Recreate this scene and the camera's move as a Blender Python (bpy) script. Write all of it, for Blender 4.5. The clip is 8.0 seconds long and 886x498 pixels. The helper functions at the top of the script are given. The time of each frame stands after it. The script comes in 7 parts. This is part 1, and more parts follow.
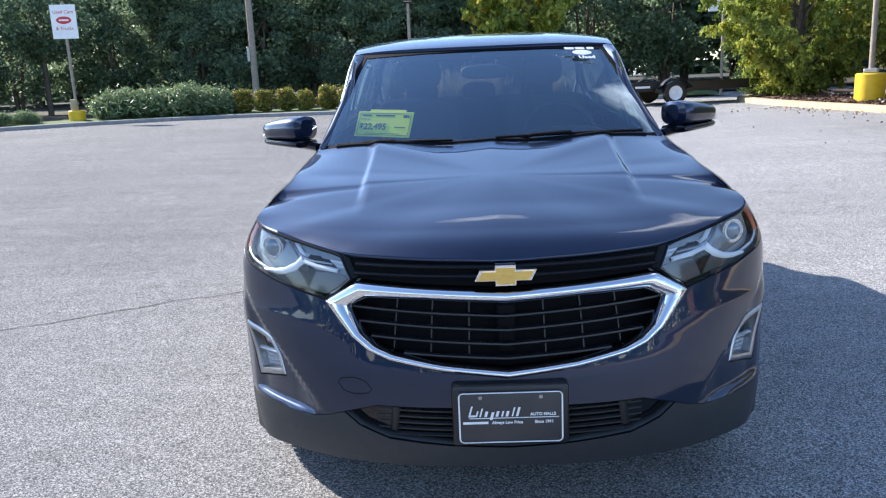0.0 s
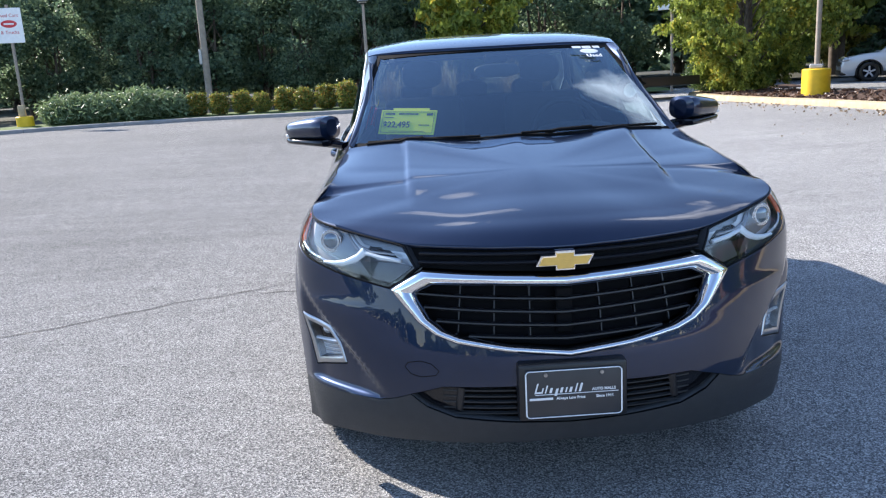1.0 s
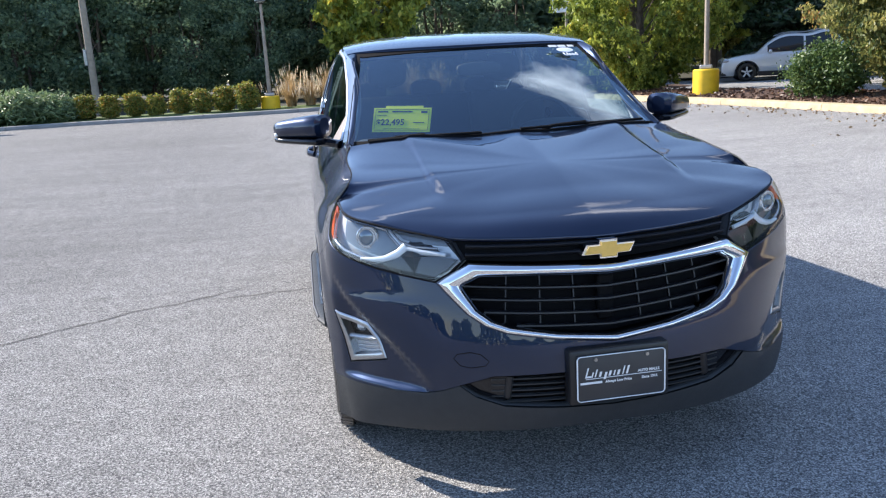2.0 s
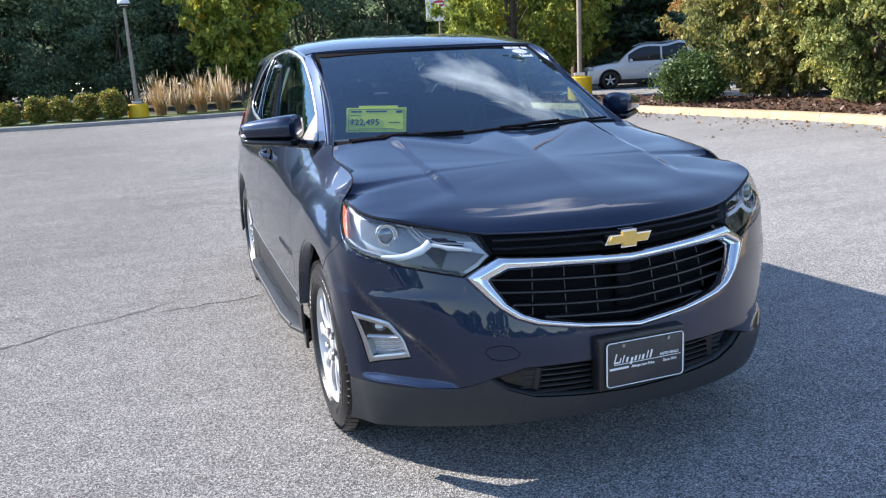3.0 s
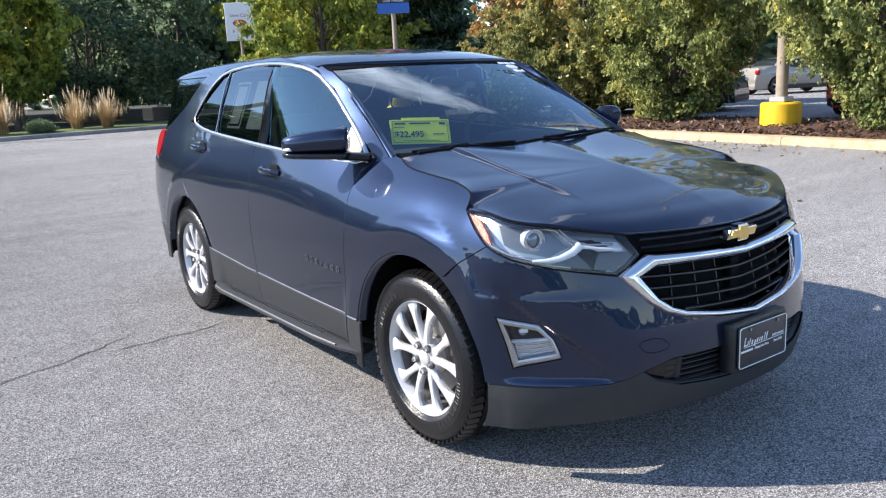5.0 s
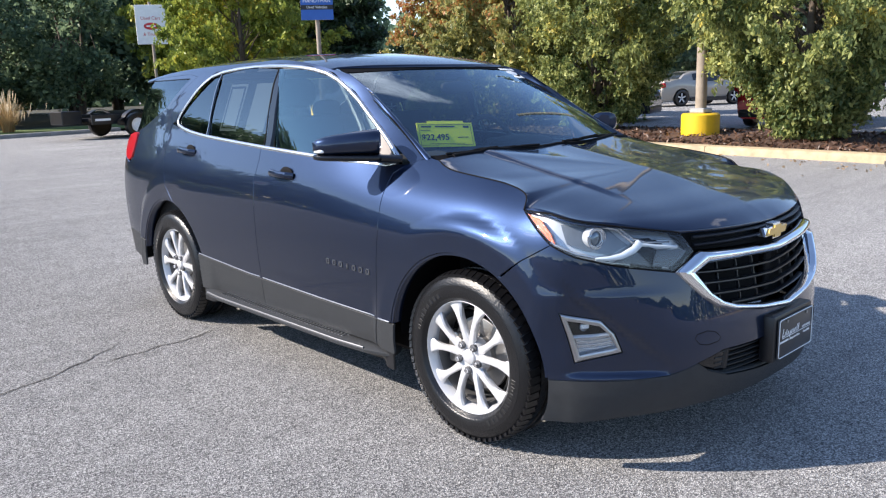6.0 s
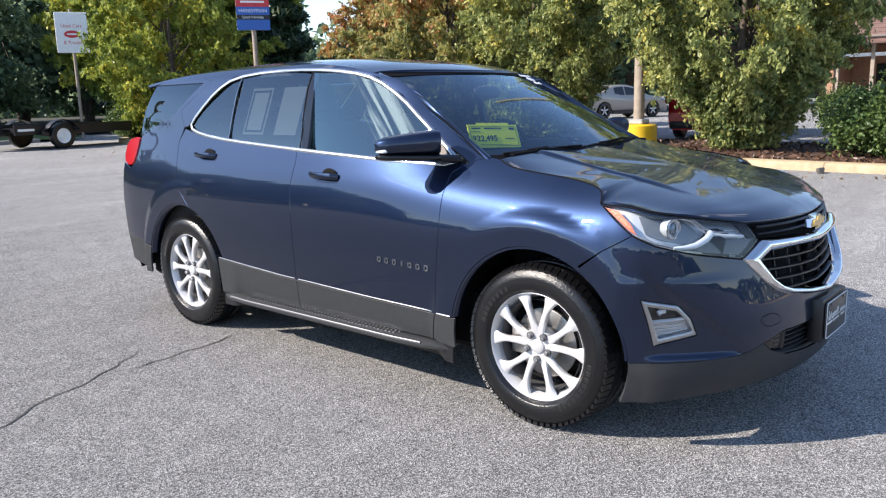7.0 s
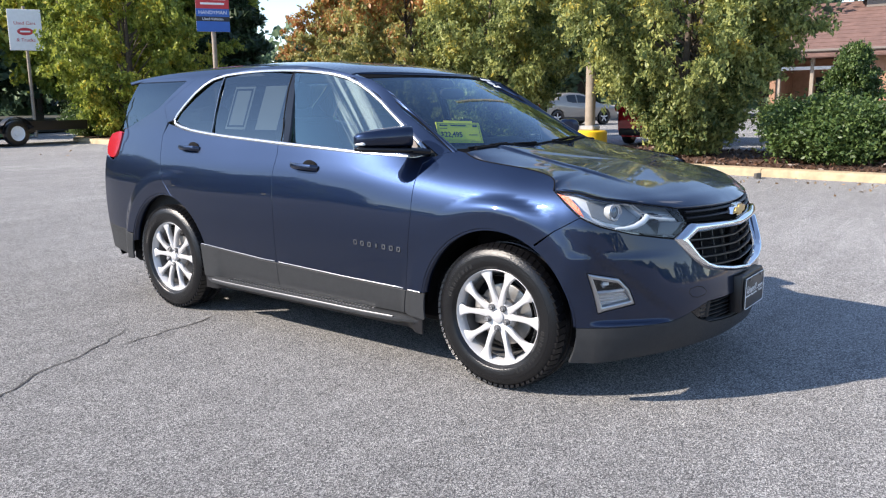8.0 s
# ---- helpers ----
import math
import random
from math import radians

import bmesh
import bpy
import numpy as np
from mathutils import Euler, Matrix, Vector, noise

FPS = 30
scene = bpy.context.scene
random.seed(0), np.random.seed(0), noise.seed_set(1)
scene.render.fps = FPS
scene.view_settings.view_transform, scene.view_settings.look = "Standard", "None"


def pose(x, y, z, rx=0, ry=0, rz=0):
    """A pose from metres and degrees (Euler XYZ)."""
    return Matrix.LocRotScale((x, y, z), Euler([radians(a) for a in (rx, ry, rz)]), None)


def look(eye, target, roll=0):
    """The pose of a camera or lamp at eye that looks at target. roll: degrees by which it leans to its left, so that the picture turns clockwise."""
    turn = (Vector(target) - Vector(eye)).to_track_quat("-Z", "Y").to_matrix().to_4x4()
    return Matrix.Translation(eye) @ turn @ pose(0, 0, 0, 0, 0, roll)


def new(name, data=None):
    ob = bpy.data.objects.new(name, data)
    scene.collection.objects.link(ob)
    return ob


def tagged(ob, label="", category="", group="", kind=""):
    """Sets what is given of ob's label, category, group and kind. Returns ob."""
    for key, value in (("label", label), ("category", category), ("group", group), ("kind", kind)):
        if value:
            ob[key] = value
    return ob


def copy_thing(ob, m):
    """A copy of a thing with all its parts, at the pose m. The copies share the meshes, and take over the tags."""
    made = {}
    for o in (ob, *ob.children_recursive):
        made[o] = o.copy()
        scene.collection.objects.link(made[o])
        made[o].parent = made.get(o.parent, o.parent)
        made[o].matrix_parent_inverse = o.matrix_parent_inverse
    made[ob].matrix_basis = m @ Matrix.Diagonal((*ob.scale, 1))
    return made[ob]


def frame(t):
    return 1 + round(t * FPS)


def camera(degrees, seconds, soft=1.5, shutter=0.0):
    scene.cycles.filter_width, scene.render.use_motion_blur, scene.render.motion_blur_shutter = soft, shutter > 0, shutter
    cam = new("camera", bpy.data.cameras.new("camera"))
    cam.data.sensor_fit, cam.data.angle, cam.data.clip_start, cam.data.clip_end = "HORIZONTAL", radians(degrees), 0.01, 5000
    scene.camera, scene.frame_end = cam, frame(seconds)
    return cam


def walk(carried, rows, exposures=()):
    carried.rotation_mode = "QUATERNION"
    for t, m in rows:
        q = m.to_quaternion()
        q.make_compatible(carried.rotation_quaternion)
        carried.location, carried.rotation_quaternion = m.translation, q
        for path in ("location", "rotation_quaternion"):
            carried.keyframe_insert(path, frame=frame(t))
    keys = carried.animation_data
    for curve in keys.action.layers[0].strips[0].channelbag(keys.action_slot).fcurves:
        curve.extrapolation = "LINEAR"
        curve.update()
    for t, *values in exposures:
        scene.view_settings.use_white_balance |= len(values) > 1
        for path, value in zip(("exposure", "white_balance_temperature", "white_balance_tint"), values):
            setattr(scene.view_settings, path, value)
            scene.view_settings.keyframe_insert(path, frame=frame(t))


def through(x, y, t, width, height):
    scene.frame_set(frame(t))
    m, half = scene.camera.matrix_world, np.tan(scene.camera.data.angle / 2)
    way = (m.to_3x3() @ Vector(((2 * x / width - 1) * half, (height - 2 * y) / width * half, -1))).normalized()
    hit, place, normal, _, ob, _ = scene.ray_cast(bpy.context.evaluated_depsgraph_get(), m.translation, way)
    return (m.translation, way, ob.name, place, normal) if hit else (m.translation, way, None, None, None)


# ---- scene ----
cam = camera(58.9, 8.0, 1.2)
PATH = [
    (0, (-0.098, -3.107, 1.447), (-0.17, -1.155, 1.017), -2.5),
    (0.5, (-0.243, -3.181, 1.453), (-0.271, -1.228, 1.023), -2.9),
    (1, (-0.444, -3.248, 1.458), (-0.392, -1.297, 1.023), -3.2),
    (2.5, (-1.203, -3.215, 1.47), (-0.719, -1.327, 1.022), -3.2),
    (3, (-1.454, -3.109, 1.455), (-0.808, -1.269, 1.011), -3.1),
    (3.5, (-1.739, -2.974, 1.464), (-0.943, -1.191, 1.031), -3.0),
    (4, (-2.106, -2.904, 1.474), (-1.181, -1.184, 1.045), -3.2),
    (4.5, (-2.351, -2.746, 1.459), (-1.313, -1.09, 1.036), -3.1),
    (5, (-2.583, -2.547, 1.468), (-1.442, -0.958, 1.051), -2.7),
    (6.5, (-3.319, -2.02, 1.46), (-1.907, -0.659, 1.067), -1.6),
    (7, (-3.609, -1.848, 1.435), (-2.127, -0.559, 1.057), -1.5),
    (7.5, (-3.85, -1.867, 1.44), (-2.32, -0.633, 1.073), -1.1),
    (8, (-4.016, -2.078, 1.405), (-2.457, -0.879, 1.039), -0.5),
]
walk(cam, [(t, look(eye, target, roll)) for t, eye, target, roll in PATH], [(0, 1.25, 6250, 14), (2.5, 1.17, 6450, 14), (5, 1.04, 6480, 15), (8, 0.92, 6680, 15)])

# ---------------------------------------------------------------- world, sun, exposure
SUN_AZ = math.atan2(-0.78, 0.62)
SUN_EL = radians(34.5)
world = bpy.data.worlds.new("sky")
scene.world = world
world.use_nodes = True
wn, wl = world.node_tree.nodes, world.node_tree.links
wn.clear()
w_out, w_bg, w_sky = wn.new("ShaderNodeOutputWorld"), wn.new("ShaderNodeBackground"), wn.new("ShaderNodeTexSky")
w_sky.sky_type, w_sky.sun_disc, w_sky.sun_elevation, w_sky.sun_rotation = "NISHITA", False, SUN_EL, SUN_AZ % (2 * math.pi)
w_sky.air_density, w_sky.dust_density, w_sky.ozone_density = 0.9, 0.05, 1.3
w_bg.inputs["Strength"].default_value = 0.15
# fair-weather clouds, laid on a flat deck overhead
w_co, w_sep = wn.new("ShaderNodeTexCoord"), wn.new("ShaderNodeSeparateXYZ")
w_up = wn.new("ShaderNodeMath"); w_up.operation = "MAXIMUM"; w_up.inputs[1].default_value = 0.04
w_dx = wn.new("ShaderNodeMath"); w_dx.operation = "DIVIDE"
w_dy = wn.new("ShaderNodeMath"); w_dy.operation = "DIVIDE"
w_com, w_noi, w_ramp, w_mix = wn.new("ShaderNodeCombineXYZ"), wn.new("ShaderNodeTexNoise"), wn.new("ShaderNodeValToRGB"), wn.new("ShaderNodeMix")
w_mix.data_type = "RGBA"
w_noi.inputs["Scale"].default_value, w_noi.inputs["Detail"].default_value, w_noi.inputs["Roughness"].default_value, w_noi.inputs["Distortion"].default_value = 1.25, 8, 0.56, 0.35
w_ramp.color_ramp.elements[0].position, w_ramp.color_ramp.elements[1].position = 0.61, 0.78
w_mix.inputs["B"].default_value = (15.5, 15.6, 15.8, 1)
wl.new(w_co.outputs["Generated"], w_sep.inputs[0])
wl.new(w_sep.outputs["Z"], w_up.inputs[0])
wl.new(w_sep.outputs["X"], w_dx.inputs[0]); wl.new(w_up.outputs[0], w_dx.inputs[1])
wl.new(w_sep.outputs["Y"], w_dy.inputs[0]); wl.new(w_up.outputs[0], w_dy.inputs[1])
wl.new(w_dx.outputs[0], w_com.inputs["X"]); wl.new(w_dy.outputs[0], w_com.inputs["Y"])
wl.new(w_com.outputs[0], w_noi.inputs["Vector"])
# one larger cloud stands high over the lot
w_far, w_hill, w_sum = wn.new("ShaderNodeVectorMath"), wn.new("ShaderNodeMapRange"), wn.new("ShaderNodeMath")
w_far.operation, w_far.inputs[1].default_value = "DISTANCE", (0.66, 0.84, 0)
w_hill.interpolation_type = "SMOOTHSTEP"
w_hill.inputs["From Min"].default_value, w_hill.inputs["From Max"].default_value = 0.46, 0.06
w_hill.inputs["To Min"].default_value, w_hill.inputs["To Max"].default_value = -0.05, 0.22
w_sum.operation = "ADD"
wl.new(w_com.outputs[0], w_far.inputs[0]); wl.new(w_far.outputs["Value"], w_hill.inputs["Value"])
wl.new(w_noi.outputs["Fac"], w_sum.inputs[0]); wl.new(w_hill.outputs["Result"], w_sum.inputs[1])
# and thinner streaks on the sun's side
w_far2, w_hill2, w_sum2 = wn.new("ShaderNodeVectorMath"), wn.new("ShaderNodeMapRange"), wn.new("ShaderNodeMath")
w_far2.operation, w_far2.inputs[1].default_value = "DISTANCE", (-1.42, 1.08, 0)
w_hill2.interpolation_type = "SMOOTHSTEP"
w_hill2.inputs["From Min"].default_value, w_hill2.inputs["From Max"].default_value = 0.55, 0.10
w_hill2.inputs["To Min"].default_value, w_hill2.inputs["To Max"].default_value = 0.0, 1.0
w_sum2.operation = "ADD"
wl.new(w_com.outputs[0], w_far2.inputs[0]); wl.new(w_far2.outputs["Value"], w_hill2.inputs["Value"])
w_fine, w_lift, w_long = wn.new("ShaderNodeTexNoise"), wn.new("ShaderNodeMath"), wn.new("ShaderNodeMapRange")
w_fine.inputs["Scale"].default_value, w_fine.inputs["Detail"].default_value, w_fine.inputs["Distortion"].default_value = 5.0, 6, 0.6
w_long.inputs["From Min"].default_value, w_long.inputs["From Max"].default_value = 0.44, 0.60
w_long.inputs["To Min"].default_value, w_long.inputs["To Max"].default_value = 0.0, 0.44
w_lift.operation = "MULTIPLY"
wl.new(w_com.outputs[0], w_fine.inputs["Vector"]); wl.new(w_fine.outputs["Fac"], w_long.inputs["Value"])
wl.new(w_long.outputs["Result"], w_lift.inputs[0]); wl.new(w_hill2.outputs["Result"], w_lift.inputs[1])
wl.new(w_sum.outputs[0], w_sum2.inputs[0]); wl.new(w_lift.outputs[0], w_sum2.inputs[1])
# small wisps strung out ahead of the car's tail
w_sq, w_far3, w_hill3, w_sum3 = wn.new("ShaderNodeVectorMath"), wn.new("ShaderNodeVectorMath"), wn.new("ShaderNodeMapRange"), wn.new("ShaderNodeMath")
w_sq.operation, w_sq.inputs[1].default_value = "MULTIPLY", (0.55, 1.6, 0)
w_far3.operation, w_far3.inputs[1].default_value = "DISTANCE", (0.0, 1.92, 0)
w_hill3.interpolation_type = "SMOOTHSTEP"
w_hill3.inputs["From Min"].default_value, w_hill3.inputs["From Max"].default_value = 0.34, 0.05
w_hill3.inputs["To Min"].default_value, w_hill3.inputs["To Max"].default_value = 0.0, 0.14
w_sum3.operation = "ADD"
wl.new(w_com.outputs[0], w_sq.inputs[0]); wl.new(w_sq.outputs[0], w_far3.inputs[0]); wl.new(w_far3.outputs["Value"], w_hill3.inputs["Value"])
wl.new(w_sum2.outputs[0], w_sum3.inputs[0]); wl.new(w_hill3.outputs["Result"], w_sum3.inputs[1])
wl.new(w_sum3.outputs[0], w_ramp.inputs["Fac"])
wl.new(w_ramp.outputs["Color"], w_mix.inputs["Factor"])
wl.new(w_sky.outputs["Color"], w_mix.inputs["A"])
wl.new(w_mix.outputs["Result"], w_bg.inputs["Color"])
wl.new(w_bg.outputs[0], w_out.inputs["Surface"])

sun = new("sun", bpy.data.lights.new("sun", "SUN"))
sun.data.energy, sun.data.angle, sun.data.color = 4.7, radians(0.53), (1.0, 0.935, 0.815)
sun_to = Vector((math.sin(SUN_AZ) * math.cos(SUN_EL), math.cos(SUN_AZ) * math.cos(SUN_EL), math.sin(SUN_EL)))
sun.matrix_world = look(sun_to * 60, (0, 0, 0))


# ---------------------------------------------------------------- materials
def plain(name, colour, rough=0.5, metal=0.0, vary=0.0, scale=8.0, bump=0.0, bump_scale=60.0, coat=0.0, spec=0.5, random_hue=0.0, object_space=True):
    """A principled material with a mottled colour, a fine relief and, if asked, a clear coat."""
    m = bpy.data.materials.new(name)
    m.use_nodes = True
    n, l = m.node_tree.nodes, m.node_tree.links
    b = n["Principled BSDF"]
    b.inputs["Base Color"].default_value = (*colour, 1)
    b.inputs["Roughness"].default_value, b.inputs["Metallic"].default_value = rough, metal
    b.inputs["Specular IOR Level"].default_value = spec
    b.inputs["Coat Weight"].default_value, b.inputs["Coat Roughness"].default_value = coat, 0.03
    co = n.new("ShaderNodeTexCoord")
    if vary:
        t = n.new("ShaderNodeTexNoise")
        t.inputs["Scale"].default_value, t.inputs["Detail"].default_value, t.inputs["Roughness"].default_value = scale, 6, 0.6
        r = n.new("ShaderNodeMapRange")
        r.inputs["From Min"].default_value, r.inputs["From Max"].default_value = 0.3, 0.7
        r.inputs["To Min"].default_value, r.inputs["To Max"].default_value = 1 - vary, 1 + vary
        x = n.new("ShaderNodeMix")
        x.data_type, x.blend_type = "RGBA", "MULTIPLY"
        x.inputs["Factor"].default_value = 1
        x.inputs["A"].default_value = (*colour, 1)
        l.new(co.outputs["Object"], t.inputs["Vector"])
        l.new(t.outputs["Fac"], r.inputs["Value"])
        l.new(r.outputs["Result"], x.inputs["B"])
        l.new(x.outputs["Result"], b.inputs["Base Color"])
    if bump:
        t = n.new("ShaderNodeTexNoise")
        t.inputs["Scale"].default_value, t.inputs["Detail"].default_value = bump_scale, 4
        u = n.new("ShaderNodeBump")
        u.inputs["Strength"].default_value, u.inputs["Distance"].default_value = bump, 0.01
        l.new(co.outputs["Object"], t.inputs["Vector"])
        l.new(t.outputs["Fac"], u.inputs["Height"])
        l.new(u.outputs["Normal"], b.inputs["Normal"])
    return m


def paint(name, colour, rough=0.32, metal=0.55):
    """Metallic car paint: flakes that sparkle a little under a clear coat."""
    m = plain(name, colour, rough, metal, coat=1.0, spec=0.15)
    n, l = m.node_tree.nodes, m.node_tree.links
    b = n["Principled BSDF"]
    b.inputs["Coat Roughness"].default_value = 0.02
    b.inputs["Coat IOR"].default_value = 1.52
    co, v = n.new("ShaderNodeTexCoord"), n.new("ShaderNodeTexVoronoi")
    v.inputs["Scale"].default_value = 900
    r = n.new("ShaderNodeMapRange")
    r.inputs["To Min"].default_value, r.inputs["To Max"].default_value = rough - 0.06, rough + 0.10
    l.new(co.outputs["Object"], v.inputs["Vector"])
    l.new(v.outputs["Color"], r.inputs["Value"])
    l.new(r.outputs["Result"], b.inputs["Roughness"])
    return m


def glass(name, tint, gloss=0.06, sheen=(0.8, 0.8, 0.8), most=1.0):
    """A thin pane: tinted light goes straight through, and a mirror image lies over it, stronger at a slant (Schlick's rule)."""
    m = bpy.data.materials.new(name)
    m.use_nodes = True
    n, l = m.node_tree.nodes, m.node_tree.links
    n.clear()
    o, x, t, g = n.new("ShaderNodeOutputMaterial"), n.new("ShaderNodeMixShader"), n.new("ShaderNodeBsdfTransparent"), n.new("ShaderNodeBsdfGlossy")
    f, pw, r = n.new("ShaderNodeLayerWeight"), n.new("ShaderNodeMath"), n.new("ShaderNodeMapRange")
    t.inputs["Color"].default_value = (*tint, 1)
    g.inputs["Roughness"].default_value = 0.0
    g.inputs["Color"].default_value = (*sheen, 1)
    f.inputs["Blend"].default_value = 0.5
    pw.operation, pw.inputs[1].default_value = "POWER", 5.0
    r.inputs["To Min"].default_value, r.inputs["To Max"].default_value = gloss, most
    l.new(f.outputs["Facing"], pw.inputs[0]); l.new(pw.outputs[0], r.inputs["Value"])
    l.new(r.outputs["Result"], x.inputs[0]); l.new(t.outputs[0], x.inputs[1]); l.new(g.outputs[0], x.inputs[2])
    l.new(x.outputs[0], o.inputs["Surface"])
    return m


def foliage(name, dark, light, autumn=None, through=0.35, patch=0.0, gloss=0.45, crest=0.0):
    """Leaves: each one's colour lies between dark and light, some turned, whole boughs of them where patch is set; a part of the light shines through."""
    m = bpy.data.materials.new(name)
    m.use_nodes = True
    n, l = m.node_tree.nodes, m.node_tree.links
    n.clear()
    o, x, d, t = n.new("ShaderNodeOutputMaterial"), n.new("ShaderNodeMixShader"), n.new("ShaderNodeBsdfPrincipled"), n.new("ShaderNodeBsdfTranslucent")
    geo, ramp = n.new("ShaderNodeNewGeometry"), n.new("ShaderNodeValToRGB")
    e = ramp.color_ramp.elements
    e[0].color, e[0].position = (*dark, 1), 0.0
    e[1].color, e[1].position = (*light, 1), 0.80 if autumn else 1.0
    if autumn:
        a = e.new(0.97)
        a.color = (*autumn, 1)
    d.inputs["Roughness"].default_value = 0.45
    d.inputs["Specular IOR Level"].default_value = gloss
    x.inputs[0].default_value = through
    fac = geo.outputs["Random Per Island"]
    if patch:
        co, big, r, k, add = n.new("ShaderNodeTexCoord"), n.new("ShaderNodeTexNoise"), n.new("ShaderNodeMapRange"), n.new("ShaderNodeMath"), n.new("ShaderNodeMath")
        big.inputs["Scale"].default_value, big.inputs["Detail"].default_value = 0.9, 3
        r.inputs["From Min"].default_value, r.inputs["From Max"].default_value = 0.35, 0.68
        r.inputs["To Min"].default_value, r.inputs["To Max"].default_value = -patch * .5, patch
        k.operation, k.inputs[1].default_value = "MULTIPLY", 0.72
        add.operation, add.use_clamp = "ADD", True
        l.new(co.outputs["Object"], big.inputs["Vector"]); l.new(big.outputs["Fac"], r.inputs["Value"])
        l.new(fac, k.inputs[0]); l.new(k.outputs[0], add.inputs[0]); l.new(r.outputs["Result"], add.inputs[1])
        fac = add.outputs[0]
        # crest moves leaf colours further along the ramp with height
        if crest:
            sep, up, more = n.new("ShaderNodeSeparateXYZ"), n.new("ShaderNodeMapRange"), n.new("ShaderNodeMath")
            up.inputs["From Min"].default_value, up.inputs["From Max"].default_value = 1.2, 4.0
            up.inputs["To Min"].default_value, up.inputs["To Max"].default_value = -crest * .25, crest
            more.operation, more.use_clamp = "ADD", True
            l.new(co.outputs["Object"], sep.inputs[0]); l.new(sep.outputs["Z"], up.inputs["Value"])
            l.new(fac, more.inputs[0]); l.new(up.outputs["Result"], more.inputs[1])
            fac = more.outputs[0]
    l.new(fac, ramp.inputs["Fac"])
    l.new(ramp.outputs["Color"], d.inputs["Base Color"]); l.new(ramp.outputs["Color"], t.inputs["Color"])
    l.new(d.outputs[0], x.inputs[1]); l.new(t.outputs[0], x.inputs[2]); l.new(x.outputs[0], o.inputs["Surface"])
    return m


def asphalt_material():
    m = plain("asphalt", (0.2, 0.2, 0.2), 0.95, spec=0.12)
    n, l = m.node_tree.nodes, m.node_tree.links
    b = n["Principled BSDF"]
    co = n.new("ShaderNodeTexCoord")
    fine, mid, big, vor = n.new("ShaderNodeTexNoise"), n.new("ShaderNodeTexNoise"), n.new("ShaderNodeTexNoise"), n.new("ShaderNodeTexVoronoi")
    fine.inputs["Scale"].default_value, fine.inputs["Detail"].default_value = 85, 5
    mid.inputs["Scale"].default_value, mid.inputs["Detail"].default_value = 7, 5
    big.inputs["Scale"].default_value, big.inputs["Detail"].default_value = 0.32, 4
    vor.inputs["Scale"].default_value = 210
    for t in (fine, mid, big, vor):
        l.new(co.outputs["Object"], t.inputs["Vector"])
    streak, turn = n.new("ShaderNodeTexNoise"), n.new("ShaderNodeMapping")
    turn.inputs["Rotation"].default_value, turn.inputs["Scale"].default_value = (0, 0, radians(-28)), (.35, 2.6, 1)
    streak.inputs["Scale"].default_value, streak.inputs["Detail"].default_value, streak.inputs["Roughness"].default_value = 1.1, 7, 0.65
    l.new(co.outputs["Object"], turn.inputs["Vector"]); l.new(turn.outputs[0], streak.inputs["Vector"])
    ramp = n.new("ShaderNodeValToRGB")
    e = ramp.color_ramp.elements
    e[0].position, e[0].color = 0.0, (0.062, 0.062, 0.066, 1)
    e[1].position, e[1].color = 1.0, (0.50, 0.49, 0.475, 1)
    k = e.new(0.5); k.color = (0.196, 0.194, 0.192, 1)
    stone = n.new("ShaderNodeSeparateColor")
    l.new(vor.outputs["Color"], stone.inputs[0])
    l.new(stone.outputs[0], ramp.inputs["Fac"])
    last = ramp.outputs["Color"]
    for t, lo, hi in ((fine, 0.74, 1.26), (mid, 0.92, 1.08), (big, 0.89, 1.10), (streak, 0.88, 1.11)):
        r, x = n.new("ShaderNodeMapRange"), n.new("ShaderNodeMix")
        r.inputs["From Min"].default_value, r.inputs["From Max"].default_value = 0.3, 0.7
        r.inputs["To Min"].default_value, r.inputs["To Max"].default_value = lo, hi
        x.data_type, x.blend_type = "RGBA", "MULTIPLY"
        x.inputs["Factor"].default_value = 1
        l.new(t.outputs["Fac"], r.inputs["Value"]); l.new(last, x.inputs["A"]); l.new(r.outputs["Result"], x.inputs["B"])
        last = x.outputs["Result"]
    # bleached towards the island more than the drive lane, with shadow fill painted in
    sep, r, x = n.new("ShaderNodeSeparateXYZ"), n.new("ShaderNodeMapRange"), n.new("ShaderNodeMix")
    r.interpolation_type = "SMOOTHSTEP"
    r.inputs["From Min"].default_value, r.inputs["From Max"].default_value = -4.2, 3.0
    r.inputs["To Min"].default_value, r.inputs["To Max"].default_value = 0.84, 1.24
    x.data_type, x.blend_type = "RGBA", "MULTIPLY"
    x.inputs["Factor"].default_value = 1
    l.new(co.outputs["Object"], sep.inputs[0]); l.new(sep.outputs["X"], r.inputs["Value"])
    l.new(last, x.inputs["A"]); l.new(r.outputs["Result"], x.inputs["B"])
    l.new(x.outputs["Result"], b.inputs["Base Color"])
    u = n.new("ShaderNodeBump")
    u.inputs["Strength"].default_value, u.inputs["Distance"].default_value = 0.7, 0.006
    l.new(vor.outputs["Distance"], u.inputs["Height"]); l.new(u.outputs["Normal"], b.inputs["Normal"])
    return m


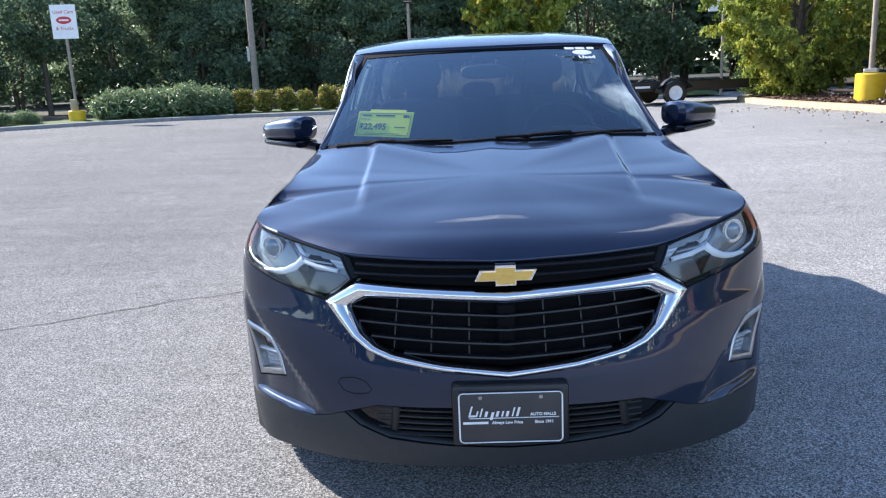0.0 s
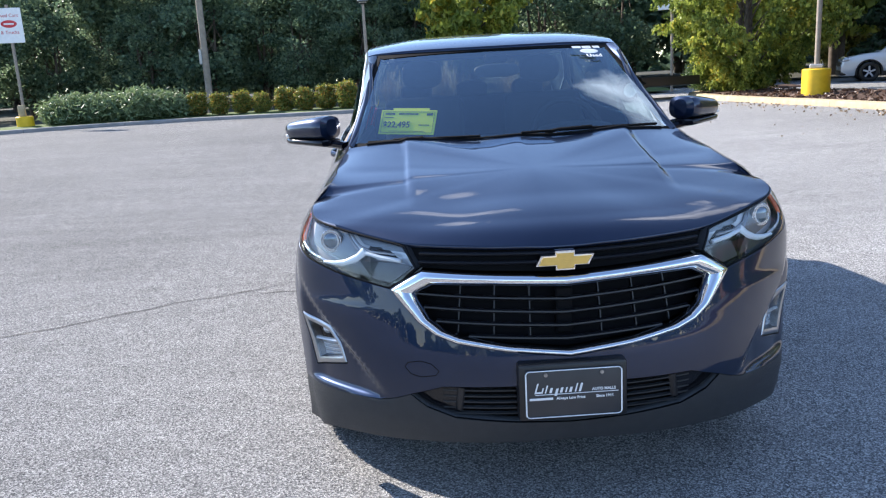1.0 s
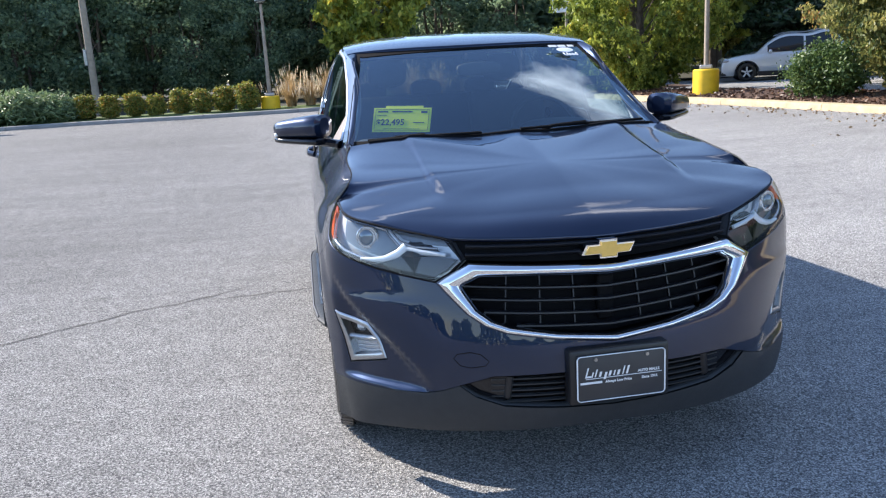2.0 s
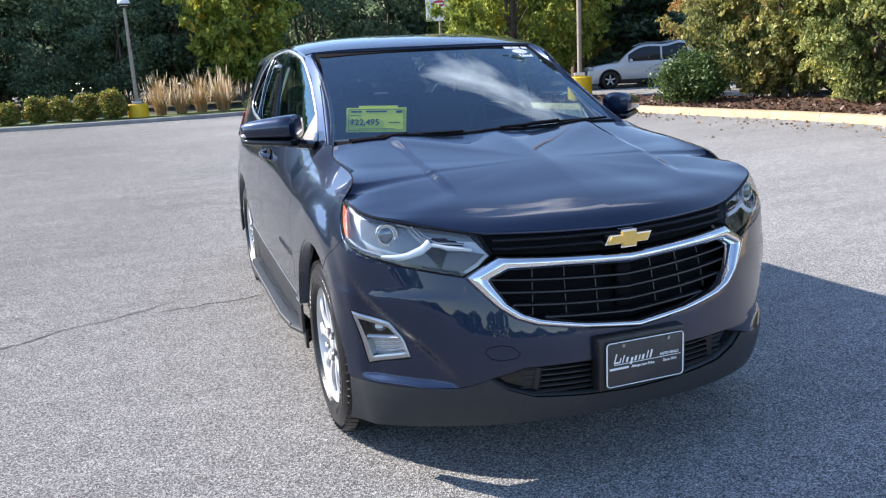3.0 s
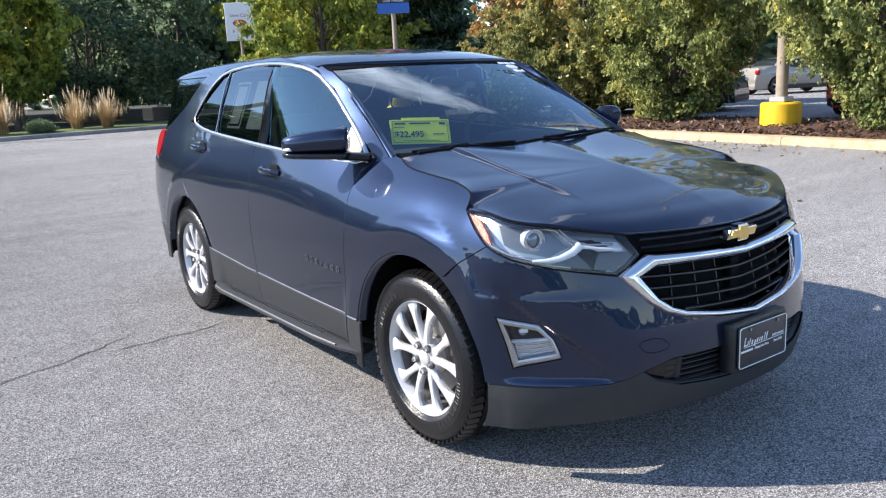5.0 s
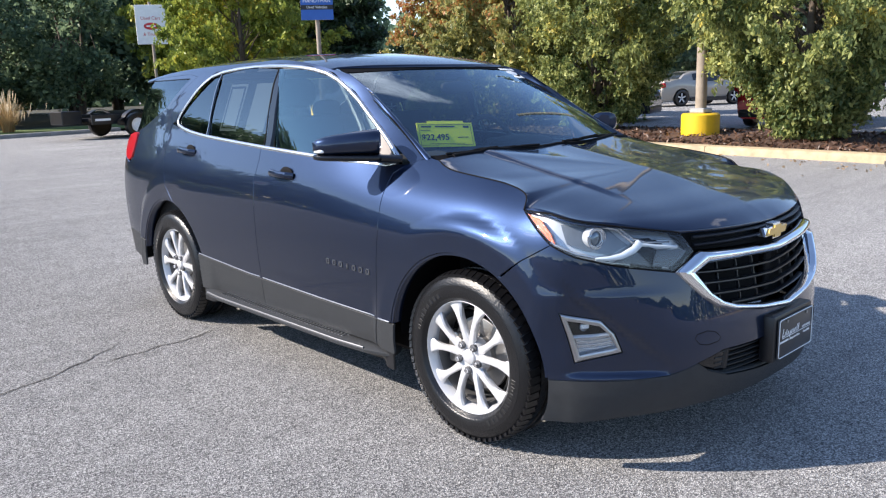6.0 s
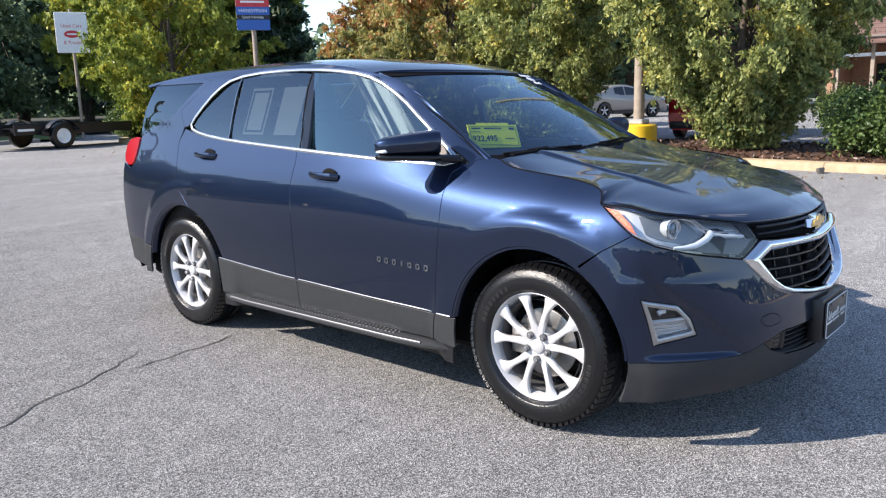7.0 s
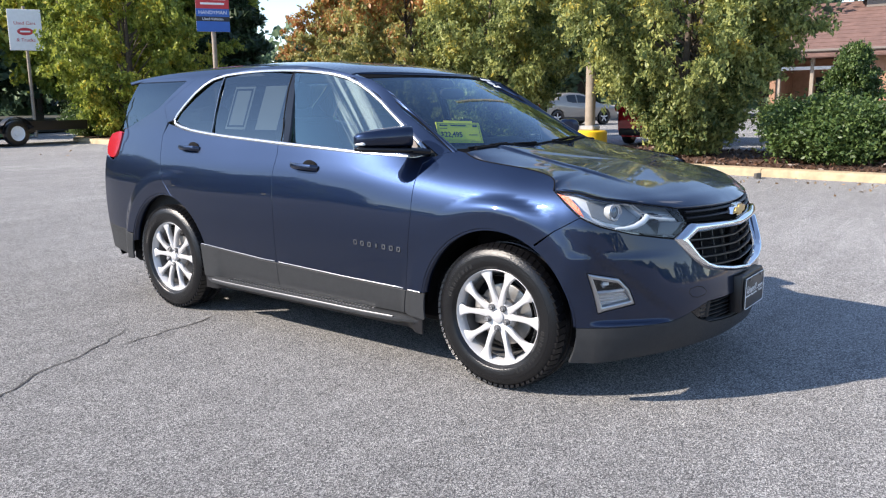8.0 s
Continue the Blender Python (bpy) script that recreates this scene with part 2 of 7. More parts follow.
M_ASPHALT = asphalt_material()
M_PAINT = paint("blue_metallic_paint", (0.0088, 0.0188, 0.0500), 0.35, 0.80)
M_CLAD = plain("grey_textured_plastic", (0.031, 0.033, 0.036), 0.44, vary=0.1, scale=30, bump=0.15, bump_scale=500, spec=0.3)
M_BLACK = plain("black_plastic", (0.010, 0.010, 0.012), 0.38, vary=0.1, scale=20)
M_GLOSSBLACK = plain("gloss_black_plastic", (0.006, 0.006, 0.008), 0.08)
M_DARK = plain("matt_black_plastic", (0.005, 0.005, 0.006), 0.8, spec=0.12)
M_CHROME = plain("chrome", (0.82, 0.83, 0.85), 0.06, 1.0)
M_SATIN = plain("satin_chrome", (0.42, 0.43, 0.45), 0.28, 1.0, vary=0.05, scale=40)
M_RIB = plain("dull_aluminium", (0.20, 0.20, 0.21), 0.45, 0.6, vary=0.1, scale=60)
M_TRIMSILVER = plain("bright_silver_moulding", (0.50, 0.52, 0.55), 0.26, 0.9, vary=0.05, scale=30)
# taupe reflection painted on the mirror sail; plain tan on the building
M_SAIL = plain("taupe_reflection_and_tan", (0.19, 0.160, 0.140), 0.4, vary=0.06, scale=25, bump=0.05, bump_scale=300)
M_ALLOY = plain("silver_wheel_paint", (0.60, 0.60, 0.61), 0.42, 0.35, vary=0.05, scale=20, bump=0.05, bump_scale=300, coat=0.4)
M_RUBBER = plain("tyre_rubber", (0.005, 0.005, 0.006), 0.30, vary=0.2, scale=14, bump=0.25, bump_scale=120)
M_STEEL = plain("brake_steel", (0.32, 0.31, 0.30), 0.4, 0.9, vary=0.2)
M_GOLD = plain("gold_badge", (0.72, 0.45, 0.10), 0.32, 0.35, vary=0.06, scale=40, bump=0.2, bump_scale=300, coat=0.8)
M_WINDSHIELD = glass("windshield_glass", (0.66, 0.80, 0.78), 0.145, (0.70, 0.86, 1.0))
M_TINT = glass("front_window_glass", (0.54, 0.66, 0.65), 0.165, (0.62, 0.84, 0.94), 0.80)
M_PRIVACY = glass("privacy_glass", (0.22, 0.25, 0.25), 0.155, (0.70, 0.80, 0.86))
M_LENS = glass("lamp_lens", (0.95, 0.97, 0.98), 0.05)
M_AMBER = plain("amber_reflector", (0.80, 0.115, 0.016), 0.25, vary=0.1, scale=60, bump=0.3, bump_scale=220, coat=1)
M_RED = plain("red_lamp_lens", (0.32, 0.004, 0.010), 0.3, vary=0.1, scale=50, coat=0.3, spec=0.2)
M_REFLECT = plain("lamp_reflector", (0.50, 0.51, 0.53), 0.18, 0.7, bump=0.25, bump_scale=90)
M_LAMPWHITE = plain("frosted_light_guide", (0.72, 0.75, 0.78), 0.2, vary=0.08)
M_BEZEL = plain("lamp_bezel", (0.64, 0.65, 0.67), 0.22, 0.35)
M_CAVITY = plain("lamp_cavity", (0.19, 0.205, 0.22), 0.14, 0.3, vary=0.12, scale=25)
M_LAMPGREY = plain("lamp_grey_trim", (0.060, 0.064, 0.072), 0.22, 0.3, vary=0.1, scale=30)
# wheel silver darkened, the shade behind the spokes put into the colour
M_BARRELSHADE = plain("shaded_wheel_barrel", (0.16, 0.16, 0.165), 0.45, 0.6, vary=0.1)
M_PROJ = plain("projector_glass", (0.20, 0.23, 0.26), 0.06, 0.7)
M_TRIM = plain("interior_trim", (0.009, 0.009, 0.010), 0.7, vary=0.15, bump=0.1)
M_SEAT = plain("grey_seat_fabric", (0.022, 0.022, 0.024), 0.9, vary=0.2, scale=30, bump=0.3, bump_scale=400)
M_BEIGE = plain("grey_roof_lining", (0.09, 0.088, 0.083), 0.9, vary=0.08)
M_CARD = plain("fluorescent_card", (0.80, 0.74, 0.02), 0.6, vary=0.04)
M_INK = plain("black_ink", (0.012, 0.012, 0.014), 0.5)
M_WHITE = plain("white_paint", (0.80, 0.80, 0.80), 0.45, vary=0.05)
M_PLATE = plain("dark_plate", (0.035, 0.035, 0.038), 0.4, vary=0.1)
M_PAPER = plain("printed_paper", (0.72, 0.73, 0.72), 0.6, vary=0.05)
M_YELLOW = plain("yellow_painted_concrete", (0.80, 0.50, 0.015), 0.55, vary=0.12, scale=4, bump=0.2)
M_KERB = plain("yellowed_concrete_kerb", (0.44, 0.345, 0.215), 0.8, vary=0.25, scale=5, bump=0.4, bump_scale=60)
M_KERBGREY = plain("grey_concrete_kerb", (0.25, 0.24, 0.23), 0.85, vary=0.2, scale=3, bump=0.4, bump_scale=60)
M_MULCH = plain("bark_mulch", (0.075, 0.040, 0.026), 0.95, vary=0.5, scale=18, bump=1.0, bump_scale=45)
M_GRASS = plain("lawn", (0.085, 0.125, 0.03), 0.9, vary=0.35, scale=3, bump=0.8, bump_scale=90)
M_SOIL = plain("woodland_floor", (0.045, 0.042, 0.025), 0.95, vary=0.4, scale=1.5, bump=0.8, bump_scale=20)
M_BARK = plain("bark", (0.11, 0.085, 0.065), 0.9, vary=0.35, scale=9, bump=0.8, bump_scale=40)
M_POLE = plain("weathered_pole", (0.30, 0.25, 0.20), 0.75, vary=0.2, scale=6, bump=0.2)
M_GALV = plain("galvanised_steel", (0.42, 0.42, 0.42), 0.45, 0.6, vary=0.12, scale=12)
M_BRICK = plain("brown_brickwork", (0.34, 0.19, 0.12), 0.85, vary=0.2, scale=3, bump=0.3)
M_ROOF = plain("brown_shingles", (0.17, 0.10, 0.085), 0.9, vary=0.2, scale=2, bump=0.5)
M_PANE = plain("dark_window_pane", (0.02, 0.025, 0.03), 0.08)
M_BLUE = plain("blue_sign_vinyl", (0.02, 0.11, 0.42), 0.45, vary=0.05)
M_SIGNRED = plain("red_sign_vinyl", (0.55, 0.03, 0.04), 0.45, vary=0.05)
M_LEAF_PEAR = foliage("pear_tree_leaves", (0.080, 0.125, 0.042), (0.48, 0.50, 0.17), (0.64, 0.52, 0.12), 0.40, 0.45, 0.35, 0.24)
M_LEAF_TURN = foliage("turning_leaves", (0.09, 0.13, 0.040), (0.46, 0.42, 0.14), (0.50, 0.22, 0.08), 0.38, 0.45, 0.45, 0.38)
# woodland greens made paler and bluer, haze mixed into the leaf colour
M_LEAF_WOOD = foliage("hazed_woodland_leaves", (0.075, 0.13, 0.085), (0.32, 0.41, 0.23), None, 0.5, 0.3, 0.15)
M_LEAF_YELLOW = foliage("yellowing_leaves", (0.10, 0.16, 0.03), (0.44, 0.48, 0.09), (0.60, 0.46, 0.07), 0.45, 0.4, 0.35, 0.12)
M_LEAF_FIR = foliage("fir_needles", (0.012, 0.028, 0.012), (0.03, 0.06, 0.022), None, 0.1)
M_LEAF_HEDGE = foliage("hedge_leaves", (0.045, 0.09, 0.025), (0.17, 0.24, 0.07), None, 0.3, 0.2)
M_LEAF_GOLD = foliage("golden_shrub_leaves", (0.07, 0.12, 0.03), (0.34, 0.33, 0.06), (0.50, 0.24, 0.05))
M_LEAF_SOFT = foliage("feathery_shrub_leaves", (0.10, 0.16, 0.075), (0.26, 0.33, 0.16), None)
M_LITTER = foliage("dry_leaves", (0.16, 0.10, 0.05), (0.42, 0.29, 0.16), None, 0.2)
M_CHIP = foliage("bark_chips", (0.035, 0.018, 0.012), (0.17, 0.09, 0.055), None, 0.05)
M_PLUME = foliage("grass_plumes", (0.55, 0.44, 0.30), (0.78, 0.68, 0.52), None, 0.5)
M_STRAW = foliage("dry_grass_blades", (0.30, 0.19, 0.08), (0.62, 0.45, 0.24), None, 0.45)


# ---------------------------------------------------------------- building helpers
def obj(name, mesh, parent=None, label="", material=None):
    o = new(name, mesh)
    if material is not None:
        mesh.materials.append(material)
    if parent is not None:
        o.parent = parent
    if label:
        o["label"] = label
    return o


def thing(name, label, category, group="", kind="", at=None):
    o = new(name)
    o.empty_display_size = 0.2
    if at is not None:
        o.matrix_world = at
    return tagged(o, label, category, group, kind)


def part(name, bm, material, parent=None, label="", smooth_angle=35):
    """One mesh object out of a bmesh, under a thing or a part."""
    bm.normal_update()
    me = bpy.data.meshes.new(name)
    bm.to_mesh(me)
    bm.free()
    if smooth_angle:
        me.polygons.foreach_set("use_smooth", [True] * len(me.polygons))
        me.set_sharp_from_angle(angle=radians(smooth_angle))
    return obj(name, me, parent, label, material)


def mesh_part(name, verts, faces, material, parent=None, label="", smooth_angle=35):
    me = bpy.data.meshes.new(name)
    me.from_pydata([tuple(v) for v in verts], [], [tuple(f) for f in faces])
    me.validate()
    if smooth_angle:
        me.polygons.foreach_set("use_smooth", [True] * len(me.polygons))
        me.set_sharp_from_angle(angle=radians(smooth_angle))
    return obj(name, me, parent, label, material)


def box(x0, x1, y0, y1, z0, z1, bevel=0.0, segments=2, bm=None, m=None):
    own = bm is None
    bm = bm or bmesh.new()
    made = bmesh.ops.create_cube(bm, size=1)["verts"]
    bmesh.ops.transform(bm, matrix=Matrix.Translation(((x0 + x1) / 2, (y0 + y1) / 2, (z0 + z1) / 2)) @ Matrix.Diagonal((x1 - x0, y1 - y0, z1 - z0, 1)), verts=made)
    if bevel:
        edges = list({e for v in made for e in v.link_edges})
        out = bmesh.ops.bevel(bm, geom=edges, offset=bevel, segments=segments, profile=0.5, affect="EDGES")
        made = list({v for f in out["faces"] for v in f.verts} | {v for v in made if v.is_valid})
    if m is not None:
        bmesh.ops.transform(bm, matrix=m, verts=made)
    return bm


def rod(p, q, r0, r1=None, sides=12, bm=None):
    bm = bm or bmesh.new()
    p, q = Vector(p), Vector(q)
    r1 = r0 if r1 is None else r1
    m = Matrix.Translation((p + q) / 2) @ (q - p).to_track_quat("Z", "Y").to_matrix().to_4x4()
    bmesh.ops.create_cone(bm, cap_ends=True, segments=sides, radius1=r0, radius2=r1, depth=(q - p).length, matrix=m)
    return bm


def ball(centre, size, bm=None, u=20, v=12, power=1.0):
    """An ellipsoid, boxier as power falls under 1."""
    bm = bm or bmesh.new()
    made = bmesh.ops.create_uvsphere(bm, u_segments=u, v_segments=v, radius=1)["verts"]
    for w in made:
        c = [math.copysign(abs(k) ** power, k) for k in w.co]
        w.co = Vector((centre[0] + c[0] * size[0], centre[1] + c[1] * size[1], centre[2] + c[2] * size[2]))
    return bm


def lathe(profile, sides=48, axis="x", bm=None):
    """Turns a profile of (along, radius) round the x or z axis."""
    bm = bm or bmesh.new()
    rings = []
    for a, r in profile:
        ring = []
        for i in range(sides):
            c, s = math.cos(2 * math.pi * i / sides), math.sin(2 * math.pi * i / sides)
            ring.append(bm.verts.new((a, r * c, r * s) if axis == "x" else (r * c, r * s, a)))
        rings.append(ring)
    for p, q in zip(rings, rings[1:]):
        for i in range(sides):
            bm.faces.new((p[i], p[(i + 1) % sides], q[(i + 1) % sides], q[i]))
    bmesh.ops.recalc_face_normals(bm, faces=bm.faces)
    return bm


def tube(points, r, sides=8, bm=None, flat=None):
    """A round bar along points; flat: (across, up) half sizes with an up vector instead of a radius."""
    bm = bm or bmesh.new()
    pts = [Vector(p) for p in points]
    rings = []
    for i, p in enumerate(pts):
        t = (pts[min(i + 1, len(pts) - 1)] - pts[max(i - 1, 0)]).normalized()
        up = Vector((0, 0, 1)) if abs(t.z) < 0.95 else Vector((0, 1, 0))
        a = t.cross(up).normalized()
        b = a.cross(t)
        ring = []
        for k in range(sides):
            c, s = math.cos(2 * math.pi * (k + .5) / sides), math.sin(2 * math.pi * (k + .5) / sides)
            ra, rb = flat if flat else (r, r)
            ring.append(bm.verts.new(p + a * c * ra + b * s * rb))
        rings.append(ring)
    for p, q in zip(rings, rings[1:]):
        for k in range(sides):
            bm.faces.new((p[k], p[(k + 1) % sides], q[(k + 1) % sides], q[k]))
    bm.faces.new(rings[0][::-1])
    bm.faces.new(rings[-1])
    bmesh.ops.recalc_face_normals(bm, faces=bm.faces)
    return bm


def lettering(name, text, size, m, material, parent=None, depth=0.001, bold=0.0):
    c = bpy.data.curves.new(name, "FONT")
    c.body, c.size, c.extrude, c.align_x, c.align_y, c.offset = text, size, depth, "CENTER", "CENTER", bold
    t = new("text_draft", c)
    me = bpy.data.meshes.new_from_object(t.evaluated_get(bpy.context.evaluated_depsgraph_get()))
    bpy.data.objects.remove(t)
    bpy.data.curves.remove(c)
    me.transform(m)
    me.name = name
    return obj(name, me, parent, "", material)


# ---------------------------------------------------------------- the car: panels cut out of smooth surfaces
from mathutils.geometry import delaunay_2d_cdt


def spline(knots):
    """A smooth curve through (a, b) knots, in a."""
    k = np.array(knots, float)
    a, b = k[:, 0], k[:, 1]
    sec = np.diff(b) / np.diff(a)
    m = np.empty_like(b)
    m[0], m[-1] = sec[0], sec[-1]
    h = np.diff(a)
    m[1:-1] = (sec[:-1] * h[1:] + sec[1:] * h[:-1]) / (h[1:] + h[:-1])

    def at(v):
        v = np.asarray(v, float)
        i = np.clip(np.searchsorted(a, v) - 1, 0, len(a) - 2)
        d = a[i + 1] - a[i]
        u = np.clip((v - a[i]) / d, -0.6, 1.6)
        out = u < 0
        over = u > 1
        uc = np.clip(u, 0, 1)
        r = (2 * uc**3 - 3 * uc**2 + 1) * b[i] + (uc**3 - 2 * uc**2 + uc) * d * m[i] + (3 * uc**2 - 2 * uc**3) * b[i + 1] + (uc**3 - uc**2) * d * m[i + 1]
        r = np.where(out, b[0] + (v - a[0]) * m[0], r)
        return np.where(over, b[-1] + (v - a[-1]) * m[-1], r)
    return at


# half width of the doors by height, its taper along the car, and the fall of the front wing's shoulder
WIDTH = spline([(.18, .868), (.30, .90), (.45, .914), (.60, .926), (.75, .931), (.90, .923), (1.0, .906), (1.12, .864), (1.25, .812), (1.40, .762), (1.55, .698), (1.62, .648), (1.68, .57)])
TAPER = spline([(-.6, .962), (-.3, .972), (0, .992), (.5, .999), (1.2, 1.0), (1.9, .998), (2.5, .993), (2.9, .98), (3.2, .958), (3.5, .925), (3.72, .88)])
SHOULDER = spline([(-.6, 1.6), (-.3, 1.5), (0, 1.15), (.35, .85), (.6, .5), (.9, .15), (1.2, 0), (2, 0), (4, 0)])
# plan of the nose: distance along it from the front wheel, half width and place
NOSE_X = spline([(-1.812, -.30), (-1.51, 0), (-1.209, .30), (-.945, .55), (-.734, .732), (-.505, .884), (-.33, .913), (-.15, .920), (0, .924)])
NOSE_Y = spline([(-1.812, -.89), (-1.51, -.915), (-1.209, -.89), (-.945, -.805), (-.734, -.68), (-.505, -.5), (-.33, -.33), (-.15, -.15), (0, 0)])
NOSE_SET = spline([(.12, .16), (.18, .08), (.24, .03), (.32, 0), (.45, -.015), (.55, -.008), (.65, .012), (.79, .045), (.86, .062), (.92, .08), (.98, .115), (1.05, .17)])
S_MID = -1.51


def half_width(y, z):
    up = np.maximum(0, z - .82)
    return WIDTH(z) * TAPER(y) - SHOULDER(y) * up * up


def smooth(a, b, v):
    u = np.clip((np.asarray(v, float) - a) / (b - a), 0, 1)
    return u * u * (3 - 2 * u)


def flank(s, z):
    """The body's side and nose (the car's right half, as x > 0): s is the place along the car behind the front wheel, and follows the plan round the nose ahead of it."""
    s, z = np.broadcast_arrays(np.asarray(s, float), np.asarray(z, float))
    over = s < S_MID
    s = np.where(over, 2 * S_MID - s, s)
    front = NOSE_X(s) * half_width(-.2, np.maximum(z, .54)) / half_width(-.2, .6) * (1 - .16 * np.maximum(0, .34 - z))
    side = half_width(s, z)
    k = smooth(-.40, .0, s)
    x = front * (1 - k) + side * k
    # pocket that tapers inwards from the fog lamp, with a sharp lip below it
    top = .60 + (s + .71) * .86
    dent = .026 * smooth(-.93, -.76, s) * (1 - smooth(-.60, -.48, s)) * smooth(top + .014, top - .042, z) * smooth(.398, .424, z)
    # faint swage line from lamp to wheel arch
    x = x - dent * .62 + .006 * smooth(.74, .70, z) * smooth(.56, .68, z) * smooth(-1.0, -.7, s) * (1 - smooth(-.3, -.1, s))
    # upright flares round the wheel arches
    for wy, wide, lo, hi in ((0, .929, -.50, -.36), (2.725, .915, 2.0, 2.1)):
        r = np.hypot(s - wy, z - .362)
        w = smooth(.610, .520, r) * smooth(lo, hi, s)
        x = x * (1 - w) + np.maximum(x, wide) * w
    y = np.where(s < 0, NOSE_Y(s), s) + NOSE_SET(z) * (1 - smooth(-.95, -.30, s)) + dent * .78
    return np.stack([np.where(over, -x, x), y, z], -1)



def inside(poly, p):
    """Which points p lie in the polygon."""
    x, y = p[:, 0], p[:, 1]
    hit = np.zeros(len(p), bool)
    for (x0, y0), (x1, y1) in zip(poly, np.roll(poly, -1, 0)):
        if y0 != y1:
            hit ^= ((y0 > y) != (y1 > y)) & (x < (x1 - x0) * (y - y0) / (y1 - y0) + x0)
    return hit


def dense(poly, step, closed=True):
    poly = np.array(poly, float)
    ends = np.roll(poly, -1, 0) if closed else poly[1:]
    out = []
    for p, q in zip(poly, ends):
        n = max(1, int(np.ceil(np.hypot(*(q - p)) / step)))
        out += [p + (q - p) * i / n for i in range(n)]
    if not closed:
        out.append(poly[-1])
    return np.array(out)


def rounded(poly, times=1, closed=True):
    """Corners cut twice over, so that an outline runs smooth."""
    poly = np.array(poly, float)
    for _ in range(times):
        nxt = np.roll(poly, -1, 0) if closed else poly[1:]
        cur = poly if closed else poly[:-1]
        mid = np.stack([cur * .75 + nxt * .25, cur * .25 + nxt * .75], 1).reshape(-1, 2)
        poly = mid if closed else np.vstack([poly[:1], mid, poly[-1:]])
    return poly


def shrunk(poly, by):
    a, b, c = np.roll(poly, 1, 0), poly, np.roll(poly, -1, 0)
    area = np.sum(b[:, 0] * c[:, 1] - c[:, 0] * b[:, 1])
    t = (c - a) / np.maximum(1e-9, np.hypot(*(c - a).T))[:, None]
    n = np.stack([-t[:, 1], t[:, 0]], -1) * (1 if area > 0 else -1)
    return b + n * by


def normals_of(surface, ab, side):
    d = 1.5e-3
    p = surface(ab[:, 0], ab[:, 1])
    u = surface(ab[:, 0] + d, ab[:, 1]) - surface(ab[:, 0] - d, ab[:, 1])
    v = surface(ab[:, 0], ab[:, 1] + d) - surface(ab[:, 0], ab[:, 1] - d)
    n = np.cross(u, v)
    n /= np.maximum(1e-12, np.linalg.norm(n, axis=1))[:, None]
    return p, n


def panel(name, outline, surface, material, parent, side=1, step=0.035, gap=0.0022, thick=0.012, lift=0.0, holes=(), label="", out_hint=None):
    """A sheet cut to an outline in the surface's own two measures, with turned-in edges. side -1 is the car's right."""
    loops = [shrunk(dense(outline, step), gap)] + [shrunk(dense(h, step), -gap) for h in holes]
    pts = np.vstack(loops)
    edges, k = [], 0
    for lp in loops:
        edges += [(k + i, k + (i + 1) % len(lp)) for i in range(len(lp))]
        k += len(lp)
    lo, hi = loops[0].min(0), loops[0].max(0)
    g = np.stack(np.meshgrid(np.arange(lo[0] + step / 2, hi[0], step), np.arange(lo[1] + step / 2, hi[1], step), indexing="ij"), -1).reshape(-1, 2)
    keep = inside(loops[0], g)
    for h in loops[1:]:
        keep &= ~inside(h, g)
    g = g[keep]
    if len(g):
        near = np.min(np.hypot(g[:, None, 0] - pts[None, :, 0], g[:, None, 1] - pts[None, :, 1]), 1)
        g = g[near > step * .45]
    every = np.vstack([pts, g])
    vs, _, fs, _, _, _ = delaunay_2d_cdt([Vector(p) for p in every], edges, [], 0, 1e-6)
    ab = np.array([tuple(v) for v in vs])
    tri = np.array([f for f in fs if len(f) == 3])
    mid = ab[tri].mean(1)
    ok = inside(loops[0], mid)
    for h in loops[1:]:
        ok &= ~inside(h, mid)
    tri = tri[ok]
    p, n = normals_of(surface, ab, side)
    hint = np.array(out_hint if out_hint is not None else (1, -.3, .6))
    if np.sum(n @ hint) < 0:
        n = -n
    p = p + n * lift
    count = {}
    for t in tri:
        for a, b in ((t[0], t[1]), (t[1], t[2]), (t[2], t[0])):
            count[(a, b)] = 1
    rim = [(a, b) for a, b in count if (b, a) not in count]
    back = p - n * thick
    verts, norms, faces = list(p), list(n), [tuple(t) for t in tri]
    for a, b in rim:
        i = len(verts)
        e = p[b] - p[a]
        w = np.cross(e, n[a])
        w = w / max(1e-9, np.linalg.norm(w))
        w2 = w * .25 + n[a] * .97
        verts += [p[a], p[b], back[b], back[a]]
        norms += [w2, w2, w, w]
        faces.append((i, i + 3, i + 2, i + 1))
    verts, norms = np.array(verts), np.array(norms)
    # triangles wound to face outwards
    if len(tri):
        f = np.cross(verts[tri[:, 1]] - verts[tri[:, 0]], verts[tri[:, 2]] - verts[tri[:, 0]])
        turn = np.sum(f * n[tri[:, 0]], 1).sum() < 0
        if turn:
            faces = [fc[::-1] for fc in faces]
    if side < 0:
        verts[:, 0] *= -1
        norms[:, 0] *= -1
        faces = [fc[::-1] for fc in faces]
    me = bpy.data.meshes.new(name)
    me.from_pydata(verts.tolist(), [], faces)
    me.polygons.foreach_set("use_smooth", [True] * len(me.polygons))
    me.normals_split_custom_set_from_vertices(norms.tolist())
    return obj(name, me, parent, label, material)


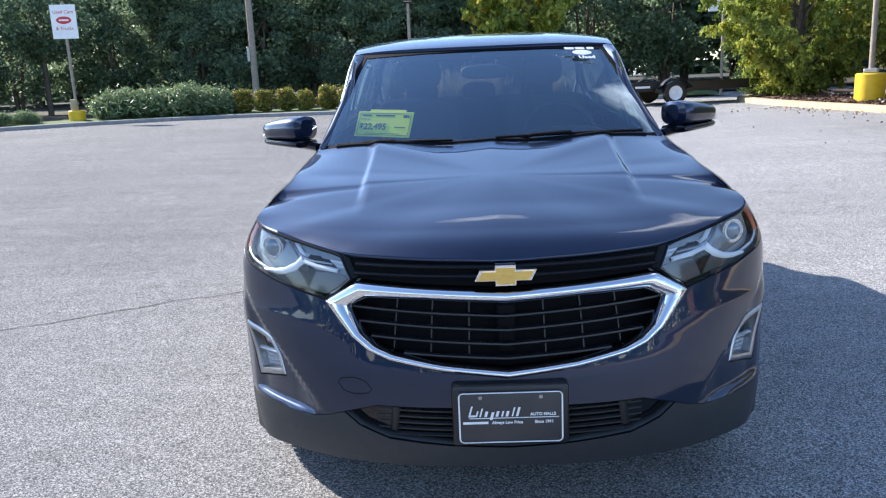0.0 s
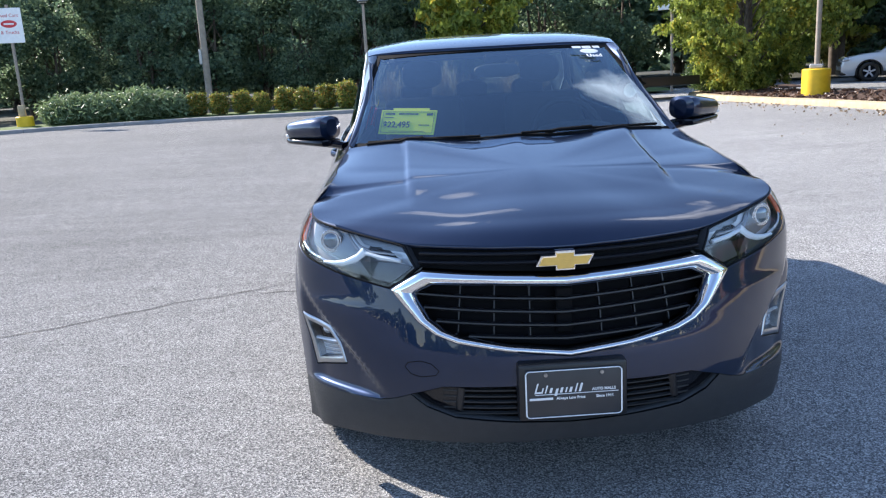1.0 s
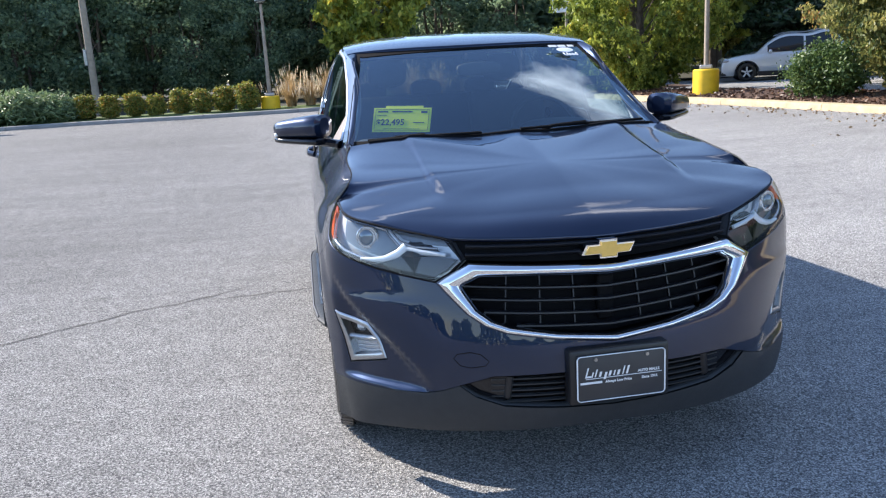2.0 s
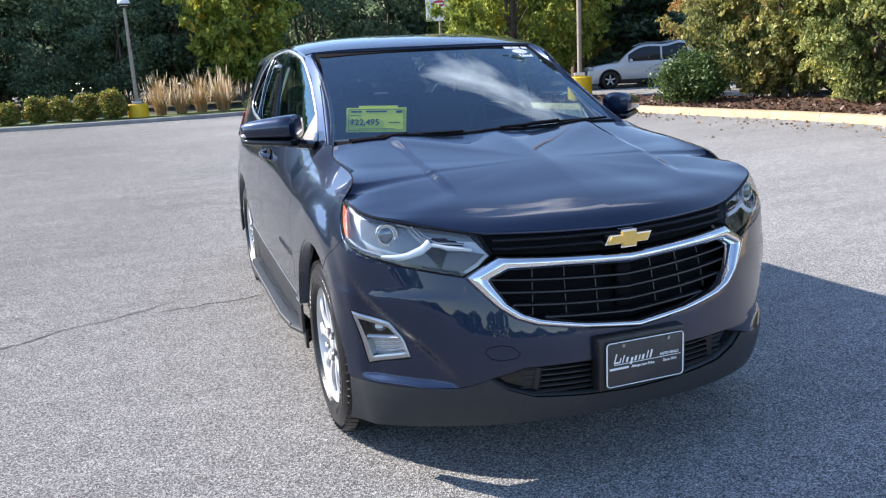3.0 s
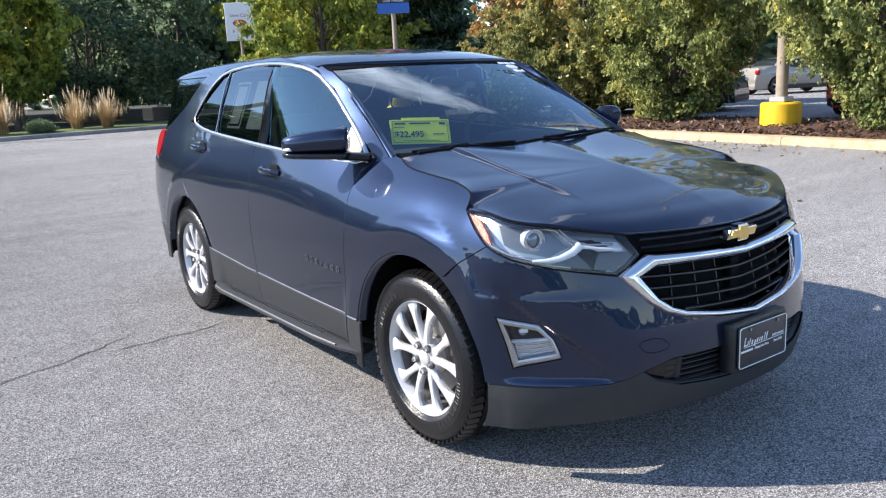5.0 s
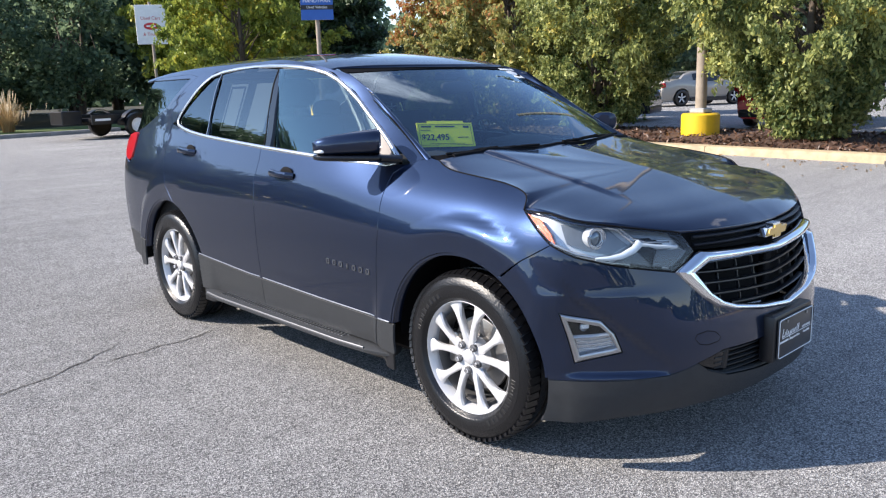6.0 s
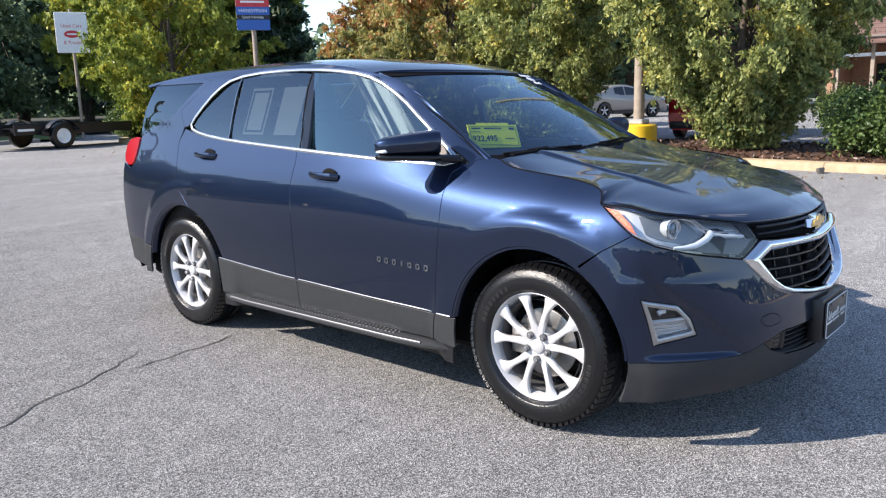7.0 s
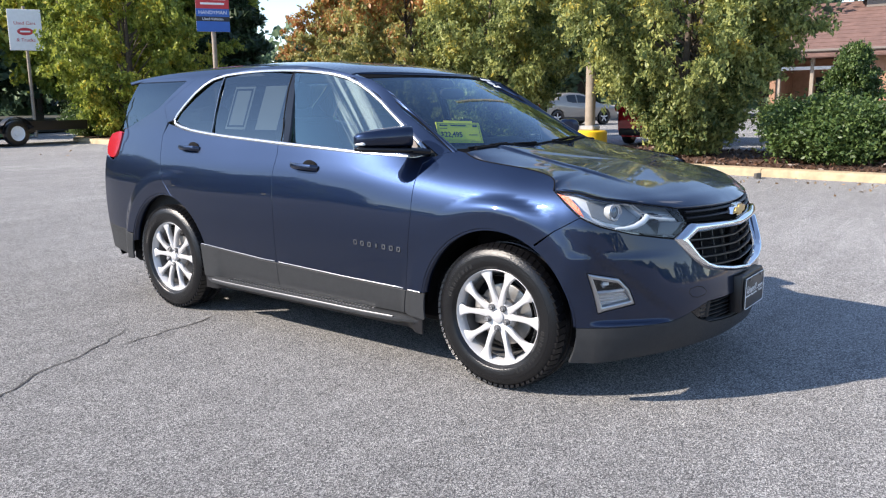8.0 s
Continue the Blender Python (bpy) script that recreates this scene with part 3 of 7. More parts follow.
def strip(name, path, surface, width, height, material, parent, side=1, step=0.03, closed=False, lift=0.0, sides=5, label="", out_hint=None):
    """A half-round moulding along a path on a surface."""
    ab = dense(path, step, closed)
    p, n = normals_of(surface, ab, side)
    hint = np.array(out_hint if out_hint is not None else (1, -.3, .6))
    if np.sum(n @ hint) < 0:
        n = -n
    t = np.roll(p, -1, 0) - np.roll(p, 1, 0)
    if not closed:
        t[0], t[-1] = p[1] - p[0], p[-1] - p[-2]
    t /= np.maximum(1e-9, np.linalg.norm(t, axis=1))[:, None]
    w = np.cross(t, n)
    wd = width(np.linspace(0, 1, len(ab)))[:, None] if callable(width) else width
    verts, faces = [], []
    for k in range(sides):
        a = math.pi * k / (sides - 1)
        verts.append(p + w * wd / 2 * math.cos(a) + n * (lift - .002 + height * math.sin(a)))
    v = np.stack(verts, 1).reshape(-1, 3)
    m = len(ab)
    for i in range(m if closed else m - 1):
        j = (i + 1) % m
        for k in range(sides - 1):
            faces.append((i * sides + k, i * sides + k + 1, j * sides + k + 1, j * sides + k))
    if not closed:
        faces += [tuple(range(sides)), tuple((m - 1) * sides + k for k in range(sides - 1, -1, -1))]
    if side < 0:
        v[:, 0] *= -1
    o = mesh_part(name, v, faces, material, parent, label, 50)
    b = bmesh.new(); b.from_mesh(o.data)
    bmesh.ops.recalc_face_normals(b, faces=b.faces)
    b.to_mesh(o.data); b.free()
    return o


def frame_ring(name, outer, inner, surface, height, material, parent, side=1, lift=0.0, label="", across=7, sink=0.02):
    """A raised surround between two outlines of as many corners each."""
    n_o, n_i = [], []
    for a, b, c, d in zip(outer, np.roll(outer, -1, 0), inner, np.roll(inner, -1, 0)):
        k = max(1, int(np.ceil(np.hypot(*(np.array(b) - np.array(a))) / .03)))
        for i in range(k):
            n_o.append(np.array(a) + (np.array(b) - np.array(a)) * i / k)
            n_i.append(np.array(c) + (np.array(d) - np.array(c)) * i / k)
    n_o, n_i = np.array(n_o), np.array(n_i)
    rows = []
    for k in range(across):
        u = k / (across - 1)
        ab = n_o * (1 - u) + n_i * u
        p, n = normals_of(surface, ab, side)
        if np.sum(n @ np.array((1, -.6, .3))) < 0:
            n = -n
        rows.append(p + n * (lift + height * math.sin(math.pi * min(1, u * 1.0)) ** .6 - (sink if u == 1 else 0)))
    v = np.stack(rows, 1).reshape(-1, 3)
    m = len(n_o)
    faces = [(i * across + k, i * across + k + 1, ((i + 1) % m) * across + k + 1, ((i + 1) % m) * across + k) for i in range(m) for k in range(across - 1)]
    if side < 0:
        v[:, 0] *= -1
    o = mesh_part(name, v, faces, material, parent, label, 40)
    b = bmesh.new(); b.from_mesh(o.data)
    bmesh.ops.recalc_face_normals(b, faces=b.faces)
    b.to_mesh(o.data); b.free()
    return o


def skirt(name, outline, front, behind, material, parent, side=1, step=.03):
    """The side walls of a recess, from its rim on one surface to its floor on another."""
    ab = dense(outline, step)
    v = np.vstack([front(ab[:, 0], ab[:, 1]), behind(ab[:, 0], ab[:, 1])])
    n = len(ab)
    if side < 0:
        v[:, 0] *= -1
    return mesh_part(name, v, [(i, (i + 1) % n, n + (i + 1) % n, n + i) for i in range(n)], material, parent, "", 40)


HOOD_MID = spline([(-1.2, .60), (-.90, .86), (-.85, .905), (-.80, .945), (-.70, .985), (-.5, 1.035), (-.2, 1.09), (.1, 1.145), (.35, 1.185), (.6, 1.21)])
DOME = spline([(-.9, .46), (-.45, .475), (-.2, .485), (.1, .49), (.3, .50), (.6, .51)])


def z_on_flank(y, x):
    """The height at which the flank is x wide."""
    lo, hi = np.full(np.shape(y), .9), np.full(np.shape(y), 1.72)
    for _ in range(30):
        m = (lo + hi) / 2
        wide = half_width(y, m) > x
        lo, hi = np.where(wide, m, lo), np.where(wide, hi, m)
    return (lo + hi) / 2


# the hood's shut line on the flank: over the grille and lamp, then back along the wing
SEAM = [tuple(q) for q in rounded([(-.285, 1.004), (-.278, 1.030), (-.262, 1.052), (-.213, 1.070), (-.094, 1.091), (.05, 1.106), (.17, 1.119), (.24, 1.136), (.285, 1.156)], 2, False)]
SHUT = [(-1.51, .908), (-1.36, .914), (-1.2, .919), (-1.02, .924), (-.955, .928), (-.82, .948), (-.60, .978), (-.42, 1.006), (-.33, 1.012)] + SEAM[2:]
SHUT_XYZ = flank(np.array([q[0] for q in SHUT]), np.array([q[1] for q in SHUT]))
HUB_Y = -.25


def hood_raw(x, y):
    step_in = smooth(.018, -.016, np.sqrt(x * x + 1e-6) - DOME(y)) * smooth(-.56, -.26, y)
    return HOOD_MID(y - .30 * x * x) - .25 * np.maximum(0, np.abs(x) - .45) ** 2 * smooth(-.75, -.45, y) + .012 * step_in - .065 * np.sqrt(x * x + 8e-5) * (.35 + .65 * smooth(.20, -.30, y))


def hood_fit():
    ang = np.arctan2(SHUT_XYZ[:, 0], -(SHUT_XYZ[:, 1] - HUB_Y))
    far = np.hypot(SHUT_XYZ[:, 0], SHUT_XYZ[:, 1] - HUB_Y)
    off = SHUT_XYZ[:, 2] + .000 - hood_raw(SHUT_XYZ[:, 0], SHUT_XYZ[:, 1])
    back = [(2.45, .80, off[-1] * .6), (2.75, .62, 0), (3.3, .5, 0)]
    keep = np.concatenate([[True], np.diff(ang) > .012])
    ang, far, off = ang[keep], far[keep], off[keep]
    return spline([(-ang[1], far[1])] + list(zip(ang, far)) + [(q[0], q[1]) for q in back]), spline([(-ang[1], off[1])] + list(zip(ang, off)) + [(q[0], q[2]) for q in back])


HOOD_FAR, HOOD_OFF = hood_fit()
# the slow swell of the wings; what is left rolls over close to the edge
SLOW = np.linspace(0, 2.3, 24)
HOOD_LIFT = spline(list(zip(SLOW, np.convolve(np.pad(HOOD_OFF(SLOW), 3, "edge"), np.ones(7) / 7, "valid"))) + [(2.6, .004), (3.3, 0)])


def hood_surface(x, y):
    x, y = np.broadcast_arrays(np.asarray(x, float), np.asarray(y, float))
    ax = np.abs(x)
    ang = np.arctan2(ax, -(y - HUB_Y))
    r = np.hypot(ax, y - HUB_Y)
    k = np.clip(r / HOOD_FAR(ang), 0, 1.05)
    z = hood_raw(ax, y) + HOOD_LIFT(ang) * k ** 2 + (HOOD_OFF(ang) - HOOD_LIFT(ang)) * k ** 16
    return np.stack([x, y, z], -1)


ROOF_MID = spline([(.9, 1.535), (1.03, 1.590), (1.15, 1.622), (1.4, 1.660), (1.8, 1.686), (2.2, 1.690), (2.7, 1.676), (3.2, 1.640), (3.6, 1.590), (3.8, 1.56)])
ROOF_EDGE = .618


def roof_side(y):
    """The height of the roof's side edge."""
    a, b = z_on_flank(y, ROOF_EDGE), ROOF_MID(y - .06) - .034
    return .5 * (a + b - np.sqrt((a - b) ** 2 + 2e-4))


def roof_surface(x, y):
    x, y = np.broadcast_arrays(np.asarray(x, float), np.asarray(y, float))
    front = .16 * x * x
    mid = ROOF_MID(y - front)
    edge = roof_side(y)
    u = np.abs(x) / half_width(y, edge)
    drop = mid - edge
    return np.stack([x, y, mid - drop * (.35 * u**2 + .65 * u**5)], -1)


def windshield_surface(x, z):
    x, z = np.broadcast_arrays(np.asarray(x, float), np.asarray(z, float))
    y = .20 + 2.0 * (z - 1.16) + .32 * x * x - .05 * np.sin(np.clip((z - 1.12) / .47, 0, 1) * math.pi)
    return np.stack([x, y, z], -1)


def front_glass(s, z):
    """The front door's pane: one slow curve, a little more upright than the door's frame."""
    s, z = np.broadcast_arrays(np.asarray(s, float), np.asarray(z, float))
    return np.stack([1.3108 + .0437 * s - .5217 * z - .1414 * s * s + .2797 * s * z - .0714 * z * z + .06 * (z - 1.37), s, z], -1)


def rear_glass_side(s, z):
    """The rear door's panes, on one slow curve."""
    s, z = np.broadcast_arrays(np.asarray(s, float), np.asarray(z, float))
    return np.stack([.7602 - .0987 * s + .5472 * z + .013 * s * s + .0212 * s * z - .3459 * z * z, s, z], -1)


def arc(cy, cz, r, a0, a1, n=22):
    return [(cy + r * math.cos(radians(a)), cz + r * math.sin(radians(a))) for a in np.linspace(a0, a1, n)]


SIDES = ((-1, "right"), (1, "left"))
FULL = 2 * S_MID
WHEEL_Z, ARCH = 0.362, 0.448


def mirrored(path):
    return [(FULL - s, z) for s, z in path[::-1]]


def build_suv():
    car = thing("car", "dark blue metallic compact SUV with silver alloy wheels, parked on asphalt", "car")
    # ---- lower flanks, doors and wings
    a0 = 121.0
    wing = [(-.458, .894), (-.375, .945), *SEAM, (.34, 1.165), (.44, 1.140), (.505, 1.095),
            (.513, 1.0), (.508, .85), (.528, .68), (.552, .43)] + arc(0, WHEEL_Z, ARCH, 9, a0 - 1, 24) + [(-.337, .829)]
    front_door = [(.505, 1.095), (.44, 1.133), (.86, 1.131), (1.27, 1.153), (1.60, 1.168), (1.59, 1.113), (1.60, .987), (1.585, .76), (1.589, .455), (1.03, .438), (.552, .428), (.528, .68), (.508, .85), (.513, 1.0)]
    rear_arc = arc(2.725, WHEEL_Z, ARCH, 101, 163, 16)
    rear_door = [(1.60, 1.168), (1.75, 1.178), (2.30, 1.210), (2.60, 1.240), (2.80, 1.282), (2.842, 1.20), (2.80, 1.05), (2.735, .89), (2.64, .802)] + rear_arc + [(2.347, .493), (1.724, .457), (1.589, .455), (1.585, .76), (1.60, .987), (1.59, 1.113)]
    quarter = [(2.82, 1.29), (2.90, 1.40), (2.62, 1.58), (2.75, 1.60), (3.30, 1.585), (3.36, 1.57), (2.72, 1.57), (2.98, 1.385), (3.30, 1.262), (3.40, 1.232), (3.395, 1.212), (3.400, 1.05), (3.48, 1.008), (3.61, 1.04), (3.615, .80), (3.61, .52), (3.272, .50)] + arc(2.725, WHEEL_Z, ARCH, 17, 100, 24) + [(2.64, .802), (2.735, .89), (2.80, 1.05), (2.842, 1.20)]
    for side, word in SIDES:
        panel("front_wing", wing, flank, M_PAINT, car, side, .018)
        fd = panel("front_door", front_door, flank, M_PAINT, car, side)
        rd = panel("rear_door", rear_door, flank, M_PAINT, car, side, .022)
        # dark strip laid over the hood's gap, in place of the shade inside it
        strip("hood_gap_shade", SEAM, flank, .006, .0015, M_DARK, car, side, .015, lift=.0035, sides=4)
        panel("quarter_panel", quarter, flank, M_PAINT, car, side, .02)
        # textured lower cladding: wheel arch lips, sills and door bottoms
        panel("front_arch_cladding", arc(0, WHEEL_Z, ARCH, 9, 176, 44) + arc(0, WHEEL_Z, ARCH - .010, 176, 9, 44), flank, M_PAINT, car, side, gap=0, lift=-.004, thick=.05)
        panel("rear_arch_cladding", arc(2.725, WHEEL_Z, ARCH, 10, 165, 40) + arc(2.725, WHEEL_Z, ARCH - .010, 165, 10, 40), flank, M_PAINT, car, side, gap=0, lift=-.004, thick=.05)
        panel("wing_cladding", [(.552, .428), (.575, .30), (.43, .285)] + arc(0, WHEEL_Z, ARCH - .02, -9, 9, 6), flank, M_CLAD, car, side)
        panel("front_door_cladding", [(.552, .428), (1.03, .438), (1.589, .455), (1.582, .292), (.575, .297)], flank, M_CLAD, fd, side, lift=.003)
        panel("rear_door_cladding", [(1.589, .455), (1.724, .457), (2.347, .493), (2.318, .285), (1.582, .292)], flank, M_CLAD, rd, side, lift=.003)
        strip("door_moulding", [(.575, .436), (1.03, .445), (1.572, .462)], flank, .006, .003, M_SATIN, fd, side, lift=.002)
        strip("door_moulding", [(1.606, .463), (1.724, .465), (2.335, .499)], flank, .006, .003, M_SATIN, rd, side, lift=.002)
        strip("wing_moulding", [(.452, .434), (.535, .435)], flank, .008, .004, M_SATIN, car, side, lift=.002)
        panel("sill", [(.45, .30), (2.33, .29), (2.33, .20), (.45, .20)], flank, M_BLACK, car, side, lift=-.015)
        panel("rear_bumper", [(3.272, .50), (3.61, .52), (3.58, .34), (3.27, .30), (3.18, .30)] + arc(2.725, WHEEL_Z, ARCH, -6, 16, 6), flank, M_CLAD, car, side)
        # glass and its frames
        front_pane = [(.735, 1.143), (.86, 1.147), (1.27, 1.168), (1.522, 1.180), (1.565, 1.588), (1.32, 1.575), (1.13, 1.532), (.94, 1.435), (.78, 1.315), (.735, 1.286)]
        rear_pane = [(1.575, 1.184), (1.75, 1.192), (2.287, 1.224), (2.305, 1.592), (2.05, 1.608), (1.63, 1.602)]
        small_pane = [(2.312, 1.226), (2.60, 1.256), (2.715, 1.30), (2.66, 1.38), (2.51, 1.51), (2.39, 1.578), (2.33, 1.588)]
        panel("front_window", front_pane, front_glass, M_TINT, fd, side, gap=-.006, lift=-.018, label="clear tinted side window").visible_shadow = False
        panel("rear_window", rear_pane, rear_glass_side, M_PRIVACY, rd, side, gap=-.004, lift=-.014, label="dark privacy glass side window")
        panel("rear_quarter_window", small_pane, rear_glass_side, M_PRIVACY, rd, side, gap=-.004, lift=-.014)
        panel("centre_pillar_trim", [(1.522, 1.178), (1.575, 1.184), (1.63, 1.602), (1.565, 1.588)], flank, M_GLOSSBLACK, fd, side, gap=.001, lift=-.006, thick=.02)
        strip("pillar_divider", [(1.585, 1.178), (1.607, 1.36), (1.622, 1.600)], flank, .010, .004, M_DARK, fd, side, lift=-.004)
        strip("window_divider", [(2.300, 1.222), (2.316, 1.592)], flank, .014, .004, M_GLOSSBLACK, rd, side, lift=-.008)
        strip("divider_trim", [(2.296, 1.222), (2.312, 1.592)], flank, .005, .003, M_TRIMSILVER, rd, side, lift=-.004)
        # the sail's taupe is a reflection given as base colour
        panel("mirror_sail", [(.53, 1.137), (.735, 1.143), (.735, 1.290), (.68, 1.255), (.61, 1.205)], flank, M_SAIL, fd, side, gap=0, lift=-.008, label="satin mirror corner trim, its taupe reflection put into the colour")
        loop = [(.466, 1.128), (.86, 1.138), (1.27, 1.160), (1.75, 1.184), (2.30, 1.216), (2.60, 1.247), (2.76, 1.288), (2.70, 1.37), (2.53, 1.52), (2.39, 1.592), (2.05, 1.620), (1.63, 1.613), (1.317, 1.588), (1.12, 1.545), (.935, 1.447), (.765, 1.318), (.60, 1.21)]
        strip("window_surround", rounded(loop, 1), flank, .023, .005, M_TRIMSILVER, car, side, closed=True, lift=0, label="bright chrome window surround")
        # body colour between the windows and the roof
        rail = [(.34, 1.165), (.44, 1.142), (.60, 1.222), (.765, 1.332), (.935, 1.460), (1.12, 1.556), (1.317, 1.599), (1.63, 1.624), (2.05, 1.631), (2.39, 1.603), (2.53, 1.532), (2.70, 1.382), (2.77, 1.300), (2.82, 1.29), (2.90, 1.40), (2.62, 1.58), (2.75, 1.60), (3.30, 1.585), (3.40, 1.57)]
        tops = [(y, float(roof_side(np.array(y)))) for y in np.linspace(3.40, 1.12, 24)]
        pill = [(1.12, 0), (1.0, 1.540), (.84, 1.455), (.66, 1.340), (.50, 1.245)]
        panel("roof_rail", rail + tops + pill[1:], flank, M_PAINT, car, side, gap=.0, thick=.02)
        panel("rear_side_glass", [(2.72, 1.57), (3.36, 1.57), (3.44, 1.40), (3.44, 1.232), (3.30, 1.262), (2.98, 1.385)], flank, M_PRIVACY, car, side, lift=-.006)
        tl = panel("tail_lamp", rounded([(3.400, 1.207), (3.45, 1.222), (3.615, 1.19), (3.61, 1.06), (3.48, 1.015), (3.405, 1.052)], 1), flank, M_RED, car, side, lift=.008, thick=.03, label="red tail lamp")
        # windscreen pillar: a curved skin between the glass and the window frame
        outer = [(.34, 1.165), (.50, 1.245), (.66, 1.340), (.84, 1.455), (1.0, 1.540), (1.12, tops[-1][1])]
        rows = []
        for i, (y, z) in enumerate(outer):
            u = i / (len(outer) - 1)
            a, b = windshield_surface(.755 - .133 * u, 1.150 + .422 * u), flank(y, z)
            rows.append([a * (1 - k) + b * k + np.array((.35, -.5, .75)) * .006 * math.sin(math.pi * k) for k in np.linspace(0, 1, 7)])
        v = np.array(rows).reshape(-1, 3)
        v[:, 0] *= side
        f = [(i * 7 + k, i * 7 + k + 1, (i + 1) * 7 + k + 1, (i + 1) * 7 + k) for i in range(len(outer) - 1) for k in range(6)]
        f = f if side > 0 else [q[::-1] for q in f]
        mesh_part("windscreen_pillar", v, f, M_PAINT, car, "", 60)
        # door handles, with black domes that paint the shade of their cups
        for y, z, door in ((1.335, 1.048, fd), (2.485, 1.123, rd)):
            x = float(half_width(np.array(y), np.array(z)))
            cup = ball((side * (x - .002), y - .045, z), (.010, .062, .042))
            part("handle_cup_shade", cup, M_DARK, door)
            bar = [(side * (x + .002), y - .115, z - .004), (side * (x + .030), y - .085, z + .002), (side * (x + .036), y - .02, z + .004), (side * (x + .032), y + .06, z + .006), (side * (x + .002), y + .105, z + .008)]
            part("door_handle", tube(bar, .014, 10, flat=(.010, .017)), M_PAINT, door)
        # seven raised badge strokes, as plain hollow blocks
        if side < 0:
            for i in range(7):
                y, z = .905 - i * .052, .655 - i * .0015
                x = float(half_width(np.array(y), np.array(z)))
                bm = bmesh.new()
                w = .0045 if i == 3 else .0125
                for y0, y1, z0, z1 in ((y - w, y - w + .005, z - .013, z + .013), (y + w - .005, y + w, z - .013, z + .013), (y - w, y + w, z - .013, z - .009), (y - w, y + w, z + .009, z + .013)):
                    box(-x - .0035, -x + .002, y0, y1, z0, z1, 0, 1, bm)
                part("badge_stroke", bm, M_SATIN, fd, "", 0)
        # door mirror
        def mirror_loft(name, lo, hi, grow, mat, parent, label=""):
            """A shell swept back from the door to its tip; lo and hi give its heights at both ends."""
            v, m = [], 18
            us = [0, .03, .10, .25, .45, .65, .82, .93, .985, 1.0]
            for u in us:
                cx, cy = .842 + .238 * u, .560 + .190 * u ** 1.15
                z0, z1 = lo[0] + (lo[1] - lo[0]) * u, hi[0] + (hi[1] - hi[0]) * u ** 1.5
                cap = math.sqrt(max(0, 1 - max(0, (u - .80) / .20) ** 2)) * math.sqrt(max(0, 1 - max(0, (.06 - u) / .06) ** 2) * .8 + .2)
                cap = max(cap, .12)
                d = (.072 - .030 * u) * cap * grow
                zc, h = (z0 + z1) / 2, (z1 - z0) / 2 * (.45 + .55 * cap)
                for k in range(m):
                    a = 2 * math.pi * k / m
                    c, s_ = math.cos(a), math.sin(a)
                    c, s_ = math.copysign(abs(c) ** .7, c), math.copysign(abs(s_) ** .75, s_)
                    v.append((side * (cx + .62 * d * c), cy - .78 * d * c, zc + h * s_))
            f = [(i * m + k, i * m + (k + 1) % m, (i + 1) * m + (k + 1) % m, (i + 1) * m + k) for i in range(len(us) - 1) for k in range(m)]
            f += [tuple(range(m)), tuple(range((len(us) - 1) * m, len(us) * m))[::-1]]
            o = mesh_part(name, v, f, mat, parent, label, 50)
            bb = bmesh.new(); bb.from_mesh(o.data); bmesh.ops.recalc_face_normals(bb, faces=bb.faces); bb.to_mesh(o.data); bb.free()
            return o
        mir = mirror_loft("mirror_housing", (1.180, 1.184), (1.294, 1.258), 1.10, M_PAINT, car)
        mirror_loft("mirror_base", (1.146, 1.160), (1.186, 1.192), 1.03, M_GLOSSBLACK, mir)
        part("mirror_arm", tube([(side * .770, .500, 1.150), (side * .82, .545, 1.156), (side * .88, .60, 1.162)], .03, 10, flat=(.036, .020)), M_GLOSSBLACK, mir)
        part("turn_lamp", ball((side * 1.066, .716, 1.203), (.020, .036, .010), power=.7), M_LAMPWHITE, mir)
        part("mirror_glass", box(-.085, .085, -.003, .003, -.030, .030, .002, 1, None, Matrix.Translation((side * .955, .690, 1.222)) @ Matrix.Rotation(side * radians(38), 4, "Z")), M_CHROME, mir)
        # running board
        pts = [(side * .86, .50, .266), (side * .905, .62, .270), (side * .922, .82, .272), (side * .922, 2.02, .272), (side * .905, 2.18, .270), (side * .86, 2.27, .266)]
        rb = part("running_board", tube(pts, .05, 12, flat=(.060, .022)), M_CLAD, car, "dark grey running board with a bright edge strip")
        part("edge_strip", tube([(p[0] + side * .052, p[1], p[2] + .012) for p in pts[1:-1]], .008, 8, flat=(.004, .006)), M_RIB, rb)
        bm = bmesh.new()
        for k in range(46):
            for j in range(2):
                box(side * (.897 + j * .030) - .011, side * (.897 + j * .030) + .011, .80 + k * .027 + j * .013, .812 + k * .027 + j * .013, .290, .2965, 0, 1, bm)
        tagged(part("tread_pattern", bm, M_SATIN, rb, "", 0), kind="stuff")
    # ---- hood, roof, tail
    half = [(float(q[0]), float(q[1])) for q in flank(*np.array([SHUT[0], *dense(SHUT, .04, False)[1:]]).T)]
    half = half[1:]
    rear_edge = [(x, .215 + .13 * x * x) for x in np.linspace(.68, -.68, 21)]
    panel("hood", half + rear_edge + [(-x, y) for x, y in half[::-1]] + [(0.0, float(SHUT_XYZ[0, 1]))], hood_surface, M_PAINT, car, 1, .018, out_hint=(0, 0, 1), thick=.022)
    strip("cowl_seal", [(x, .226 + .13 * x * x) for x in np.linspace(-.66, .66, 23)], hood_surface, .026, .010, M_DARK, car, 1, .03, lift=.001, out_hint=(0, 0, 1))
    roof_front = [(x, 1.026 + .32 * x * x) for x in np.linspace(-.63, .63, 25)]
    roof_line = [(float(half_width(np.array(y), roof_side(np.array(y)))), y) for y in np.linspace(1.15, 3.5, 24)]
    roof_tail = [(x, 3.62 - .16 * x * x) for x in np.linspace(.58, -.58, 15)]
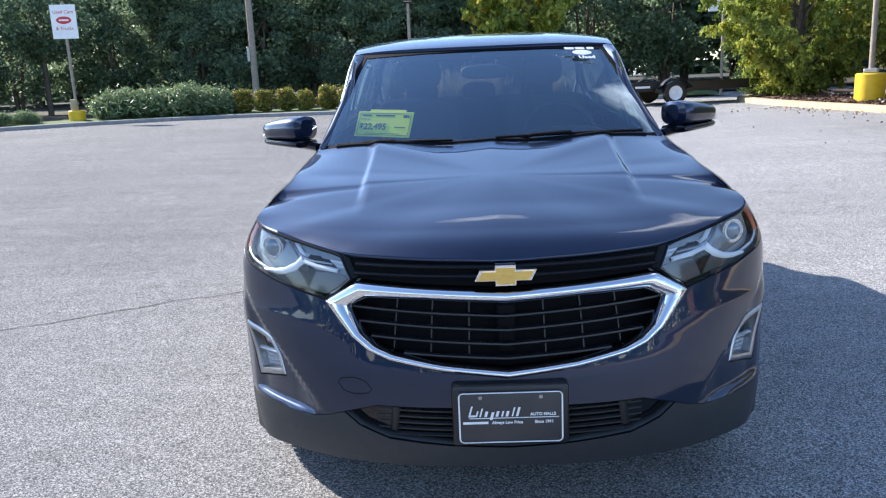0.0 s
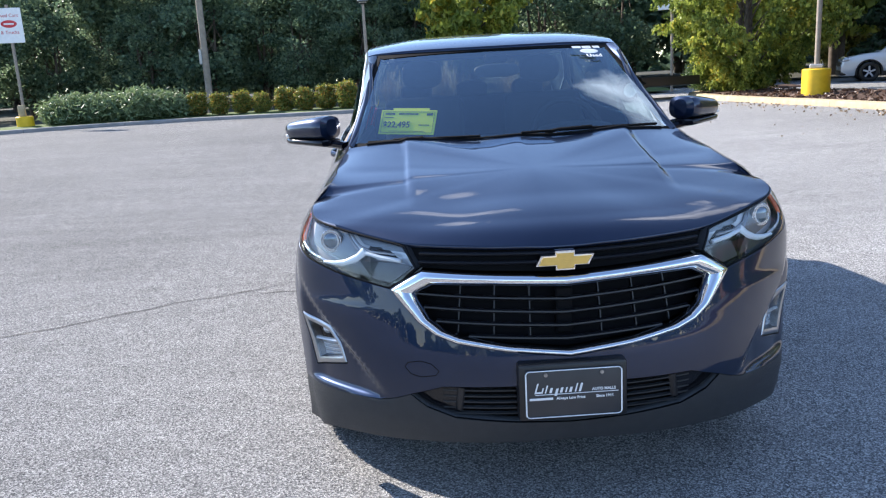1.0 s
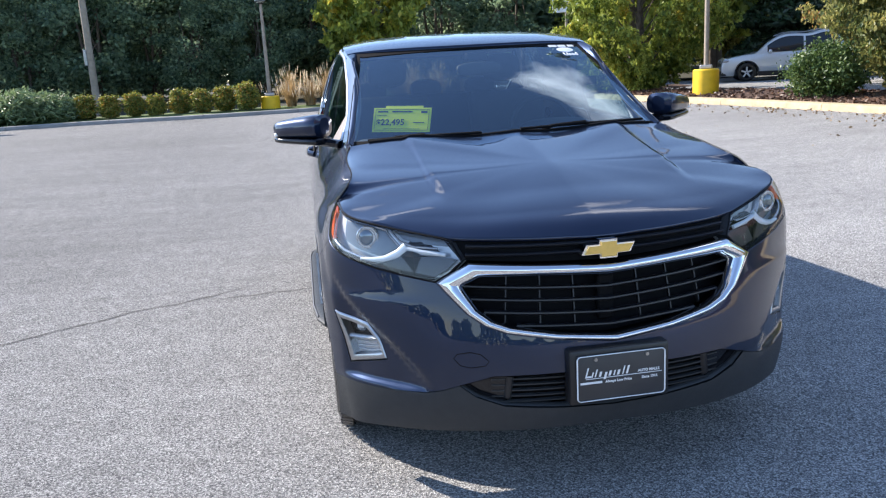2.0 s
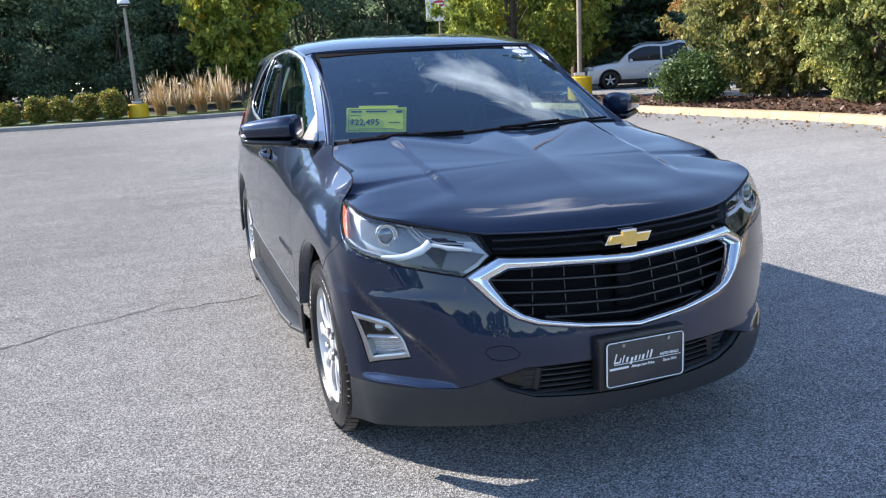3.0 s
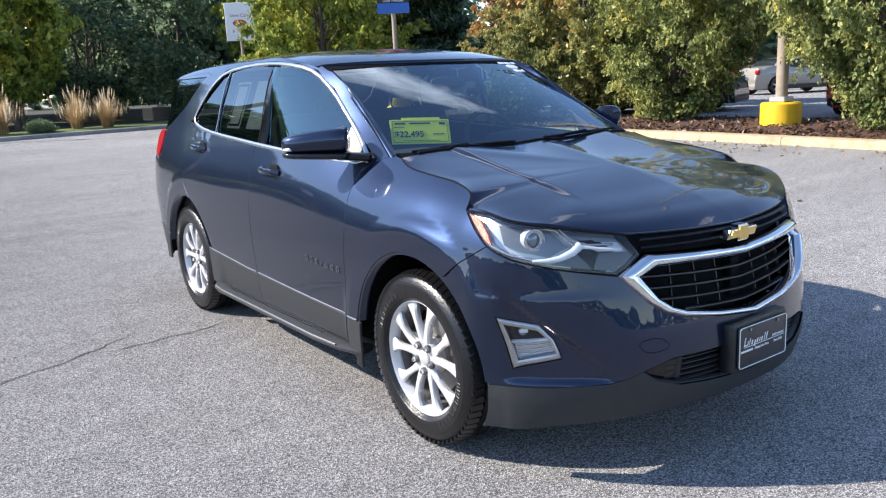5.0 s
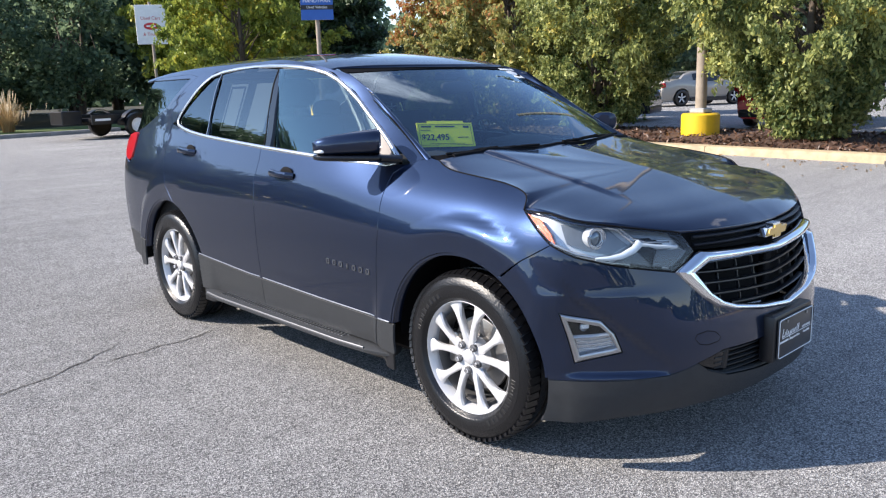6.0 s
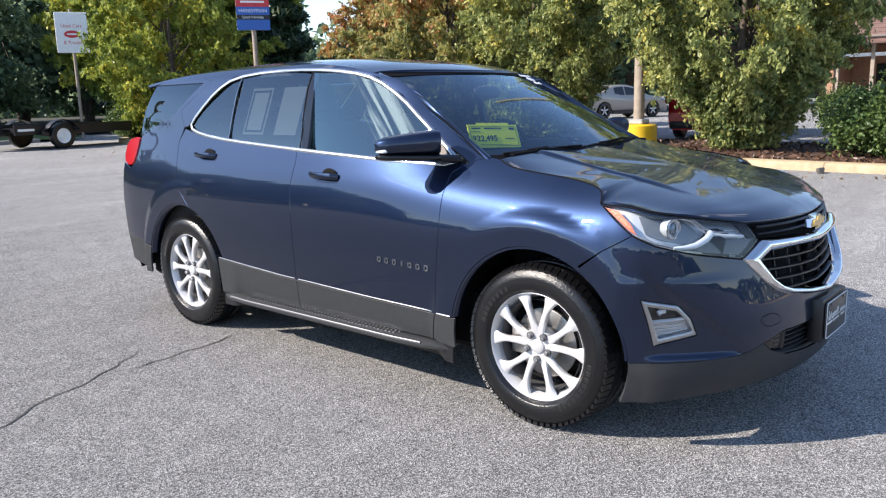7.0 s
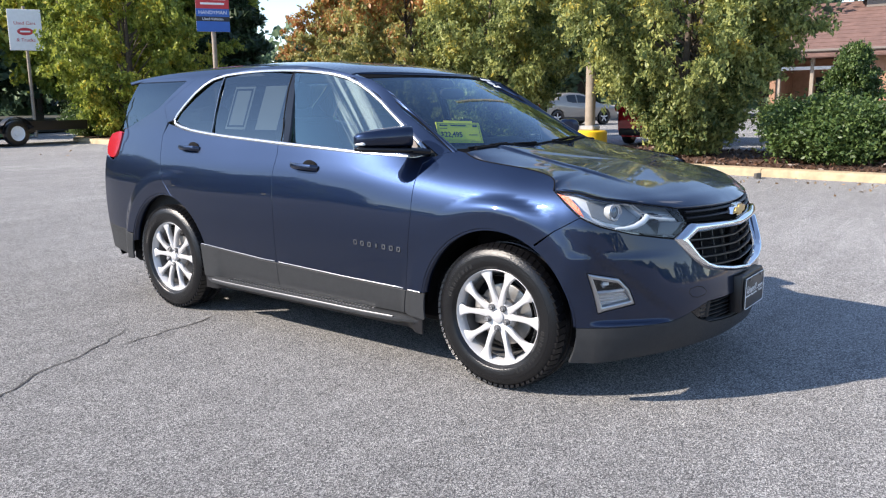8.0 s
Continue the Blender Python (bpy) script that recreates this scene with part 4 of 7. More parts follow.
    panel("roof", roof_front + roof_line + roof_tail + [(-x, y) for x, y in roof_line[::-1]], roof_surface, M_PAINT, car, 1, .04, out_hint=(0, 0, 1), gap=0, thick=.02)
    part("roof_antenna", ball((0.0, 3.12, 1.648), (.032, .10, .045)), M_PAINT, car)

    def tail_surface(u, z):
        u, z = np.broadcast_arrays(np.asarray(u, float), np.asarray(z, float))
        edge_y = spline([(.25, 3.50), (.5, 3.58), (.8, 3.58), (1.1, 3.57), (1.25, 3.49), (1.45, 3.42), (1.62, 3.36)])(z)
        return np.stack([u * (half_width(edge_y, z) - .004), edge_y + .10 * (1 - u * u), z], -1)
    panel("tailgate", [(-.985, .42), (.985, .42), (.985, 1.2), (-.985, 1.2)], tail_surface, M_PAINT, car, 1, .08, out_hint=(0, 1, 0), gap=0)
    panel("rear_glass", [(-.985, 1.2), (.985, 1.2), (.985, 1.57), (-.985, 1.57)], tail_surface, M_PRIVACY, car, 1, .08, out_hint=(0, 1, 0), gap=0)
    panel("rear_valance", [(-.985, .28), (.985, .28), (.985, .42), (-.985, .42)], tail_surface, M_CLAD, car, 1, .08, out_hint=(0, 1, 0), gap=0)
    # ---- windscreen
    screen = [(x, 1.150) for x in np.linspace(-.755, .755, 21)] + [(.755 - .133 * u, 1.150 + .422 * u) for u in np.linspace(.1, 1, 10)] + [(x, 1.572 + .016 * (1 - (x / .622) ** 2)) for x in np.linspace(.59, -.59, 19)] + [(-.755 + .133 * u, 1.150 + .422 * u) for u in np.linspace(1, .1, 10)]
    panel("windshield", screen, windshield_surface, M_WINDSHIELD, car, 1, .05, out_hint=(0, -1, 1), gap=0, thick=.006, lift=-.004).visible_shadow = False
    band = dense(screen, .05)
    ring_in = shrunk(band, .016)
    panel("windshield_seal", screen, windshield_surface, M_DARK, car, 1, .05, out_hint=(0, -1, 1), gap=-.004, holes=[ring_in], thick=.004, lift=-.001)
    panel("cowl", [(x, .20 + .20 * x * x) for x in np.linspace(-.66, .66, 15)] + [(x, .30 + .25 * x * x) for x in np.linspace(.72, -.72, 15)], lambda x, y: np.stack([np.asarray(x, float), np.asarray(y, float), 1.13 + 0 * np.asarray(x, float)], -1), M_DARK, car, 1, .06, out_hint=(0, 0, 1))
    # wipers lie along the foot of the glass
    for x0, z0, x1, z1 in ((.02, 1.180, .66, 1.176), (-.66, 1.166, -.16, 1.176)):
        pts = [windshield_surface(x0 + (x1 - x0) * u, z0 + (z1 - z0) * u + .004 * math.sin(math.pi * u)) + np.array((0, -.006, .007)) for u in np.linspace(0, 1, 9)]
        wiper = part("wiper", tube(pts, .008, 6, flat=(.007, .006)), M_DARK, car)
        part("wiper_arm", tube([pts[4] + np.array((0, -.008, .006)), pts[2] + np.array((0, -.02, .004)), np.array((x0 + .02, .30, 1.155))], .008, 6), M_DARK, wiper)
    return car


def build_nose(car):
    """Bumper, grille, lamps and plate."""
    mid = S_MID
    # outlines of the right half, from the outer end inwards
    g_out = [(-.936, .781), (-1.050, .846), (-1.271, .834), (mid, .822)]
    g_low = [(mid, .566), (-1.315, .588), (-1.152, .615), (-1.085, .640), (-1.03, .68)]
    outer = g_out + mirrored(g_out)[1:] + mirrored(g_low)[:-1] + g_low
    i_out = [(-1.022, .770), (-1.086, .798), (-1.271, .796), (mid, .783)]
    i_low = [(mid, .594), (-1.318, .614), (-1.172, .640), (-1.116, .660), (-1.070, .694)]
    inner = i_out + mirrored(i_out)[1:] + mirrored(i_low)[:-1] + i_low
    lamp = [(-.285, 1.004), (-.375, .945), (-.458, .894), (-.567, .854), (-.715, .818), (-.935, .783), (-.985, .81), (-1.030, .850), (-.985, .915), (-.955, .923), (-.82, .943), (-.60, .973), (-.42, 1.001)]
    upper = [(-1.040, .846), (-.965, .922), (-1.02, .920), (-1.2, .915), (mid, .904)]
    fog = [(-.497, .648), (-.547, .455), (-.712, .494), (-.690, .565), (-.650, .618)]
    intake = [(-.985, .440), (-1.10, .474), (mid, .480)]
    intake_low = [(mid, .345), (-1.33, .352), (-1.137, .366), (-1.04, .40)]
    clad_line = [(-.4475, .386), (-.556, .392), (-.70, .395), (-.866, .404), (-.93, .420), (-.985, .440)]
    a0 = 121.0
    # bumper skin, one sheet from wheel to wheel
    half = [(-.337, .829), (-.458, .894), (-.567, .854), (-.715, .818), (-.936, .781)]
    lower_half = [(-1.10, .474), (-.985, .440)] + clad_line[::-1][1:] + arc(0, WHEEL_Z, ARCH, 177, a0, 14)
    skin = half + [(-1.05, .846), (-1.271, .834), (mid, .822)] + mirrored([(-1.05, .846), (-1.271, .834)]) + mirrored(half) + mirrored(lower_half) + [(mid, .480)] + lower_half
    both = lambda s, z: flank(s, z)
    bumper = panel("front_bumper", skin, both, M_PAINT, car, -1, .017, holes=[inner, fog, mirrored(fog)], thick=.02, out_hint=(.3, -1, 0))
    bottom = [(-.421, .215), (-.55, .215), (-.715, .235), (-1.02, .262), (-1.34, .272), (mid, .275)]
    cl = clad_line + [(-1.04, .40), (-1.137, .366), (-1.33, .352), (mid, .345)]
    rear_edge = arc(0, WHEEL_Z, ARCH, 178, 199, 5)
    lower = cl + mirrored(cl)[1:] + [(FULL - s, z) for s, z in rear_edge + bottom] + bottom[::-1][1:] + rear_edge[::-1]
    valance = panel("lower_valance", lower, both, M_CLAD, car, -1, .03, thick=.04, out_hint=(.3, -1, 0), label="textured dark grey lower bumper valance")
    hidden = lambda depth: (lambda s, z: flank(s, z) + np.stack([0 * np.asarray(s, float), depth + 0 * np.asarray(s, float), 0 * np.asarray(s, float)], -1))
    # main grille
    back = hidden(.085)
    grille = panel("grille", shrunk(np.array(inner), -.02), back, M_DARK, car, -1, .06, gap=0, out_hint=(.3, -1, 0), label="black grille with horizontal bars")
    bars = hidden(.040)

    def span(z):
        """The ends of the opening at a height, on the right."""
        if z > .772:
            return -1.015 - (z - .772) * 2.0
        zs, sv = [p[1] for p in i_low[::-1]] [::-1], [p[0] for p in i_low[::-1]][::-1]
        zs, sv = zs + [.772], sv + [-1.015]
        return float(np.interp(z, zs, sv))
    for k, z in enumerate((.640, .681, .722, .763)):
        s0 = span(z - .004) - .005
        path = [(s, z - .027 * (1 - abs(s - mid) / .5)) for s in np.linspace(s0, FULL - s0, 31)]
        strip("grille_bar", path, bars, .015, .020, M_BLACK, grille, -1, .03, out_hint=(.3, -1, 0), sides=6)
    for k in (-3, -2, -1, 1, 2, 3):
        s = mid + k * .115
        z0 = .606 + .03 * (abs(k) / 3) ** 2
        strip("grille_upright", [(s, z0), (s - k * .006, .79)], hidden(.052), .008, .012, M_BLACK, grille, -1, .03, out_hint=(.3, -1, 0), sides=4)
    part("grille_sensor", box(-.028, .028, -.845, -.815, .62, .775, .006, 1), M_DARK, grille)
    frame_ring("grille_surround", outer, inner, both, .026, M_CHROME, car, -1, 0, "bright chrome grille surround", 9)
    # upper grille slot
    slot = upper + mirrored(upper)[1:] + [(FULL - s, z + .012) for s, z in [(-1.050, .838), (-1.271, .826)]] + [(mid, .828)] + [(-1.271, .838), (-1.050, .850)]
    ug = panel("upper_grille", slot, hidden(.035), M_DARK, car, -1, .04, gap=-.004, out_hint=(.3, -1, 0), label="black upper grille slot")
    for z in (.866, .893):
        path = [(s, z - .008 * (1 - abs(s - mid) / .47)) for s in np.linspace(-1.045, FULL + 1.045, 25)]
        strip("slot_bar", path, hidden(.016), .014, .014, M_BLACK, ug, -1, .03, out_hint=(.3, -1, 0), sides=5)
    # bow-tie shaped badge, a plain gold shape with a chrome rim
    for name, w, h, y, mat, d in (("badge_rim", .086, .031, -.872, M_CHROME, .012), ("badge_face", .078, .025, -.879, M_GOLD, .010)):
        a, b = .030 if name == "badge_rim" else .026, h * .52
        pts = [(-w - .006, -b), (-a, -b), (-a, -h), (a, -h), (a + .002, -b), (w - .010, -b), (w + .006, b), (a, b), (a, h), (-a, h), (-a - .002, b), (-w + .010, b)]
        bm = bmesh.new()
        f = bm.faces.new([bm.verts.new((x, y + .10 * x * x * 3, .868 + z)) for x, z in pts])
        ex = bmesh.ops.extrude_face_region(bm, geom=[f])
        bmesh.ops.translate(bm, vec=(0, .03, 0), verts=[e for e in ex["geom"] if isinstance(e, bmesh.types.BMVert)])
        bmesh.ops.recalc_face_normals(bm, faces=bm.faces)
        part(name, bm, mat, ug, "", 20)
    # lower intake with slats
    lo = intake + mirrored(intake)[1:] + mirrored(intake_low)[:-1] + intake_low
    li = panel("lower_intake", lo, hidden(.07), M_DARK, car, -1, .06, gap=-.01, out_hint=(.3, -1, 0))
    skirt("intake_wall", lo, both, hidden(.07), M_DARK, li, -1)
    for z in (.372, .392, .412, .432, .452, .466):
        strip("intake_slat", [(s, z) for s in np.linspace(-1.10, FULL + 1.10, 15)], hidden(.040), .009, .012, M_CLAD, li, -1, .05, out_hint=(.3, -1, 0), sides=4)
    for side in (-1, 1):
        strip("intake_end", [(-1.15, .385), (-1.16, .462)], hidden(.034), .028, .010, M_BLACK, li, side, .03, out_hint=(.3, -1, 0), sides=5)
        panel("intake_cheek", [(-.99, .438), (-1.10, .470), (-1.17, .470), (-1.15, .372), (-1.05, .402)], hidden(.034), M_GLOSSBLACK, li, side, .03, out_hint=(.3, -1, 0))
        # tow-hook cover seam on the bumper
        if side < 0:
            strip("cover_seam", rounded([(-.96, .545), (-1.05, .56), (-1.10, .515), (-1.00, .50)], 1), both, .0035, .001, M_DARK, bumper, side, .02, closed=True, lift=.0018, out_hint=(.3, -1, 0), sides=3)
        # ---- fog lamp
        fl = panel("fog_lamp_housing", shrunk(np.array(fog), -.004), lambda s, z: flank(s, z) - np.stack([.035 + 0 * np.asarray(s, float), -.035 + 0 * np.asarray(s, float), 0 * np.asarray(s, float)], -1), M_BLACK, car, side, .03, gap=0, out_hint=(.6, -.7, 0), label="fog lamp in a chrome surround")
        fi = [(-.532, .614), (-.570, .490), (-.690, .516), (-.670, .560), (-.640, .592)]
        inset = lambda d: (lambda s, z: flank(s, z) - np.stack([d + 0 * np.asarray(s, float), -d + 0 * np.asarray(s, float), 0 * np.asarray(s, float)], -1))
        fh = (.6, -.7, 0)
        skirt("fog_wall", fog, flank, inset(.035), M_BLACK, fl, side)
        frame_ring("fog_surround", fog, fi, flank, .007, M_SATIN, fl, side, -.004, sink=.03)
        strip("fog_gasket", shrunk(np.array(fog), -.003), flank, .007, .003, M_DARK, fl, side, .03, closed=True, lift=-.002, out_hint=fh, sides=4)
        panel("fog_bowl", [(-.552, .542), (-.566, .482), (-.694, .510), (-.676, .556)], inset(.020), M_REFLECT, fl, side, .03, out_hint=fh)
        strip("fog_divider", [(-.545, .551), (-.60, .553), (-.676, .562)], inset(.010), .014, .010, M_BEZEL, fl, side, .02, out_hint=fh)
        fc = flank(-.592, .586) - np.array((.026, -.026, 0))
        part("fog_bulb", ball((side * fc[0], fc[1], fc[2]), (.024, .014, .020)), M_REFLECT, fl)
        # small white block paints a glint on the bulb
        part("fog_bulb_glint", box(-.014, .014, -.003, .003, -.008, .008, .002, 1, None, Matrix.Translation((side * (fc[0] + .010), fc[1] - .014, fc[2] + .004)) @ Matrix.Rotation(side * radians(38), 4, "Z")), M_LAMPWHITE, fl)
        for k in range(3):
            strip("fog_rib", [(-.560 - .004 * k, .530 - .014 * k), (-.62, .534 - .014 * k), (-.682, .545 - .014 * k)], inset(.018), .004, .004, M_BEZEL, fl, side, .02, out_hint=fh, sides=4)
        panel("fog_lens", fi, flank, M_LENS, fl, side, .04, lift=-.005, gap=0, thick=.002, out_hint=fh)
        # ---- headlamp
        deep = lambda d: (lambda s, z: flank(s, z) - np.stack([d * .55 + 0 * np.asarray(s, float), -d * .8 + 0 * np.asarray(s, float), 0 * np.asarray(s, float)], -1))
        hl = panel("headlamp", shrunk(np.array(lamp), -.002), deep(.055), M_BEZEL, car, side, .03, gap=0, out_hint=(.6, -.7, .2), label="clear headlamp with projector and amber side reflector")
        hint = (.6, -.7, .2)
        skirt("lamp_wall", lamp, flank, deep(.055), M_LAMPGREY, hl, side)
        panel("inner_trim", [(-.70, .828), (-.93, .792), (-.98, .822), (-1.012, .852), (-.97, .862), (-.87, .862), (-.83, .872), (-.79, .852)], deep(.018), M_LAMPGREY, hl, side, .03, gap=.003, out_hint=hint)
        panel("projector_cavity", [(-.505, .962), (-.545, .892), (-.62, .866), (-.715, .846), (-.79, .880), (-.74, .918), (-.71, .942)], deep(.046), M_CAVITY, hl, side, .03, out_hint=hint)
        panel("inner_cavity", [(-.755, .936), (-.80, .905), (-.87, .892), (-.975, .884), (-.965, .915), (-.85, .930)], deep(.046), M_CAVITY, hl, side, .03, out_hint=hint)
        panel("side_reflector", [(-.302, .996), (-.40, .938), (-.455, .904), (-.490, .896), (-.455, .938), (-.385, .984)], deep(.012), M_AMBER, hl, side, .03, gap=.004, out_hint=hint, label="amber side reflector")
        c = flank(-.640, .912) - np.array((.040, -.045, 0))
        d = np.array((.30, -.95, 0))
        part("projector", rod((side * c[0], c[1], c[2]), (side * (c[0] + .03 * d[0]), c[1] + .03 * d[1], c[2]), .041, .038, 24), M_BEZEL, hl)
        for rr in (.038, .030):
            part("projector_ring", tube([(side * (c[0] + .032 * d[0] + rr * math.cos(a) * .95), c[1] + .032 * d[1] + rr * math.cos(a) * .30, c[2] + rr * math.sin(a)) for a in np.linspace(0, 2 * math.pi, 25)], .0022, 6), M_CHROME, hl)
        part("projector_lens", ball((side * (c[0] + .026 * d[0]), c[1] + .026 * d[1], c[2]), (.029, .014, .029)), M_PROJ, hl)
        for path, wd, mat in (([(-.650, .843), (-.70, .842), (-.75, .848), (-.80, .868), (-.826, .892)], lambda u: .012 + .020 * u, M_LAMPWHITE), ([(-.83, .884), (-.885, .874), (-.968, .866)], .015, M_LAMPWHITE)):
            strip("light_guide", path, deep(.020), wd, .010, mat, hl, side, .02, out_hint=hint)
        for path, wd in (([(-.814, .880), (-.768, .915), (-.735, .941), (-.62, .962)], .008), ([(-.748, .944), (-.80, .906), (-.85, .890), (-.94, .885)], .008), ([(-.815, .868), (-.86, .866), (-.94, .862)], .007), ([(-.47, .900), (-.57, .864), (-.70, .836)], .012)):
            strip("bright_line", path, deep(.022), wd, .006, M_REFLECT, hl, side, .02, out_hint=hint)
        panel("lens", lamp, flank, M_LENS, hl, side, .03, gap=.003, lift=.0, thick=.004, out_hint=(.6, -.7, .2))
        strip("lamp_seal", lamp, flank, .010, .003, M_DARK, hl, side, .03, closed=True, lift=-.003, out_hint=(.6, -.7, .2), sides=4)
    # ---- dealer plate on its bracket
    br = part("plate_bracket", box(-.172, .172, -.962, -.90, .372, .562, .012, 2), M_BLACK, car)
    pl = part("number_plate", box(-.152, .152, -.972, -.964, .388, .546, .006, 2), M_PLATE, br, "dark dealer plate with a white border and white print")
    corner = [(sx * .138 + .012 * math.cos(t), cz + .012 * math.sin(t)) for sx, cz, q in ((1, .532, 0), (-1, .532, 1), (-1, .402, 2), (1, .402, 3)) for t in np.linspace(q, q + 1, 6) * math.pi / 2]
    part("plate_border", tube([(x, -.9735, z) for x, z in corner + corner[:2]], .0026, 6, flat=(.0026, .0016)), M_WHITE, pl)
    front = Matrix.Translation((0, -.9722, 0)) @ Matrix.Rotation(radians(90), 4, "X")
    # the trade name stands as slanted strokes on a long underline
    for k, (x, h, wd) in enumerate(((-.122, .034, .005), (-.112, .006, .016), (-.101, .018, .0045), (-.090, .026, .0045), (-.074, .017, .008), (-.058, .024, .008), (-.041, .017, .008), (-.026, .017, .005), (-.012, .017, .008), (.004, .028, .0045), (.018, .028, .007))):
        part("name_stroke", box(-wd / 2, wd / 2, 0, h, 0, .0012, .0004, 1, None, front @ Matrix.Translation((x, .470 - (.010 if k == 5 else 0), 0)) @ Matrix(((1, .28, 0, 0), (0, 1, 0, 0), (0, 0, 1, 0), (0, 0, 0, 1)))), M_WHITE, pl)
    for x0, x1, z, h in ((-.122, .140, .4655, .0022), (-.140, -.066, .4515, .0075)):
        part("plate_bar", box(x0, x1, -.9738, -.9715, z - h / 2, z + h / 2, .0006, 1), M_WHITE, pl)
    for word, x, z, size in (("AUTO MALLS", .094, .4755, .0125), ("Always Low Price", -.010, .4515, .0125), ("Since 1966", .097, .4515, .0125)):
        lettering("plate_lettering", word, size, front @ Matrix.Translation((x, z, .001)), M_WHITE, pl, bold=.0003)
    for x in (-.088, .088):
        part("plate_screw", rod((x, -.9775, .531), (x, -.970, .531), .006, .006, 10), M_STEEL, pl)
    # splash tray in the front arches and under the nose
    part("undertray", box(-.50, .50, -.70, -.30, .22, .26, .02, 1), M_DARK, car)


def build_wheel(at, parent, outward):
    """A ten-spoke alloy wheel with its tyre. It stands with its outer face towards outward * x."""
    o = outward
    R, w = .362, .118
    wheel = part("wheel", lathe([(.0, .203), (.030, .212), (.066, .224), (.090, .2335), (.099, .240), (.097, .245), (.088, .245), (.088, .236)], 72), M_ALLOY, parent)
    part("barrel", lathe([(-.09, .236), (-.09, .222), (-.06, .205), (-.02, .200), (.05, .201), (.066, .205)], 64), M_BARRELSHADE, wheel)
    prof = [(-.095, .226), (-.114, .25), (-w, .29), (-.112, .325), (-.095, .350), (-.078, R - .003), (-.060, R), (-.058, R - .008), (-.050, R - .008), (-.048, R), (-.012, R + .001), (-.010, R - .008), (.010, R - .008), (.012, R + .001), (.048, R), (.050, R - .008), (.058, R - .008), (.060, R), (.078, R - .003), (.095, .350), (.112, .325), (.1155, .310), (.117, .309), (.1185, .29), (.1165, .262), (.113, .256), (.111, .255), (.104, .246), (.092, .238)]
    tyre = part("tyre", lathe(prof, 96), M_RUBBER, wheel, "black all-season tyre with raised sidewall marks")
    bm = bmesh.new()
    for i in range(66):
        a = 2 * math.pi * i / 66
        for sgn in (-1, 1):
            m = Matrix.Rotation(a + sgn * .02, 4, "X") @ Matrix.Translation((sgn * .083, 0, .3585)) @ Matrix.Rotation(sgn * .30, 4, "Y") @ Matrix.Rotation(sgn * .25, 4, "Z")
            box(-.024, .024, -.0135, .0135, -.010, .0025, 0, 1, bm, m)
        for xx in (-.031, .031):
            m = Matrix.Rotation(a, 4, "X") @ Matrix.Translation((xx, 0, .360)) @ Matrix.Rotation(.45 if xx > 0 else -.45, 4, "Z")
            box(-.015, .015, -.0135, .0135, -.006, .0028, 0, 1, bm, m)
    tagged(part("tread", bm, M_RUBBER, tyre, "", 0), kind="stuff")
    bm = bmesh.new()
    for a0, n, sz in ((-2.62, 10, 1), (.52, 8, 1)):
        for i in range(n):
            a = a0 + i * .105
            box(.1165, .1195, -.0085, .0085, .268, .292, .002, 1, bm, Matrix.Rotation(a, 4, "X"))
    marks = part("sidewall_relief", bm, plain("worn_rubber_marks", (0.014, 0.014, 0.014), .35) if "worn_rubber_marks" not in bpy.data.materials else bpy.data.materials["worn_rubber_marks"], tyre)
    tagged(marks, kind="stuff")
    # spokes: five pairs that fan out to the rim, flared where they meet it
    for i in range(10):
        pair, leg = divmod(i, 2)
        base = 2 * math.pi * pair / 5
        a_in, a_out = base + (.20 if leg else -.20), base + (.325 if leg else -.325)
        bm = bmesh.new()
        rings = []
        for u in np.linspace(0, 1, 12):
            r = .040 + .194 * u
            a = a_in + (a_out - a_in) * u ** 1.2
            wd = .0215 - .0070 * smooth(0, .45, u) + .026 * max(0, (u - .62) / .38) ** 1.8
            x = .080 + .010 * math.sin(math.pi * u * .85) + .004 * u
            th = .030
            c, s = math.cos(a), math.sin(a)
            ring = []
            for dx, dw in ((-th, -wd * .7), (-.010, -wd), (-.002, -wd * .72), (0, 0), (-.002, wd * .72), (-.010, wd), (-th, wd * .7)):
                ring.append(bm.verts.new((x + dx, r * -s + dw * c * -1, r * c + dw * -s)))
            rings.append(ring)
        for p, q in zip(rings, rings[1:]):
            for k in range(7):
                bm.faces.new((p[k], p[(k + 1) % 7], q[(k + 1) % 7], q[k]))
        bm.faces.new(rings[0]); bm.faces.new(rings[-1])
        bmesh.ops.recalc_face_normals(bm, faces=bm.faces)
        part("spoke", bm, M_ALLOY, wheel, "", 40)
    part("hub", lathe([(.03, .080), (.066, .080), (.078, .074), (.081, .066), (.081, .042), (.078, .036), (.078, .0)], 40), M_ALLOY, wheel)
    part("centre_cap", lathe([(.078, .033), (.086, .032), (.090, .026), (.091, .0)], 28), M_ALLOY, wheel)
    for i in range(5):
        a = 2 * math.pi * (i + .5) / 5
        y, z = -.057 * math.sin(a), .057 * math.cos(a)
        # dark collar paints the shade round each nut
        part("nut_pocket_shade", rod((.070, y, z), (.0925, y, z), .0165, .0165, 16), M_BARRELSHADE, wheel)
        part("wheel_nut", rod((.070, y, z), (.104, y, z), .0115, .0095, 6), M_CHROME, wheel)
    part("brake_disc", lathe([(.0, .155), (.012, .155), (.014, .15), (.014, .085), (.03, .08), (.03, 0)], 48), M_STEEL, wheel)
    part("brake_caliper", box(-.03, .035, -.175, -.105, -.07, .07, .012, 2), M_STEEL, wheel)
    # black disc across the barrel's back, added for the darkness seen between spokes
    part("barrel_back_shade", lathe([(-.10, .0), (-.10, .21)], 32), M_DARK, wheel)
